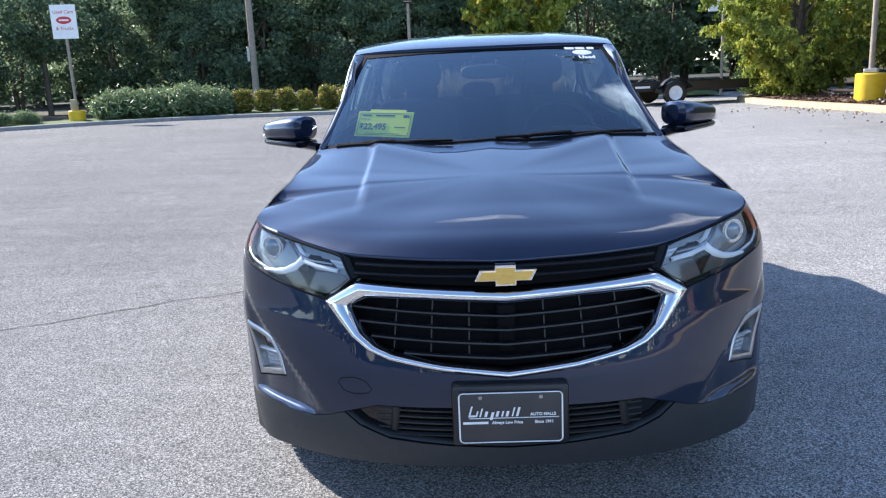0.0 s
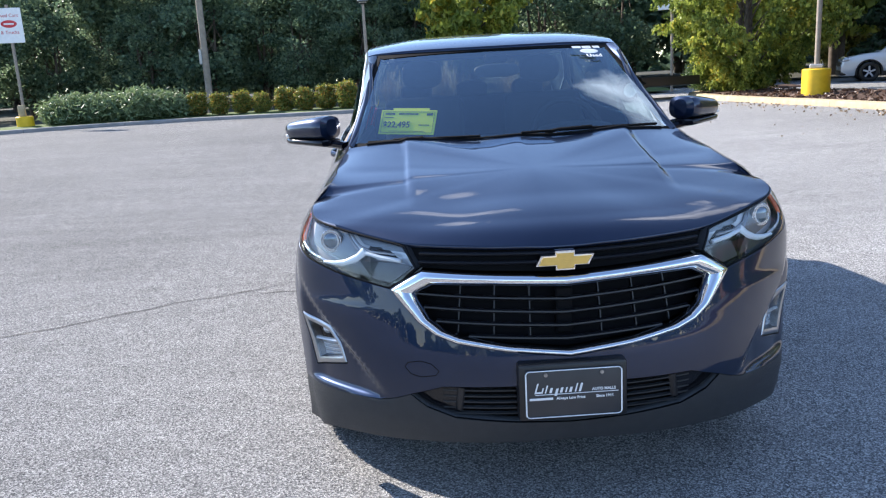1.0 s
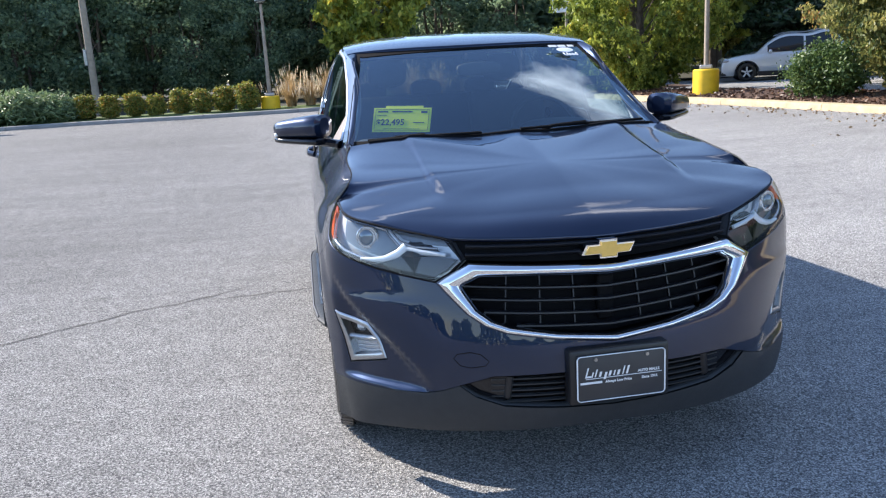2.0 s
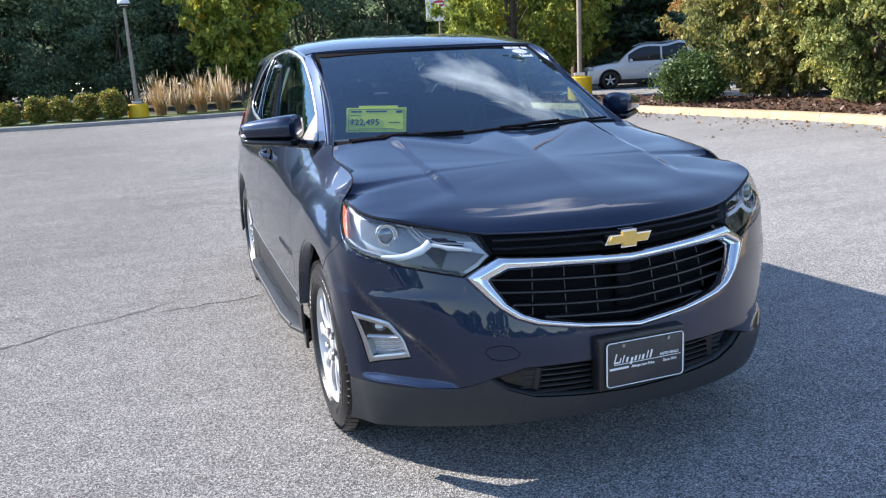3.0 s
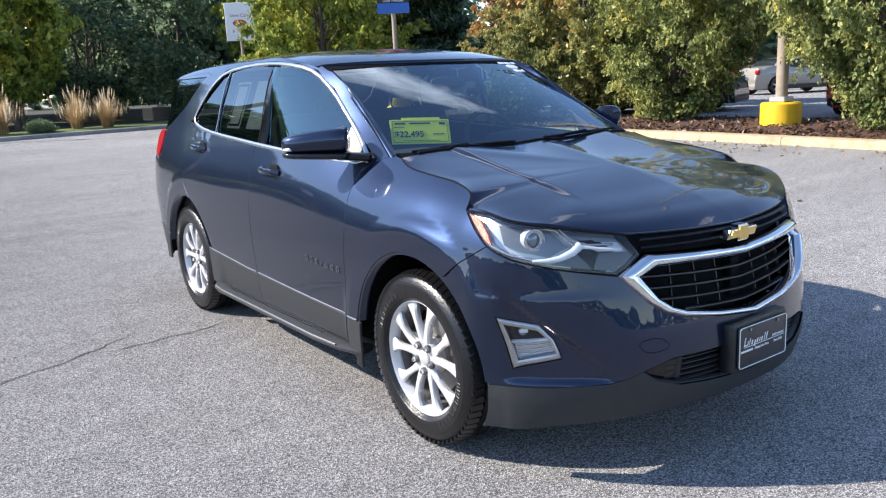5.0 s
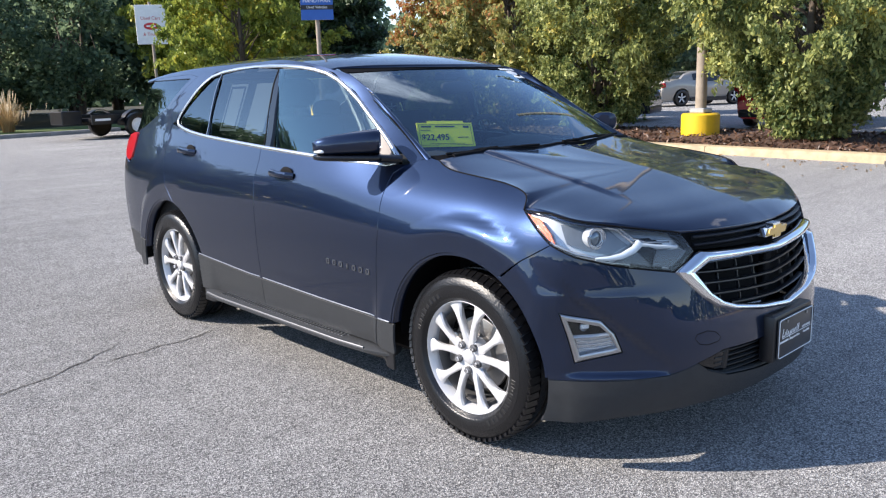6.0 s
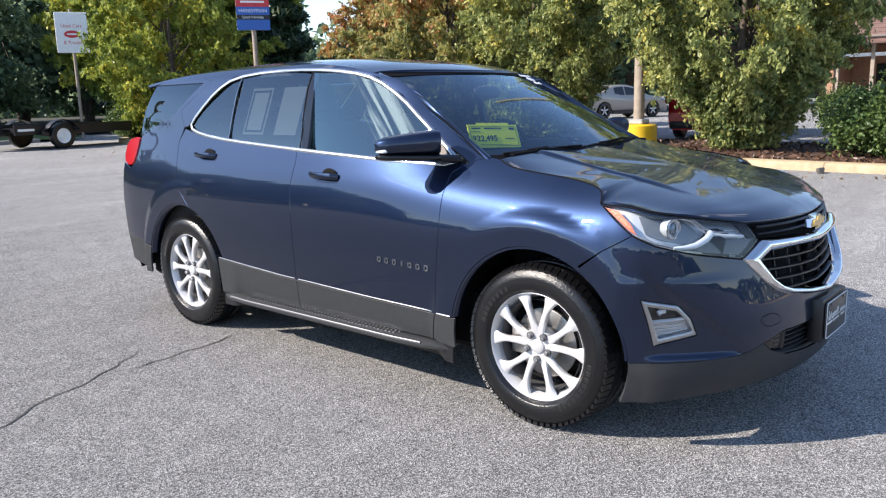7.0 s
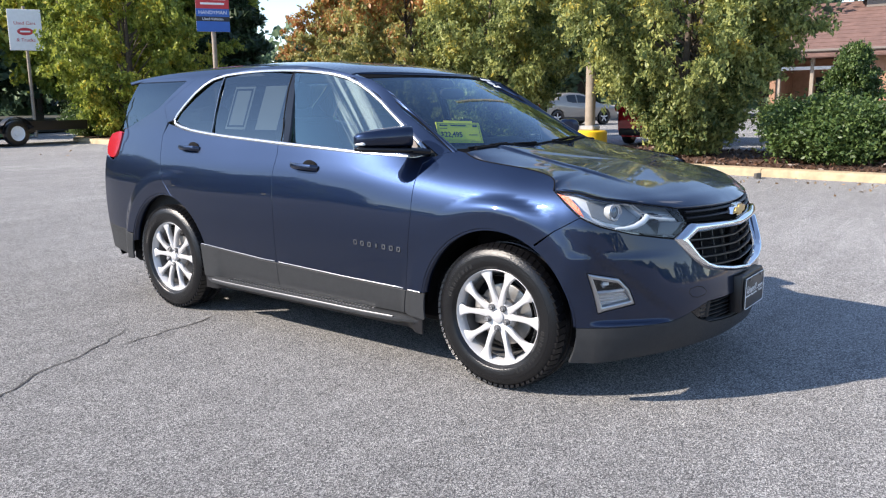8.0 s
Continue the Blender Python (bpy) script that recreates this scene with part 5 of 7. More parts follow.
    wheel.matrix_world = at @ (Matrix.Rotation(math.pi, 4, "Z") if o < 0 else Matrix.Identity(4))
    return wheel


def build_cabin(car):
    """What shows through the glass."""
    part("floor_pan", box(-.78, .78, -.40, 3.40, .24, .55, .03, 1), M_DARK, car)
    for s in (-1, 1):
        part("door_lining", box(s * .80 - .03, s * .80 + .03, .45, 3.3, .5, 1.08, .02, 1), M_TRIM, car)
        for wy in (0, 2.725):
            ring = [(wy + .455 * math.cos(a), WHEEL_Z + .455 * math.sin(a)) for a in np.linspace(.0, math.pi, 25)]
            v = [(s * x, y, z) for y, z in ring for x in (.48, .86)]
            n = len(ring)
            v += [(s * .48, wy, WHEEL_Z)]
            mesh_part("arch_liner", v, [(2 * i, 2 * i + 1, 2 * i + 3, 2 * i + 2) for i in range(n - 1)] + [(2 * i, 2 * i + 2, 2 * n) for i in range(n - 1)], M_DARK, car)
    part("engine_bay_floor", box(-.66, .66, -.70, .30, .50, .90, .04, 1), M_DARK, car)
    part("cargo_floor", box(-.74, .74, 2.45, 3.42, .55, .95, .03, 1), M_TRIM, car)
    dash = part("dashboard", box(-.70, .70, .38, .95, .80, 1.135, .06, 3), M_TRIM, car)
    part("instrument_hood", ball((.38, .80, 1.13), (.20, .13, .055), power=.7), M_TRIM, dash)
    wheel = part("steering_wheel", tube([(.38 + .185 * math.cos(a), 1.03 + .185 * math.sin(a) * .38, 1.115 + .185 * math.sin(a) * .92) for a in np.linspace(0, 2 * math.pi, 37)], .016, 10), M_TRIM, car)
    part("airbag_boss", ball((.38, 1.02, 1.10), (.075, .04, .065), power=.7), M_TRIM, wheel)
    for sp in (-1, 1):
        part("wheel_spoke", tube([(.38, 1.02, 1.10), (.38 + sp * .18, 1.03, 1.115)], .014, 8), M_TRIM, wheel)
    for x in (-.38, .38):
        seat = part("front_seat", box(-.25, .25, -.28, .26, -.12, .10, .06, 3), M_SEAT, car, "grey cloth front seat")
        seat.location = (x, 1.42, .66)
        part("seat_back", box(-.25, .25, -.07, .07, 0, .62, .06, 3, None, Matrix.Translation((0, .28, .06)) @ Matrix.Rotation(radians(-16), 4, "X")), M_SEAT, seat)
        part("head_rest", ball((0, .52, .80), (.13, .05, .09), power=.7), M_SEAT, seat)
    bench = part("rear_bench", box(-.64, .64, 2.05, 2.55, .55, .80, .06, 3), M_SEAT, car)
    part("bench_back", box(-.64, .64, -.06, .06, 0, .60, .06, 3, None, Matrix.Translation((0, 2.56, .72)) @ Matrix.Rotation(radians(-18), 4, "X")), M_SEAT, bench)
    for x in (-.42, 0, .42):
        part("head_rest", ball((x, 2.78, 1.33), (.12, .045, .07), power=.7), M_SEAT, bench)
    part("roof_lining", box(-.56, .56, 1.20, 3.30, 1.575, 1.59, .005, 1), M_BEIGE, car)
    part("rear_view_mirror", ball((0, .93, 1.46), (.12, .02, .035), power=.7), M_TRIM, car)
    part("sensor_box", box(-.06, .06, .96, 1.05, 1.50, 1.545, .01, 1), M_DARK, car)


suv = build_suv()
build_nose(suv)
build_cabin(suv)
for wy in (0.0, 2.725):
    for ws in (-1, 1):
        build_wheel(Matrix.Translation((ws * .792, wy, WHEEL_Z)), suv, ws)

# price card behind the windscreen
card = thing("price_card", "yellow-green price card propped inside the windshield", "sign")
CARD_M = Matrix.Translation((-.478, .520, 1.243)) @ Matrix.Rotation(radians(-21), 4, "Z") @ Matrix.Rotation(radians(62), 4, "X") @ Matrix.Rotation(radians(-2.5), 4, "Z")
part("card", box(-.142, .142, -.062, .062, -.0015, .0015, .0006, 1, None, CARD_M), M_CARD, card, "", 0)
part("card", box(-.085, .10, .052, .074, -.004, -.002, .0004, 1, None, CARD_M), M_CARD, card, "", 0)
lettering("price", "$22,495", .043, CARD_M @ Matrix.Translation((-.055, -.014, .002)), M_INK, card, bold=.0008)
for cx, cy, cw, ch in ((-.095, .042, .05, .008), (.000, .042, .10, .007), (.108, .040, .03, .012), (-.10, .024, .05, .003), (.085, -.014, .055, .004), (.0, -.046, .18, .002)):
    part("print_bar", box(cx - cw / 2, cx + cw / 2, cy - ch / 2, cy + ch / 2, .0016, .0022, 0, 1, None, CARD_M), M_INK, card, "", 0)
for cx, cy, cw, ch in ((0, .053, .262, .0018), (0, -.053, .262, .0018), (-.131, 0, .0018, .106), (.131, 0, .0018, .106)):
    part("print_frame", box(cx - cw / 2, cx + cw / 2, cy - ch / 2, cy + ch / 2, .0016, .0021, 0, 1, None, CARD_M), M_INK, card, "", 0)
# white sticker at the windscreen's top corner
sticker = thing("windshield_sticker", "white dealer sticker on the upper corner of the windshield", "sticker")
ST_M = Matrix.Translation(Vector(windshield_surface(.492, 1.522)) + Vector((0, -.012, .012))) @ Matrix.Rotation(radians(14), 4, "Z") @ Matrix.Rotation(radians(29), 4, "X") @ Matrix.Rotation(radians(-3), 4, "Z") @ Matrix.Scale(1.2, 4)
for sx, sy, sw, sh in ((-.046, .036, .04, .018), (.0, .036, .04, .018), (.046, .036, .03, .018)):
    part("lettering_bar", box(sx - sw / 2, sx + sw / 2, sy - sh / 2, sy + sh / 2, 0, .001, 0, 1, None, ST_M), M_WHITE, sticker, "", 0)
part("emblem", ball((0, 0, 0), (.042, .022, .001)), M_WHITE, sticker).matrix_world = ST_M
lettering("lettering", "Used", .034, ST_M @ Matrix.Translation((.01, -.042, 0)), M_WHITE, sticker, bold=.0006)
# paper taped inside the rear door window
paper = thing("window_notice", "white printed price notice inside the rear side window", "notice")
PAPER_M = Matrix.Translation((-.722, 0, 1.38)) @ Matrix.Rotation(radians(22), 4, "Y")
for ny0, ny1 in ((2.00, 2.20), (1.70, 1.90)):
    part("sheet", box(0, .003, ny0, ny1, -.140, .150, 0, 1, None, PAPER_M), M_PAPER, paper, "", 0)
for fy0, fy1, fz0, fz1 in ((2.015, 2.027, -.125, .135), (2.173, 2.185, -.125, .135), (2.027, 2.173, .123, .135), (2.027, 2.173, -.125, -.113)):
    part("border_bar", box(-.003, -.001, fy0, fy1, fz0, fz1, 0, 1, None, PAPER_M), M_DARK, paper, "", 0)

# ---------------------------------------------------------------- ground


def ground_z(x, y):
    d = np.maximum(0, np.hypot(x, np.asarray(y) - .8) - 2)
    return .36 * (1 - np.exp(-(d / 9) ** 2))


def gz(x, y):
    return float(ground_z(x, y))


def sheet(name, xs, ys, height, material, label, category):
    X, Y = np.meshgrid(xs, ys, indexing="ij")
    v = np.stack([X, Y, height(X, Y)], -1).reshape(-1, 3)
    n = len(ys)
    f = [(i * n + j, (i + 1) * n + j, (i + 1) * n + j + 1, i * n + j + 1) for i in range(len(xs) - 1) for j in range(n - 1)]
    return tagged(mesh_part(name, v, f, material, None, "", 180), label, category, kind="structure")


wide = np.concatenate([-np.geomspace(900, 32, 14), np.arange(-30, 30.1, .75), np.geomspace(32, 900, 14)])
sheet("ground", wide, wide, ground_z, M_ASPHALT, "weathered light grey asphalt of a parking lot", "asphalt")



def crack(path, width, label):
    """A wandering open crack in the asphalt."""
    v, f = [], []
    pts = dense(path, .05, False)
    for i, (x, y) in enumerate(pts):
        t = pts[min(i + 1, len(pts) - 1)] - pts[max(i - 1, 0)]
        t = t / np.hypot(*t)
        o = .035 * noise.noise((x * 7, y * 7, 3)) + .012 * noise.noise((x * 31, y * 31, 5))
        w = width * (.5 + .6 * abs(noise.noise((x * 5, y * 5, 9)))) * min(1, 6 * i / len(pts), 6 * (1 - i / len(pts)) + .05)
        c = np.array((x - t[1] * o, y + t[0] * o))
        for k in (-1, 1):
            q = c + k * w / 2 * np.array((-t[1], t[0]))
            v.append((q[0], q[1], gz(*q) + .004))
    f = [(2 * i, 2 * i + 1, 2 * i + 3, 2 * i + 2) for i in range(len(pts) - 1)]
    return tagged(mesh_part("pavement_crack", v, f, M_CRACK, None, "", 0), label, "crack", kind="structure")


M_CRACK = plain("crack_filler", (0.06, 0.058, 0.055), .9, vary=.3, scale=20)
crack([(-3.3, 1.38), (-2.80, 1.66), (-2.42, 1.91), (-2.08, 2.11), (-1.72, 2.28), (-1.40, 2.50)], .019, "thin dark crack in the asphalt")
crack([(-1.66, 2.20), (-1.45, 2.21), (-1.22, 2.23), (-.88, 2.28)], .019, "fine dark crack in the asphalt beside the car")

M_RUBBLE = plain("broken_stone", (0.09, 0.085, 0.08), .9, vary=.3, scale=18, bump=.4)


def rubble(x, y, size, turn):
    """A chipped lump of dark stone lying on the asphalt."""
    t = thing("stone", "dark broken lump of stone on the asphalt by the kerb", "stone", at=Matrix.Translation((x, y, gz(x, y))) @ Matrix.Rotation(turn, 4, "Z"))
    bm = box(-size * .62, size * .62, -size * .45, size * .45, -.01, size * .8, size * .14, 2)
    for q in bm.verts:
        q.co += Vector((noise.noise(q.co * 14), noise.noise(q.co * 14 + Vector((5, 1, 2))), noise.noise(q.co * 14 + Vector((1, 8, 4))))) * size * .22
    part("lump", bm, M_RUBBLE, t, "", 30)


KERB_R = spline([(-40, 8.2), (-12, 8.6), (-3, 9.0), (0, 9.2), (3, 9.38), (6, 9.42), (8, 9.30), (10.2, 8.95), (13.6, 8.45), (16, 8.0), (18.2, 7.75), (20, 7.75)])
rubble(float(KERB_R(1.6)) - .22, 1.6, .11, .5)
KERB_F = spline([(-60, 8.0), (-30, 13.0), (-18, 18.2), (-14.4, 20.9), (-11.8, 22.6), (-8.2, 23.5), (-3.9, 22.9), (0, 23.1), (2.2, 23.7), (6, 24.3), (9, 25.0), (40, 27)])


def kerb_line(points, width, high, material, name, label, length=3.0):
    """A run of kerb stones along points; each stone is a piece of its own."""
    top = tagged(new(name), label, "kerb", kind="structure")
    pts = [Vector(p) for p in points]
    run = [0.0]
    for p, q in zip(pts, pts[1:]):
        run.append(run[-1] + (q - p).length)
    at = lambda d: Vector([float(np.interp(d, run, [p[k] for p in pts])) for k in range(2)])
    d = 0.0
    while d < run[-1] - .3:
        e = min(run[-1], d + length)
        bm = bmesh.new()
        rings = []
        m = 5
        for i in range(m):
            s = d + .006 + (e - d - .012) * i / (m - 1)
            c = at(s)
            t = (at(min(run[-1], s + .1)) - at(max(0, s - .1))).normalized()
            nrm = Vector((-t.y, t.x))
            z = gz(c.x, c.y)
            prof = [(0, -.05), (.012, high - .035), (.028, high - .01), (.05, high), (width, high + .004), (width, -.05)]
            rings.append([bm.verts.new((c.x + nrm.x * a, c.y + nrm.y * a, z + b)) for a, b in prof])
        for p, q in zip(rings, rings[1:]):
            for k in range(5):
                bm.faces.new((p[k], q[k], q[k + 1], p[k + 1]))
        bm.faces.new(rings[0]); bm.faces.new(rings[-1][::-1])
        bmesh.ops.recalc_face_normals(bm, faces=bm.faces)
        part("kerb_stone", bm, material, top, "", 40)
        d = e
    return top


right_pts = [(float(KERB_R(y)), y) for y in np.linspace(20, -30, 60)]
corner = [(11.5, 23.2), (10.0, 23.0), (8.8, 22.3), (8.05, 21.3)]
kerb_line(corner + right_pts, .30, .13, M_KERB, "kerb_right", "tan-yellow concrete kerb round the planted island")
kerb_line([(x, float(KERB_F(x))) for x in np.linspace(7.2, -40, 60)][::-1], .25, .12, M_KERBGREY, "kerb_far", "grey concrete kerb along the far side")


def bed(name, inner, outer, material, label, category, lift=.10, rows=14, rough=.03):
    """A planted strip between two lines, mounded a little."""
    v, f = [], []
    n = len(inner)
    for i, (p, q) in enumerate(zip(inner, outer)):
        for k in range(rows):
            u = k / (rows - 1)
            x, y = p[0] + (q[0] - p[0]) * u, p[1] + (q[1] - p[1]) * u
            v.append((x, y, gz(x, y) + lift + .07 * math.sin(math.pi * min(1, u * 1.0)) * (1 if rough else 0) + rough * noise.noise((x * 1.3, y * 1.3, 0)) * min(1, 8 * u * (1 - u) * 2)))
    for i in range(n - 1):
        for k in range(rows - 1):
            f.append((i * rows + k, (i + 1) * rows + k, (i + 1) * rows + k + 1, i * rows + k + 1))
    return tagged(mesh_part(name, v, f, material, None, "", 180), label, category, kind="structure")


bed("ground_bed", [(x + .28, y) for x, y in right_pts] , [(x + 3.6 if y < 13 else x + 3.6 - .12 * (y - 13), y) for x, y in right_pts], M_MULCH, "dark brown bark mulch bed behind the kerb", "mulch")
bed("ground_bed_end", [(x + .2, y - .2) for x, y in corner], [(11.8, 21.2), (11.4, 21.1), (11.0, 20.8), (10.8, 20.0)], M_MULCH, "dark brown bark mulch at the island's end", "mulch")
far_x = np.linspace(-40, 9, 60)
bed("ground_verge", [(x, float(KERB_F(x)) + .2) for x in far_x], [(x, float(KERB_F(x)) + 4.2) for x in far_x], M_GRASS, "short grass verge behind the far kerb", "grass", .08, 8, .03)
bed("ground_wood", [(x, float(KERB_F(x)) + 4.0) for x in np.linspace(-60, 40, 40)], [(x * 1.6, float(KERB_F(x)) + 90) for x in np.linspace(-60, 40, 40)], M_SOIL, "dark leaf-littered woodland floor", "soil", .07, 14, .05)

# ---------------------------------------------------------------- plants
rng = np.random.default_rng(7)


def leaf_mesh(name, centres, sizes, material, droop=.35, long=1.9, spread=None):
    """Many small folded leaves: each a bent diamond of two faces, an island of its own."""
    n = len(centres)
    a = rng.uniform(0, 2 * np.pi, n)
    tilt = rng.normal(-droop, .55, n)
    d = np.stack([np.cos(a) * np.cos(tilt), np.sin(a) * np.cos(tilt), np.sin(tilt)], -1)
    r = rng.normal(size=(n, 3))
    w = np.cross(d, r)
    w /= np.linalg.norm(w, axis=1)[:, None] + 1e-9
    up = np.cross(w, d)
    L, Wd = (sizes * long / 2)[:, None], (sizes / 2)[:, None]
    p0, p2 = centres - d * L, centres + d * L
    p1, p3 = centres + w * Wd + up * Wd * .3, centres - w * Wd + up * Wd * .3
    v = np.stack([p0, p1, p2, p3], 1).reshape(-1, 3).astype(np.float32)
    idx = np.arange(n)[:, None] * 4
    tri = np.concatenate([idx + [0, 1, 2], idx + [0, 2, 3]], 1).reshape(-1)
    me = bpy.data.meshes.new(name)
    me.vertices.add(len(v))
    me.vertices.foreach_set("co", v.ravel())
    me.loops.add(len(tri))
    me.loops.foreach_set("vertex_index", tri.astype(np.int32))
    me.polygons.add(2 * n)
    me.polygons.foreach_set("loop_start", (np.arange(2 * n) * 3).astype(np.int32))
    me.polygons.foreach_set("loop_total", np.full(2 * n, 3, np.int32))
    me.update()
    me.validate()
    me.materials.append(material)
    return me


def clumps(count, leaves, radius, envelope, fill=.45):
    """Leaf places in clumps, the clumps mostly near the skin of an envelope; envelope(direction) gives a reach."""
    d = rng.normal(size=(count, 3))
    d /= np.linalg.norm(d, axis=1)[:, None]
    reach = envelope(d)
    k = rng.uniform(fill, 1.0, count) ** .6
    c = d * reach * k[:, None]
    size = radius * rng.uniform(.6, 1.4, count)
    pts = c[:, None, :] + rng.normal(size=(count, leaves, 3)) * size[:, None, None] * np.array((1, 1, .75))
    return c, pts.reshape(-1, 3)


def tree(name, label, height, foot, reach, leaf, material, count=150, leaves=130, trunk=.12, category="tree", stems=3, group="", long=1.9, waist=0.0, tuft_size=.17):
    """A tree: trunk with limbs, and a crown of leaf clumps from foot up to its height."""
    t = thing(name, label, category, group)
    cz = (height + foot) / 2
    lump = rng.uniform(.75, 1.2, 12)

    def env(d):
        ang = np.arctan2(d[:, 1], d[:, 0])
        k = np.interp((ang + np.pi) / (2 * np.pi) * 12 % 12, np.arange(13), np.append(lump, lump[0]))
        low = np.where(d[:, 2] < 0, 1.0 + waist * d[:, 2], 1.0 - .18 * d[:, 2])
        return np.stack([reach * k * low, reach * k * low, np.full(len(d), (height - foot) / 2)], -1)
    c, pts = clumps(count, leaves, reach * tuft_size, env)
    pts[:, 2] += cz
    c[:, 2] += cz
    pts = pts[pts[:, 2] > max(.06, foot - .15)]
    obj("crown", leaf_mesh("crown", pts, leaf * rng.uniform(.7, 1.3, len(pts)), material, long=long), t)
    bm = bmesh.new()
    for s in range(stems):
        a = 2 * math.pi * s / stems + .4
        off = .12 * (stems > 1)
        base = Vector((off * math.cos(a), off * math.sin(a), -.12))
        knee = Vector((reach * .18 * math.cos(a), reach * .18 * math.sin(a), height * .38))
        top = Vector((reach * .32 * math.cos(a + .3), reach * .32 * math.sin(a + .3), height * .88))
        rod(base, knee, trunk, trunk * .7, 9, bm)
        rod(knee, top, trunk * .7, trunk * .15, 8, bm)
        for k in range(5):
            p = knee.lerp(top, k / 5)
            q = c[int(rng.integers(len(c)))]
            rod(p, Vector(q), trunk * .3, trunk * .06, 5, bm)
    part("trunk", bm, M_BARK, t, "", 60)
    return t


def bough_tree(name, label, height, foot, reach, leaf, material, limbs=64, twigs=24, leaves=32, trunk=.09, group="", wide=.36, stems=3, twig=.42, spread=.045, base_r=.27, lean=0.0, lean_to=1.7):
    """A tree grown from limbs: twigs leave each limb, leaves hang along each twig, and dark gaps stay between the boughs."""
    t = thing(name, label, "tree", group)
    k = np.arange(limbs)
    az = k * 2.39996 + rng.normal(0, .25, limbs)
    zt = foot + (height - foot) * ((k + .5) / limbs)
    rel = (zt - foot) / (height - foot)
    lump = 1 + .22 * np.sin(3 * az + rel * 5 + rng.uniform(0, 6)) + rng.uniform(-.16, .16, limbs)
    prof = np.where(rel < wide, base_r + (1 - base_r) * np.sin(rel / wide * math.pi / 2), np.cos((rel - wide) / (1 - wide) * math.pi / 2 * .93) ** .8)
    rt = np.maximum(.18, reach * prof * lump * (1 + lean * rel * np.cos(az - lean_to)))
    zs = np.clip(zt - rt * rng.uniform(.35, .95, limbs), .12, height * .86)
    out = np.stack([np.cos(az), np.sin(az)], -1)
    bend = rng.uniform(.25, .6, limbs)

    def along(i, u):
        h = u + bend[i] * .35 * np.sin(math.pi * u)
        return np.stack([out[i, 0] * rt[i] * u, out[i, 1] * rt[i] * u, zs[i] + (zt[i] - zs[i]) * np.clip(h, 0, 1.15)], -1)
    i = np.repeat(k, twigs)
    u = .30 + .72 * rng.uniform(0, 1, len(i)) ** .75
    base = along(i, u)
    side = rng.normal(size=(len(i), 3)) * np.array((.8, .8, .55))
    side[:, :2] += out[i] * .75
    side[:, 2] += .25 * (base[:, 2] / height)
    side /= np.linalg.norm(side, axis=1)[:, None]
    ln = twig * rng.uniform(.5, 1.25, len(i))
    v = rng.uniform(.05, 1, (len(i), leaves))
    sag = -.22 * (v ** 2)
    pts = base[:, None, :] + side[:, None, :] * (ln[:, None] * v)[:, :, None] + rng.normal(size=(len(i), leaves, 3)) * spread
    pts[:, :, 2] += sag * ln[:, None]
    pts = pts.reshape(-1, 3)
    pts = pts[pts[:, 2] > max(.08, foot - .3)]
    obj("crown", leaf_mesh("crown", pts, leaf * rng.uniform(.65, 1.35, len(pts)), material, droop=.75, long=2.0), t)
    bm = bmesh.new()
    for q in range(stems):
        a = 2 * math.pi * q / stems + .4
        off = .10 * (stems > 1)
        foot_p, knee = Vector((off * math.cos(a), off * math.sin(a), -.12)), Vector((off * 1.6 * math.cos(a), off * 1.6 * math.sin(a), height * .35))
        rod(foot_p, knee, trunk, trunk * .75, 9, bm)
        rod(knee, Vector((off * math.cos(a + .5), off * math.sin(a + .5), height * .93)), trunk * .75, trunk * .12, 8, bm)
    for q in range(limbs):
        p = [Vector(along(np.array([q]), np.array([w]))[0]) for w in (0, .35, .7, 1.0)]
        for (a, b), r in zip(zip(p, p[1:]), (.30, .2, .11)):
            rod(a, b, trunk * r, trunk * r * .65, 5, bm)
    part("trunk", bm, M_BARK, t, "", 60)
    return t


def put(master, x, y, turn=0.0, size=1.0, sink=.0, dz=.1):
    return copy_thing(master, Matrix.Translation((x, y, gz(x, y) + dz - sink)) @ Matrix.Rotation(turn, 4, "Z") @ Matrix.Scale(size, 4))


def place(master, x, y, turn=0.0, size=1.0, dz=.1):
    master.matrix_world = Matrix.Translation((x, y, gz(x, y) + dz)) @ Matrix.Rotation(turn, 4, "Z") @ Matrix.Scale(size, 4)
    return master


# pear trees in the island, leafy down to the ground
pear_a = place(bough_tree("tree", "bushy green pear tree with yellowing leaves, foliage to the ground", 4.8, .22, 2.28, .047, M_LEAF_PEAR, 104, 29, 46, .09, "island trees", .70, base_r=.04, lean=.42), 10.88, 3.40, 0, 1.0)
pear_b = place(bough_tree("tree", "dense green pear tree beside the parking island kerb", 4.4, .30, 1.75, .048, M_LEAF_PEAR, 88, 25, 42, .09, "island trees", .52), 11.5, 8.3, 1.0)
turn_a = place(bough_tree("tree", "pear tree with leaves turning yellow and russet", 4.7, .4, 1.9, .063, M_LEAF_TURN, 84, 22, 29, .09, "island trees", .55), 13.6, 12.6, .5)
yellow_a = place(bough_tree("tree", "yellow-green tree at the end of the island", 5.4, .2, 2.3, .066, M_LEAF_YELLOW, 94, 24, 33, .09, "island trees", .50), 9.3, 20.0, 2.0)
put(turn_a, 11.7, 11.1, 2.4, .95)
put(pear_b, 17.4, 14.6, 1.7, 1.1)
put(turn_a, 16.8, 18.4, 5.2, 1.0)
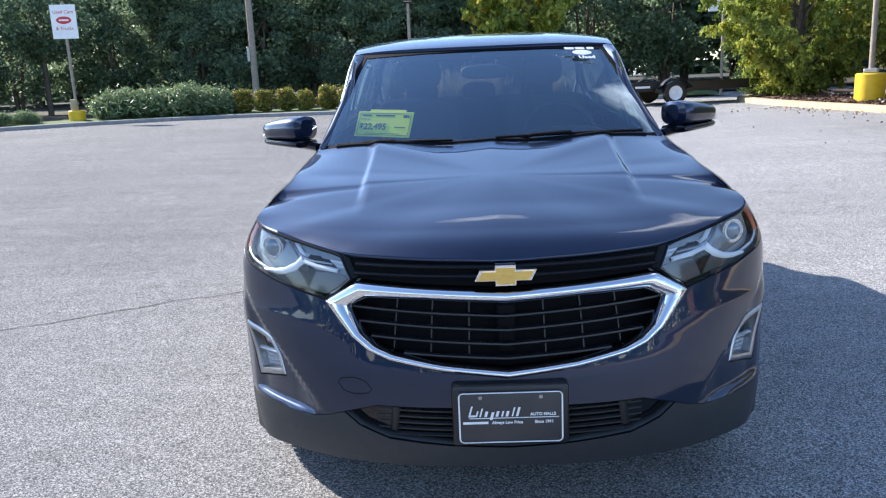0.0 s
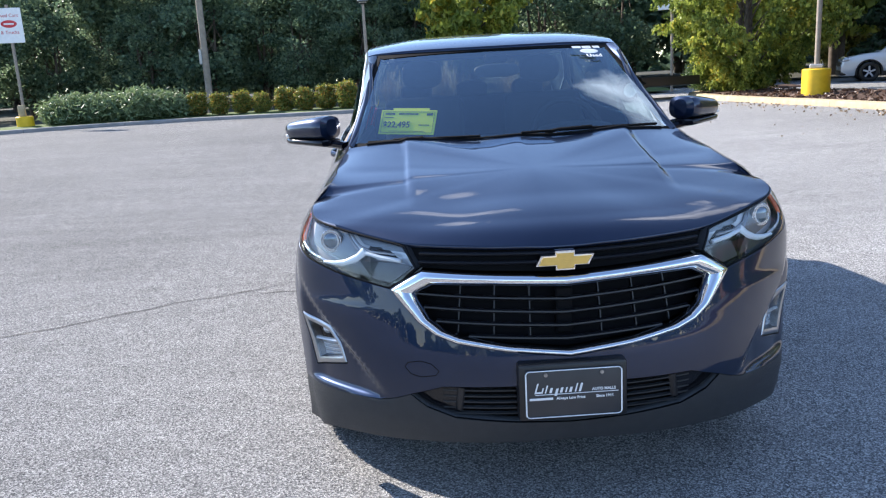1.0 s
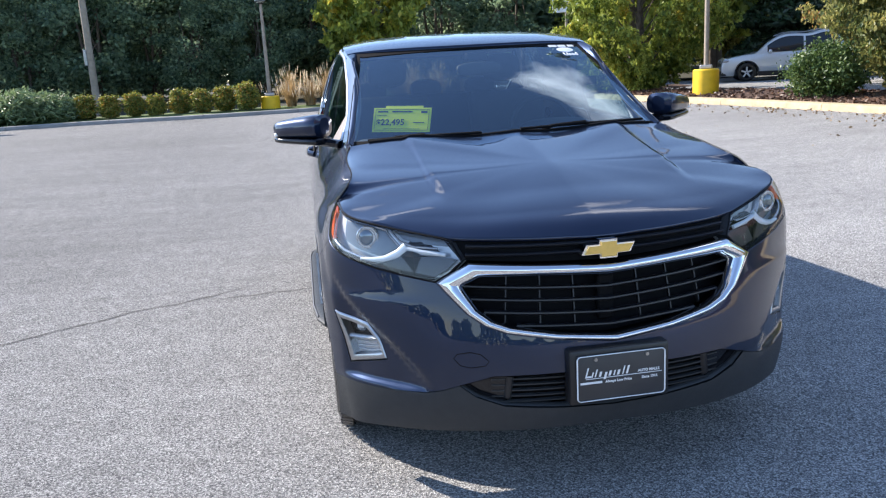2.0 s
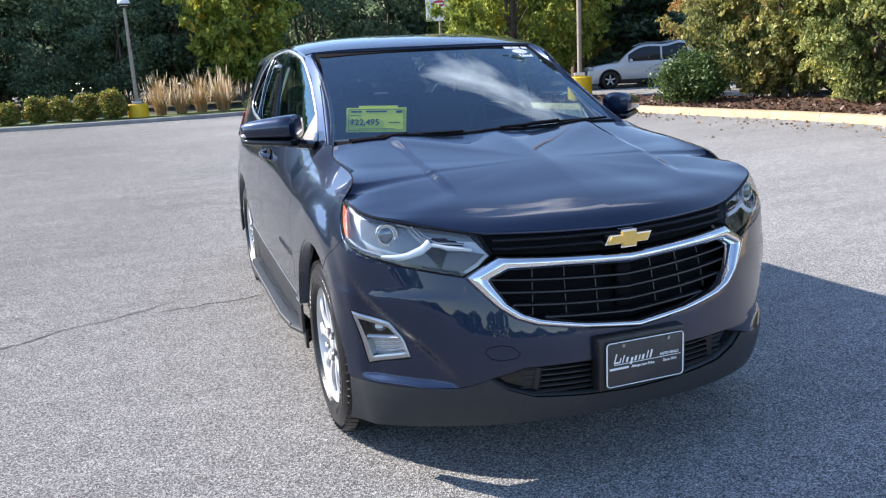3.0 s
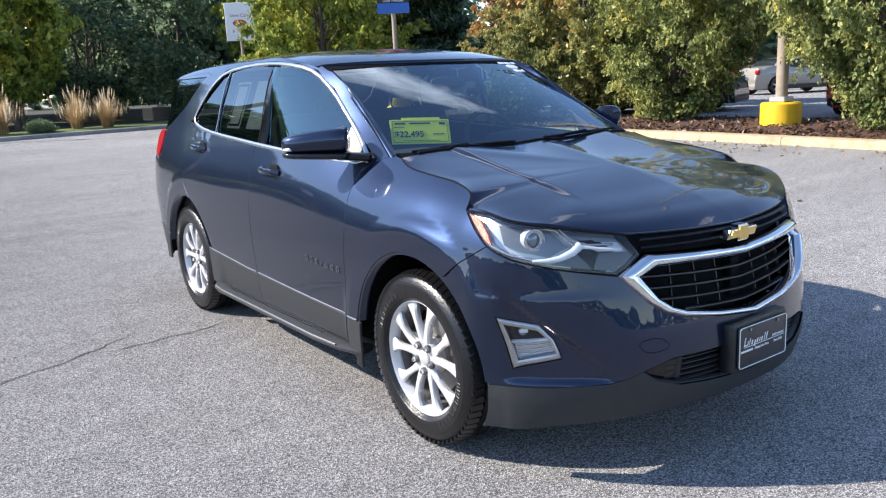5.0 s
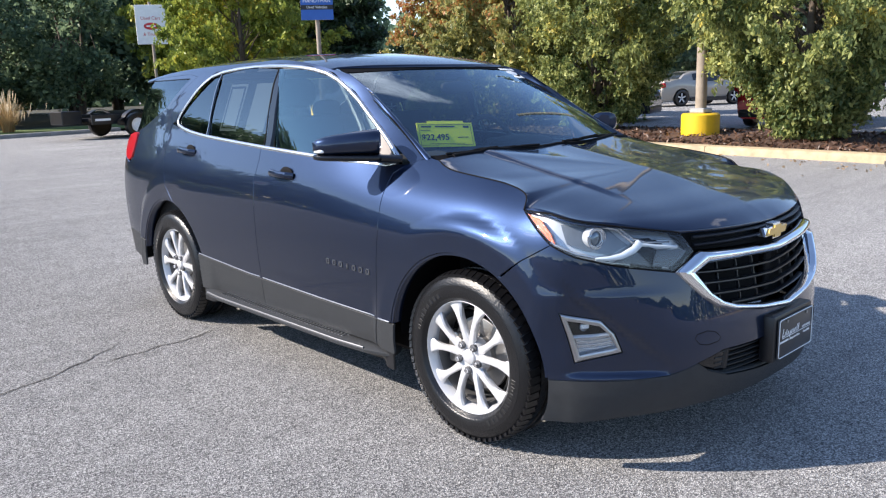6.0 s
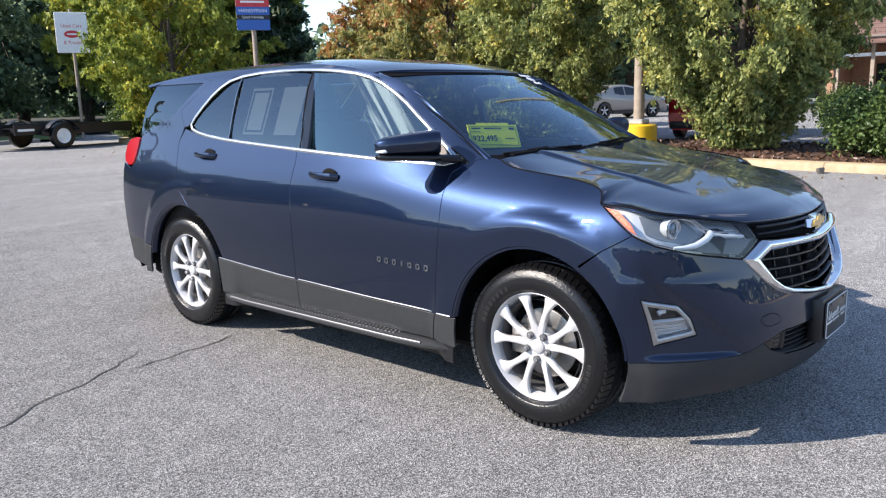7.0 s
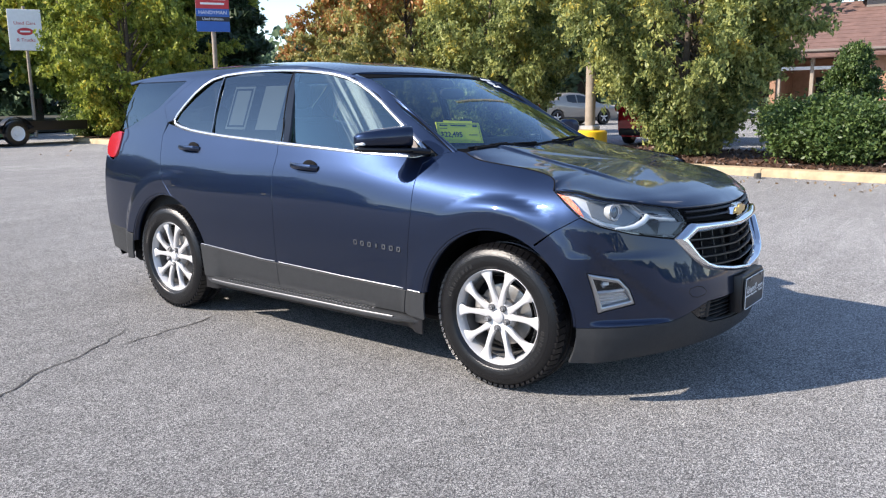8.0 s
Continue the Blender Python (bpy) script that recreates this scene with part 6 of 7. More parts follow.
# shrubs
shrub = place(tree("shrub", "rounded dark green evergreen shrub on mulch", 1.75, .0, 1.15, .065, M_LEAF_HEDGE, 140, 95, .03, "shrub", 4, "island shrubs"), 11.2, -1.0, 0, .78)
hedge = place(tree("shrub", "wide dark green broadleaf evergreen shrub beside the kerb", 1.12, .02, 1.18, .046, M_LEAF_HEDGE, 230, 125, .03, "shrub", 5, "island shrubs", 1.7, tuft_size=.13), 10.75, .75, 0, .95)
cone = place(bough_tree("shrub", "clipped dark green conical evergreen by the building", 2.2, .05, .62, .040, M_LEAF_HEDGE, 60, 22, 26, .05, "island shrubs", .30, 1, .20, .04), 17.0, 1.75)
cone["category"] = "shrub"
put(shrub, 9.95, 11.9, 1.0, .80)
put(shrub, 16.2, 3.0, 1.3, .70)
put(shrub, 9.0, 21.9, .4, .75)
put(shrub, 12.6, -3.6, .9, 1.1)
globe_bush = place(tree("shrub", "clipped golden-green globe shrub along the far kerb", .84, .02, .315, .040, M_LEAF_GOLD, 110, 90, .02, "shrub", 3, "globe shrubs"), -8.0, 25.0)
for i, bx in enumerate((-7.2, -6.45, -5.7, -4.95, -4.2, -3.45, -2.7)):
    put(globe_bush, bx, 24.8 - .09 * i + (.30 if i % 2 else 0), i * 1.3, (.95, 1.0, .88, 1.03, .98, 1.05, 1.15)[i])
soft = place(tree("shrub", "feathery light green shrub along the far kerb", .84, .0, .95, .050, M_LEAF_SOFT, 110, 100, .02, "shrub", 4, "feathery shrubs", 3.4), -12.2, 24.6)
put(soft, -11.1, 24.9, 1.0, 1.0)
put(soft, -10.0, 25.0, 2.2, 1.08)
put(soft, -9.1, 25.1, 3.0, .95)
put(soft, -14.6, 22.6, 3.0, .45)
put(soft, -15.3, 21.9, 1.0, .5)


def grass_tuft(name, label, height, blades):
    t = thing(name, label, "ornamental grass", "dry grasses")
    a = rng.uniform(0, 2 * np.pi, blades)
    lean = rng.uniform(.05, .95, blades) ** 1.5
    h = height * rng.uniform(.45, 1.0, blades)
    root = rng.uniform(0, .16, blades)
    v, f, pv, pf = [], [], [], []
    us = (0, .35, .7, 1.0)
    for i in range(blades):
        ca, sa = math.cos(a[i]), math.sin(a[i])
        for u in us:
            r = root[i] + lean[i] * h[i] * u ** 2.1
            z = h[i] * u * (1 - .45 * lean[i] * u)
            w = .006 * (1.15 - u)
            v += [(r * ca - sa * w, r * sa + ca * w, z), (r * ca + sa * w, r * sa - ca * w, z)]
        b = i * 8
        f += [(b + k, b + k + 1, b + k + 3, b + k + 2) for k in (0, 2, 4)]
        if i % 9 == 0:
            for k in range(5):
                q = len(pv)
                zz, rr, pw = z + .05 * k - .05, r + .012 * k, .022 * (1 - abs(k - 2) / 3.2)
                pv += [(rr * ca - sa * pw, rr * sa + ca * pw, zz), (rr * ca + sa * pw, rr * sa - ca * pw, zz), (rr * ca, rr * sa + .01, zz + .09)]
                pf.append((q, q + 1, q + 2))
    mesh_part("plumes", pv, pf, M_PLUME, t, "", 0)
    mesh_part("blades", v, f, M_STRAW, t, "", 0)
    return t


tuft = place(grass_tuft("ornamental_grass", "clump of tall dry straw-coloured ornamental grass", 1.35, 760), -1.25, 25.0)
tuft_low = place(grass_tuft("ornamental_grass", "shorter tangled clump of dry tan ornamental grass", 1.10, 620), -.60, 24.85)
for i, (gx, gy, gs) in enumerate(((.05, 25.1, 1.0), (.78, 25.0, 1.08), (3.1, 25.6, .98), (4.0, 25.4, .95))):
    put(tuft if i % 2 == 0 else tuft_low, gx, gy, i * 1.1, gs if i % 2 == 0 else gs * 1.15)
put(soft, 1.85, 24.95, 1.4, .42)

# the wood behind: broad dark trees in rows
wood_a = place(tree("tree", "tall dark green broadleaf tree at the wood's edge", 14.5, 5.2, 4.6, .23, M_LEAF_WOOD, 130, 128, .30, "tree", 2, "woodland trees", 1.6, tuft_size=.125), -14.5, 38.0, 0, .68)
wood_b = place(tree("tree", "tall shaded broadleaf tree in the wood", 17.0, 5.6, 5.2, .24, M_LEAF_WOOD, 130, 128, .32, "tree", 2, "woodland trees", 1.6, tuft_size=.125), -6.0, 38.2, 0, .62)
wood_c = place(tree("tree", "leafy understorey tree with low branches", 8.0, .3, 2.6, .16, M_LEAF_WOOD, 80, 112, .14, "tree", 3, "woodland trees", 1.6, tuft_size=.14), -10.0, 35.2, 0, .8)
wood_far = place(tree("tree", "distant broadleaf tree in a row", 15.0, .8, 5.0, .47, M_LEAF_WOOD, 120, 46, .3, "tree", 2, "distant trees", 1.5), -30.0, 52.0, 0, .85)
wr = random.Random(3)
for i, tx in enumerate((-23, -19, -11, -3, -.5, 2.5, 8.5)):
    put((wood_a, wood_b)[i % 2], tx, float(KERB_F(tx)) + 15 + wr.uniform(-1, 2), i * 1.7, wr.uniform(.58, .72))
for i, tx in enumerate((-21, 1.8)):
    put(wood_c, tx, float(KERB_F(tx)) + 11.0 + wr.uniform(-.4, 1.4), i * 2.1, wr.uniform(.6, .85))
for i in range(15):
    tx = -52 + i * 6.0 + wr.uniform(-1, 1)
    put(wood_far, tx, 48 + wr.uniform(0, 5), i * .9, wr.uniform(.75, .95))
for i in range(14):
    tx = -60 + i * 8.0 + wr.uniform(-2, 2)
    put(wood_far, tx, 60 + wr.uniform(0, 6), i * .9, wr.uniform(.95, 1.15))
bright = place(bough_tree("tree", "sunlit yellow-green tree at the edge of the wood", 7.6, 1.3, 2.0, .128, M_LEAF_YELLOW, 80, 18, 22, .12, "woodland trees", .5, 2, .6, .07), 2.2, 31.0)
put(bright, 12.5, 29.0, 1.0, 1.25)
for i, (tx, ty, k) in enumerate(((22.4, 31.0, .62), (24.2, 29.4, .64), (26.2, 28.0, .78), (28.4, 26.6, .9))):
    put(wood_c, tx, ty, .6 + i * 2.3, k)
for i, (tx, ty, k) in enumerate(((5.4, 33.5, .95), (8.6, 32.4, 1.0), (-2.4, 34.6, .8), (7.0, 36.5, 1.1), (.2, 36.2, 1.0), (-5.6, 35.4, .75), (-13.0, 35.8, .8), (-17.5, 36.0, .85), (-15.2, 37.5, .9), (-10.2, 38.0, .95), (-7.6, 37.0, .9), (-20.6, 33.0, .85), (-23.4, 31.0, .9), (-19.0, 36.5, 1.0), (-26.5, 30.5, 1.0))):
    put(wood_c, tx, ty, i * 1.9, k)
for i, (tx, ty) in enumerate(((58, 14), (60, 5), (62, -4), (61, -13), (60, -22), (52, 16), (47, 12), (66, 0), (66, -10), (66, -19), (46, 25.5), (52, 29), (40, 21))):
    put(wood_far, tx, ty, i * 1.3, wr.uniform(.85, 1.1))


def fir(name, label, height, reach):
    t = thing(name, label, "tree", "woodland trees")
    n = 15000
    u = rng.uniform(0, 1, n) ** .7
    z = height * (1 - u * .94)
    tier = .75 + .25 * np.sin(z * 5.2)
    a = rng.uniform(0, 2 * np.pi, n)
    r = reach * u * tier * rng.uniform(.35, 1, n) ** .5
    pts = np.stack([r * np.cos(a), r * np.sin(a), z - r * .25], -1)
    obj("crown", leaf_mesh("crown", pts, .12 * rng.uniform(.7, 1.3, n), M_LEAF_FIR, long=3.2), t)
    part("trunk", rod((0, 0, -.1), (0, 0, height * .97), .22, .03, 10), M_BARK, t)
    return t


conifer = place(fir("tree", "dark green conifer behind the island trees", 11.5, 2.6), 19.35, 27.85)
put(conifer, 14.5, 31.0, 1.0, .92)
for i, (tx, ty, k) in enumerate(((19, 33, 1.2), (30, 27, 1.1), (31, 28, 1.2), (37, 25, 1.1), (43, 27, 1.2), (24, 41, 1.3), (40, 36, 1.3), (50, 20, 1.2))):
    put((bright, wood_a, turn_a)[i % 3], tx, ty, i, k * (1.5 if i % 3 != 1 else 1))
# a low far wood right round the open side of the lot
n_far = 24000
fa = rng.uniform(0, 2 * np.pi, n_far)
fh = 5.5 + 2.2 * np.sin(fa * 9) + 1.6 * np.sin(fa * 23 + 1) + 1.2 * np.sin(fa * 51 + 2)
fr = rng.uniform(88, 100, n_far)
fz = .3 + fh * rng.uniform(0, 1, n_far) ** .8
tagged(obj("far_woods", leaf_mesh("far_woods", np.stack([fr * np.cos(fa), fr * np.sin(fa), fz], -1), rng.uniform(.7, 1.5, n_far), M_LEAF_WOOD, long=1.4)), "low far band of green woods round the lot", "woods", kind="stuff")


n_lit = 620
ly = np.where(rng.uniform(0, 1, n_lit) < .5, rng.uniform(4, 17, n_lit), rng.uniform(-6, 17, n_lit))
lx = np.array([float(KERB_R(v)) for v in ly]) - np.abs(rng.normal(0, .55, n_lit)) - .03
lx = np.where(rng.uniform(0, 1, n_lit) < .06, lx - rng.uniform(0, 3.5, n_lit), lx)
tagged(obj("leaf_litter", leaf_mesh("leaf_litter", np.stack([lx, ly, ground_z(lx, ly) + .012], -1), rng.uniform(.02, .05, n_lit), M_LITTER, droop=0, long=1.6)), "scattered dry brown leaves on the asphalt by the kerb", "leaves", kind="stuff")
n_chip = 5200
cy_ = rng.uniform(-4, 19, n_chip)
cu_ = rng.uniform(.02, 1, n_chip) ** 1.6
cx_ = np.array([float(KERB_R(v)) for v in cy_]) + .3 + 3.0 * cu_
tagged(obj("mulch_chips", leaf_mesh("mulch_chips", np.stack([cx_, cy_, ground_z(cx_, cy_) + .125 + .07 * np.sin(math.pi * cu_)], -1), rng.uniform(.025, .06, n_chip), M_CHIP, droop=0, long=2.6)), "loose dark brown bark chips on the bed", "mulch", kind="stuff")


# ---------------------------------------------------------------- posts and signs
def yellow_base(parent, r, h):
    return part("yellow_base", lathe([(-.15, r), (h - .03, r), (h, r - .03), (h, 0)], 28, "z"), M_YELLOW, parent, "yellow painted round concrete base")


def lamp_post(x, y, label, high, base_r, base_h, lamp=True, pole=.055):
    t = thing("street_lamp" if lamp else "post", label, "lamp post" if lamp else "post", at=Matrix.Translation((x, y, gz(x, y) + .10)))
    yellow_base(t, base_r, base_h)
    part("base_plate", box(-.16, .16, -.16, .16, base_h, base_h + .10, .02, 1), M_GALV, t)
    part("pole", rod((0, 0, base_h), (0, 0, high + (1.5 if lamp else 0)), pole * 1.25, pole * (.6 if lamp else 1), 16), M_POLE, t)
    if lamp:
        part("globe", ball((0, 0, high + .04), (.19, .19, .13)), M_WHITE, t)
        part("collar", lathe([(high - .12, .06), (high - .10, .10), (high - .05, .12), (high - .04, .19), (high, .19)], 20, "z"), M_BLACK, t)
    return t


lamp_post(-1.95, 24.5, "grey street lamp with a white globe on a yellow base", 3.55, .32, .45)
lamp_post(11.05, 5.6, "light pole on a wide yellow concrete base", 9.5, .36, .46, False, .085)


def sign(name, x, y, label, w, h, bottom, turn, faces, pole_r=.05, base=True, pole_x=0.0):
    t = thing(name, label, "sign", at=Matrix.Translation((x, y, gz(x, y) + .10)) @ Matrix.Rotation(turn, 4, "Z"))
    if base:
        yellow_base(t, .27, .38)
        part("stone", box(-.15, .05, -.12, .12, .38, .75, .03, 2), M_KERB, t)
    part("pole", rod((pole_x, .05, -.05), (pole_x, .05, bottom + h + .1), pole_r, pole_r, 12), M_POLE, t)
    board = part("board", box(-w / 2, w / 2, -.02, .02, bottom, bottom + h, .01, 1), M_WHITE, t)
    for kind, a in faces:
        if kind == "text":
            s, size, z, mat = a
            lettering("lettering", s, size, Matrix.Translation((0, -.024, bottom + z)) @ Matrix.Rotation(radians(90), 4, "X"), mat, board)
        elif kind == "bar":
            x0, x1, z0, z1, mat, d = a
            part("panel", box(x0, x1, -.022 - d, -.018, bottom + z0, bottom + z1, 0, 1), mat, board, "", 0)
        else:
            sx, sz, z, mat, d = a
            part("emblem", ball((0, -.021 - d, bottom + z), (sx, .004, sz)), mat, board)
    return t


white_faces = [("text", ("Used Cars", .15, .86, M_SIGNRED)), ("oval", (.24, .12, .60, M_SIGNRED, 0)), ("bar", (-.15, .15, .575, .625, M_WHITE, .006)), ("text", ("& Trucks", .15, .33, M_SIGNRED))]
sign("sign", -13.38, 23.7, "white used-cars sign board on a pole", .80, 1.10, 2.74, radians(12), white_faces)
sign("sign", 8.7, 24.8, "white sign board on a pole behind the island trees", .98, 1.3, 2.75, radians(-30), white_faces, base=False)
banner = sign("sign", 9.2, 15.6, "light pole with a blue and red banner on a yellow base", .84, 1.5, 2.85, radians(-32),
              [("bar", (-.42, .42, 0, .26, M_BLUE, .001)), ("bar", (-.42, .42, .26, .38, M_INK, .001)), ("text", ("Used Vehicles", .095, .32, M_WHITE)), ("bar", (-.42, .42, .38, .58, M_BLUE, .001)), ("text", ("HANDYMAN", .125, .48, M_WHITE)), ("bar", (-.42, .42, .58, 1.5, M_SIGNRED, .001)), ("bar", (-.30, .30, .68, .73, M_WHITE, .004)), ("bar", (-.34, .02, .98, 1.12, M_WHITE, .004)), ("bar", (-.06, .34, .80, .93, M_WHITE, .004))], .06, False)
yellow_base(banner, .32, .66)
part("base_plate", box(-.15, .15, -.12, .18, .66, .76, .02, 1), M_GALV, banner)
part("upper_pole", rod((0, .05, 4.4), (0, .05, 9.0), .06, .05, 12), M_POLE, banner)
up = thing("utility_pole", "tall brown wooden utility pole before the wood", "pole", at=Matrix.Translation((-8.75, 29.8, gz(-8.75, 29.8))))
part("pole", rod((0, 0, -.1), (0, 0, 9.5), .14, .11, 14), M_POLE, up)
part("meter_box", box(-.22, -.10, -.12, .05, 2.0, 2.6, .02, 1), M_GALV, up)


# ---------------------------------------------------------------- parked vehicles
def parked_wheel(parent, x, y, r, side):
    w = part("wheel", lathe([(-.10, .0), (-.10, r * .62), (-.11, r * .8), (-.09, r * .97), (0, r), (.09, r * .97), (.11, r * .8), (.10, r * .66), (.085, r * .62)], 28), M_RUBBER, parent)
    part("rim", lathe([(.085, r * .63), (.06, r * .55), (.06, 0)], 24), M_DARK, w)
    for i in range(5):
        a = 2 * math.pi * i / 5
        part("spoke", box(.06, .085, -.03, .03, .02, r * .60, .008, 1, None, Matrix.Rotation(a, 4, "X")), M_ALLOY, w)
    w.matrix_local = Matrix.Translation((side * x, y, r)) @ (Matrix.Rotation(math.pi, 4, "Z") if side < 0 else Matrix.Identity(4))


def parked_car(label, colour, at, L=4.5, W=1.84, Hh=1.67, hood=1.00, nose=1.30, suv=True, rear=.30):
    """A parked car: lower body, cabin with its panes, lamps, mirrors, bumpers and wheels. Its nose is towards -y."""
    t = thing("parked_car", label, "car", "parked cars", at=at)
    m = M_PAINTS.get(colour)
    R, wf, wr_ = .345, -L * .30, L * .295
    top = spline([(-L / 2, .58), (-L / 2 + .05, .80), (-L / 2 + .22, hood - .13), (-L / 2 + .6, hood - .05), (-L / 2 + nose, hood + .02), (0, hood + .03), (L / 2 - rear, hood + .05), (L / 2 - .06, hood + (.0 if suv else -.06)), (L / 2, .62)])
    plan = lambda y: 1 - .13 * abs(y / (L / 2)) ** 7 - .035 * (y / (L / 2)) ** 2
    ys = np.concatenate([[-L / 2], np.linspace(-L / 2 + .05, L / 2 - .05, 56), [L / 2]])
    prof = ((.86, .22), (.95, .36), (.985, .55), (1.0, .74), (.985, .88), (.93, .985), (.86, 1.0), (0, 1.015))
    v, f = [], []
    for y in ys:
        zt = float(top(y))
        near = min(abs(y - wf), abs(y - wr_))
        lift = R + math.sqrt(max(0, .40 ** 2 - near ** 2)) if near < .40 else 0
        for s in (1, -1):
            for a, b in (prof if s > 0 else prof[::-1][1:]):
                z = .22 + (zt - .22) * (b - .22) / .78
                v.append((s * a * W / 2 * plan(y), y, max(z, min(lift, zt - .08)) if a > .85 and b < .97 else z))
    n = 15
    f = [(i * n + k, i * n + k + 1, (i + 1) * n + k + 1, (i + 1) * n + k) for i in range(len(ys) - 1) for k in range(n - 1)]
    f += [tuple(range(n)), tuple(range((len(ys) - 1) * n, len(ys) * n))[::-1]]

    def shell(name, v, f, mat, label=""):
        o = mesh_part(name, v, f, mat, t, label, 40)
        b = bmesh.new(); b.from_mesh(o.data); bmesh.ops.recalc_face_normals(b, faces=b.faces); b.to_mesh(o.data); b.free()
        return o
    shell("body", v, f, m)
    y0, y3 = -L / 2 + nose - .10, L / 2 - (.10 if suv else .75)
    y1, y2 = y0 + (.82 if suv else .95), L / 2 - (.42 if suv else 1.45)
    roof = spline([(y0, hood), (y0 + (y1 - y0) * .55, hood + (Hh - hood) * .62), (y1, Hh - .05), ((y1 + y2) / 2, Hh), (y2, Hh - .06), (y2 * .45 + y3 * .55, hood + (Hh - hood) * .60), (y3, hood + .02)])
    wide = lambda y, z: W / 2 * plan(y) * (.945 - .235 * max(0, (z - hood) / (Hh - hood)) ** 1.25)
    v, f = [], []
    cy = np.linspace(y0, y3, 40)
    for y in cy:
        zt = max(float(roof(y)), hood - .02)
        zs = [hood - .06, hood + (zt - hood) * .35, hood + (zt - hood) * .7, zt - .045, zt - .012]
        half = [(wide(y, z) - (.05 if i == 4 else 0), z) for i, z in enumerate(zs)] + [(wide(y, zt) * .6, zt)]
        v += [(a, y, z) for a, z in half] + [(0, y, zt + .008)] + [(-a, y, z) for a, z in half[::-1]]
    f = [(i * 13 + k, i * 13 + k + 1, (i + 1) * 13 + k + 1, (i + 1) * 13 + k) for i in range(39) for k in range(12)]
    shell("cabin", v, f, m)

    def pane(name, grid):
        a, b = len(grid), len(grid[0])
        shell(name, [q for row in grid for q in row], [(i * b + k, i * b + k + 1, (i + 1) * b + k + 1, (i + 1) * b + k) for i in range(a - 1) for k in range(b - 1)], M_PANE)
    for name, ya, yb in (("windshield", y0 + .07, y1 - .05), ("rear_window", y2 + .06, y3 - .06)):
        pane(name, [[(wide(y, float(roof(y))) * u, y, float(roof(y)) + .014 + .008 * (1 - abs(u))) for u in np.linspace(-.84, .84, 9)] for y in np.linspace(ya, yb, 8)])
    mid = (y1 + y2) / 2 - .12
    for s in (-1, 1):
        for ya, yb in ((y0 + .42, mid - .035), (mid + .035, y2 - .10)) + (((y2 - .03, y3 - .22),) if suv else ()):
            g = []
            for y in np.linspace(ya, yb, 9):
                zb, zt = hood + .045, max(hood + .06, float(roof(y)) - .105)
                g.append([(s * (wide(y, z) + .006), y, z) for z in np.linspace(zb, zt, 5)])
            pane("side_window", g)
        for wy in (wf, wr_):
            parked_wheel(t, W / 2 - .12, wy, R, s)
            if suv:
                part("arch_trim", tube([(s * (W / 2 * plan(wy) - .012), wy + .415 * math.cos(a), R + .415 * math.sin(a)) for a in np.linspace(-.25, math.pi + .25, 21)], .03, 6, flat=(.022, .030)), M_BLACK, t)
        part("headlamp", ball((s * W * .375, -L / 2 + .17, hood - .21), (.15, .15, .065), power=.7), M_REFLECT, t)
        part("tail_lamp", ball((s * W * .425, L / 2 - .09, hood - .08), (.10, .08, .10), power=.6), M_RED, t)
        part("door_mirror", ball((s * (W / 2 + .06), y0 + .50, hood + .07), (.10, .06, .07), power=.7), m, t)
        part("door_handle", box(s * W / 2 - .01, s * W / 2 + .018, mid - .26, mid - .10, hood - .13, hood - .105, .006, 1), m, t)
        part("sill", box(s * W / 2 * .97 - .03, s * W / 2 * .97 + .012, wf + .42, wr_ - .42, .20, .36, .012, 1), M_BLACK, t)
        if suv:
            part("roof_rail", tube([(s * W / 2 * .66, y, float(roof(y)) + (.045 if 0 < i < 7 else .0)) for i, y in enumerate(np.linspace(y1 + .05, y2 - .02, 8))], .016, 8), M_SATIN, t)
    part("grille", box(-.48, .48, -L / 2 - .012, -L / 2 + .14, .56, .72, .03, 1), M_BLACK, t)
    for ya, yb in ((-L / 2 - .015, -L / 2 + .20), (L / 2 - .20, L / 2 + .015)):
        part("bumper", box(-W / 2 * .82, W / 2 * .82, ya, yb, .24, .44, .05, 2), M_BLACK if suv else m, t)
    return t


M_PAINTS = {"tan": paint("tan_silver_car_paint", (.30, .285, .26), .4, .35), "silver": paint("silver_car_paint", (.66, .67, .68), .4, .35), "dark": paint("dark_grey_car_paint", (.03, .032, .036)), "white": paint("white_car_paint", (.72, .72, .72), .4, .0), "red": paint("red_car_paint", (.30, .006, .010), .3, .2), "blue": paint("pale_blue_car_paint", (.25, .32, .42), .35, .4)}


def stand(x, y, turn):
    return Matrix.Translation((x, y, gz(x, y))) @ Matrix.Rotation(radians(turn), 4, "Z")


parked_car("silver compact SUV parked beyond the island", "silver", stand(17.4, 25.1, -112))
parked_car("pale blue-grey car parked beside the silver SUV", "blue", stand(20.6, 22.6, -112), 4.6, 1.8, 1.46, .95, 1.4, False)
parked_car("dark grey SUV parked behind the trees", "dark", stand(15.7, 12.2, 20), 4.7, 1.9, 1.75)
parked_car("tan-silver sedan parked across the far lot", "tan", stand(28.5, 15.6, 70), 4.7, 1.82, 1.46, .96, 1.3, False)
parked_car("red car with a dark rear window parked behind the trees", "red", stand(16.3, 5.75, 95), 4.6, 1.85, 1.62, 1.0, 1.3)
parked_car("white car parked behind the shrub", "white", stand(14.6, -1.2, 95), 4.6, 1.82, 1.48, .96, 1.3, False)

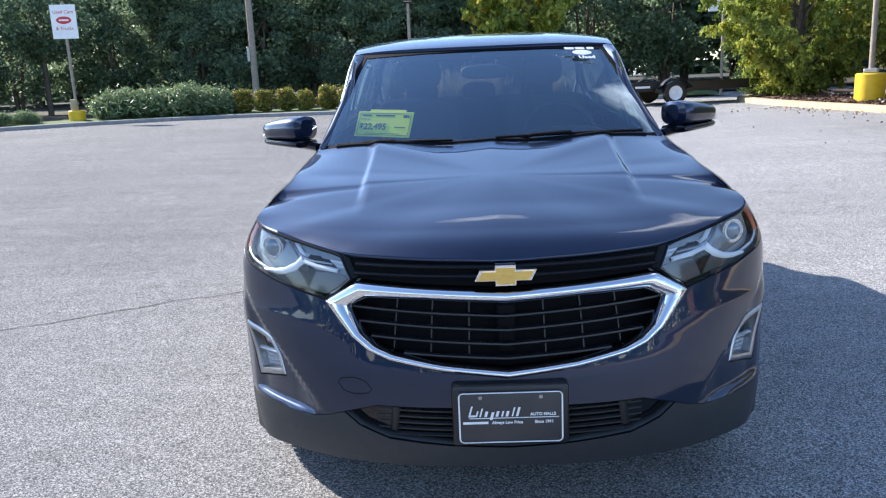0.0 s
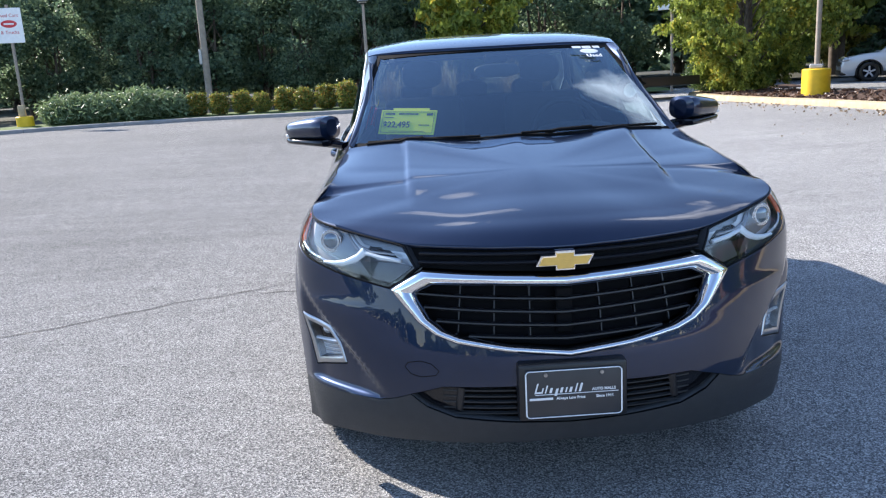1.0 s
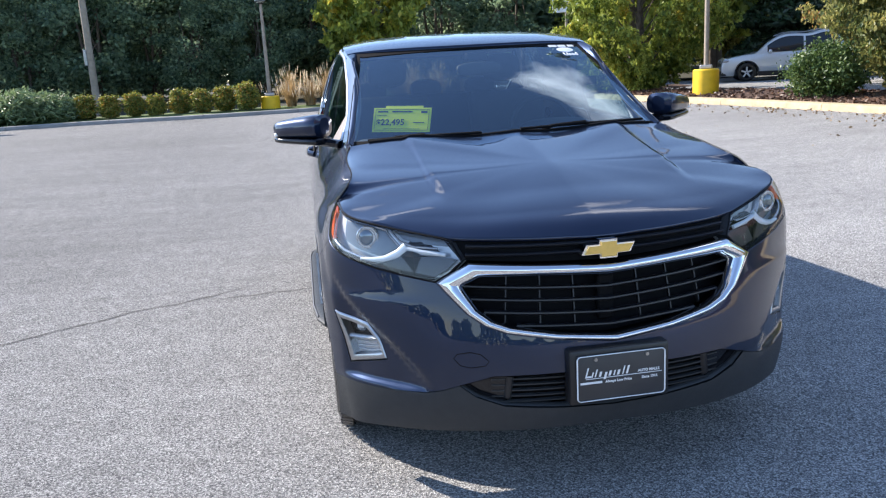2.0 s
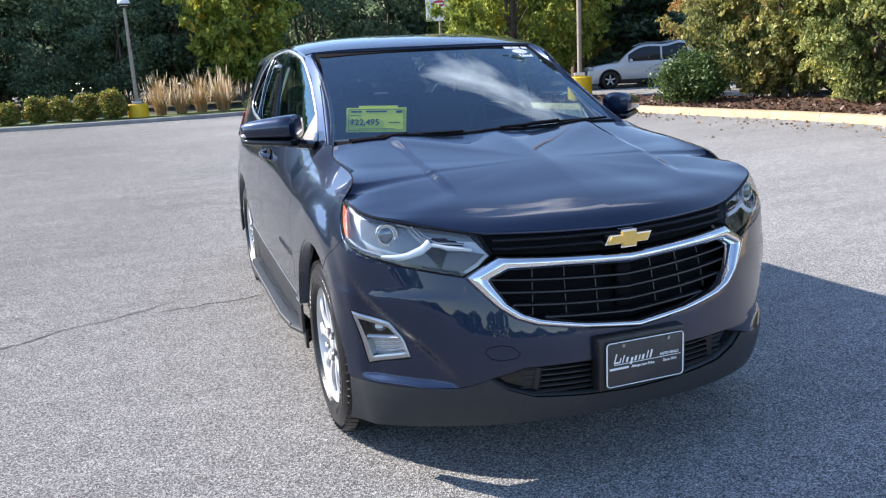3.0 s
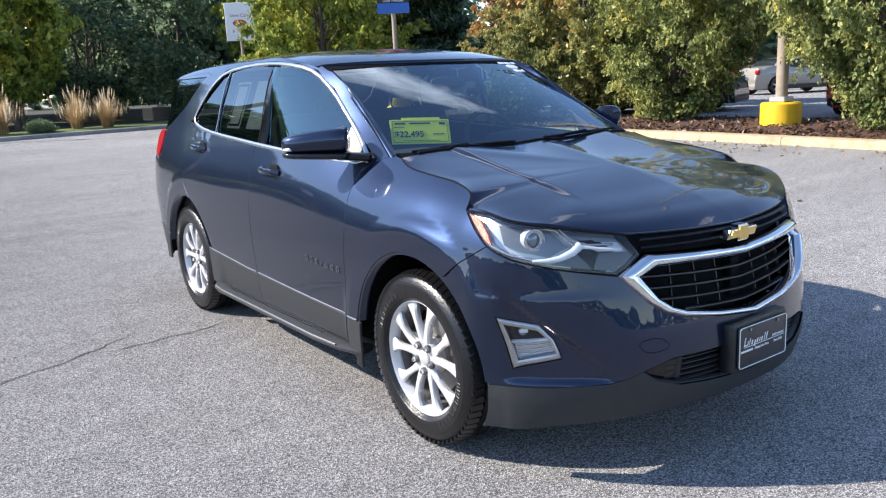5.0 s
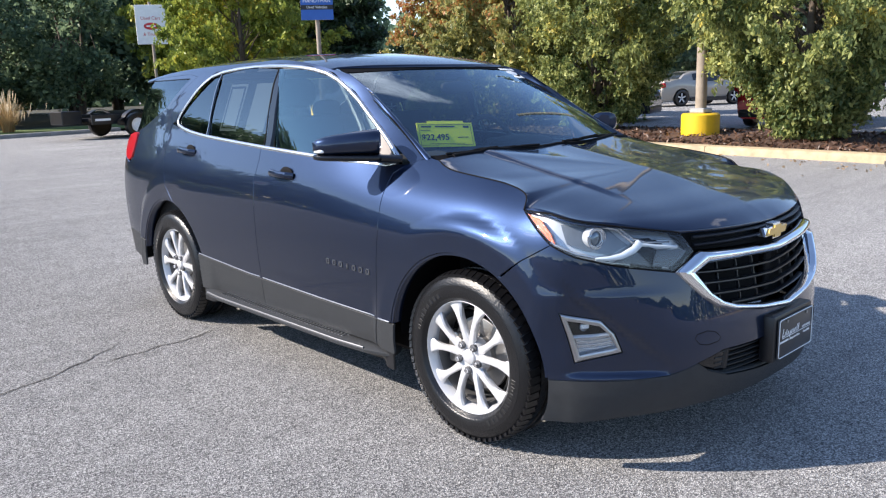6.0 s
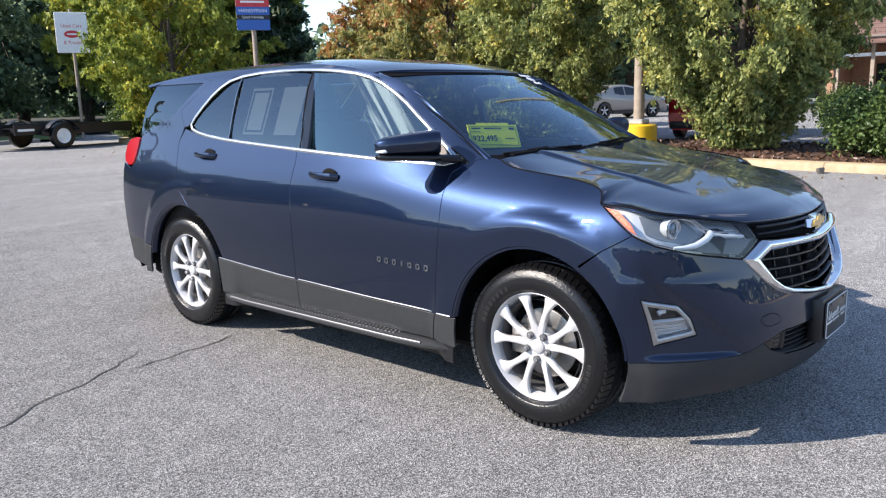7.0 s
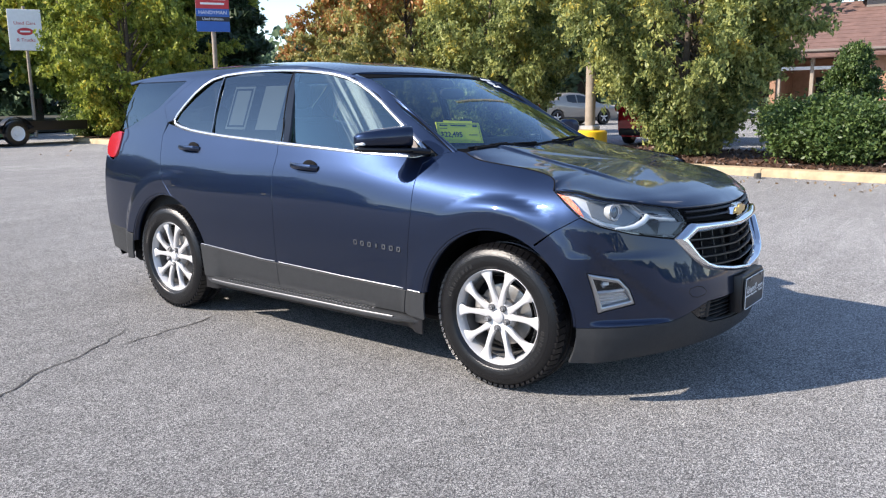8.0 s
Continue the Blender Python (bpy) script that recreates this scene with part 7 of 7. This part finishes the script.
# low utility trailer
trailer = thing("utility_trailer", "black flatbed utility trailer with white-rimmed wheels", "trailer", at=stand(6.25, 20.95, 8))
part("deck", box(-1.7, 1.7, -.85, .85, .46, .56, .02, 1), M_DARK, trailer)
for s in (-1, 1):
    part("side_rail", box(-1.75, 1.75, s * .85 - .03, s * .85 + .03, .40, .66, .01, 1), M_BLACK, trailer)
    for wx in (-.55, ):
        w = part("trailer_wheel", lathe([(-.09, 0), (-.09, .19), (-.10, .26), (-.08, .33), (0, .345), (.08, .33), (.10, .26), (.09, .20)], 28), M_RUBBER, trailer)
        part("rim", lathe([(.09, .20), (.06, .17), (.05, .08), (.07, .06), (.07, 0)], 24), M_WHITE, w)
        w.matrix_local = Matrix.Translation((wx, s * 1.02, .345)) @ Matrix.Rotation(radians(90 * s), 4, "Z")
    fender = [(-.55 + .46 * math.cos(a), s * 1.02, .36 + .42 * math.sin(a)) for a in np.linspace(math.pi, 0, 13)]
    part("fender", tube(fender, .1, 8, flat=(.12, .012)), M_BLACK, trailer)
part("tool_box", box(-2.3, -1.75, -.35, .35, .42, .78, .02, 1), M_BLACK, trailer)
part("side_marking", box(-1.66, -1.22, -.886, -.878, .50, .56, 0, 1), M_WHITE, trailer, "", 0)
part("tongue", tube([(1.7, 0, .5), (2.9, 0, .48)], .05, 8), M_BLACK, trailer)
part("jack", rod((2.7, 0, .0), (2.7, 0, .75), .03, .03, 8), M_GALV, trailer)

# brown brick building beyond the lot: brick wall, shaded porch, shingled roof with a tan upper storey
house = thing("building", "low brown brick building with a shaded porch and shingled roof", "building", at=Matrix.Translation((40, 0, .36)))
part("wall", box(0, 12, -16, 6.2, 0, 3.2, .02, 1), M_BRICK, house)
part("porch_wall", box(3.2, 12, 6.2, 9.6, 0, 3.2, .02, 1), M_BRICK, house)
# side wall added only to block the sun from the porch
part("porch_sun_block", box(-.2, 12, 9.6, 9.9, 0, 3.2, .02, 1), M_BRICK, house)
part("porch_floor", box(-.4, 3.2, 6.2, 9.9, -.1, .16, .02, 1), M_KERBGREY, house)
for y in (7.9, 9.5):
    part("porch_post", box(-.09, .09, y - .09, y + .09, .16, 3.2, .015, 1), M_POLE, house)
part("porch_beam", box(-.08, .08, 6.2, 9.7, 2.55, 2.72, .01, 1), M_WHITE, house)
part("porch_door", box(3.12, 3.2, 7.4, 8.4, .16, 2.25, .01, 1), M_PANE, house)
part("fascia", box(-.95, 12.5, -16.8, 10.2, 3.2, 3.48, .02, 1), M_ROOF, house)
part("gutter", tube([(-1.0, -16.8, 3.45), (-1.0, 10.2, 3.45)], .07, 8), M_SAIL, house)
deck = part("roof", box(-1.0, 7.0, -16.9, 10.3, 0, .12, .02, 1, None, Matrix.Translation((0, 0, 3.5)) @ Matrix.Rotation(radians(-24), 4, "Y")), M_ROOF, house)
for k in range(14):
    part("shingle_course", box(-.98 + k * .56, -.38 + k * .56, -16.9, 10.3, .12, .15, 0, 1, None, Matrix.Translation((0, 0, 3.5)) @ Matrix.Rotation(radians(-24), 4, "Y") @ Matrix.Translation((-.98 + k * .56, 0, .12)) @ Matrix.Rotation(radians(2.2), 4, "Y") @ Matrix.Translation((.98 - k * .56, 0, -.12))), M_ROOF, deck, "", 0)
part("upper_wall", box(5.2, 12, -14, 6.6, 5.2, 6.6, .02, 1), M_SAIL, house)
part("upper_roof", box(4.6, 12.5, -14.6, 7.2, 6.6, 6.85, .02, 1), M_ROOF, house)
for i in range(5):
    win = part("window", box(-.06, .05, -13.6 + i * 3.6, -11.8 + i * 3.6, .9, 2.5, .01, 1), M_PANE, house)
    part("frame", box(-.09, .0, -13.75 + i * 3.6, -11.65 + i * 3.6, 2.5, 2.65, .01, 1), M_WHITE, win)
    part("sill", box(-.12, .0, -13.75 + i * 3.6, -11.65 + i * 3.6, .80, .90, .01, 1), M_KERBGREY, win)
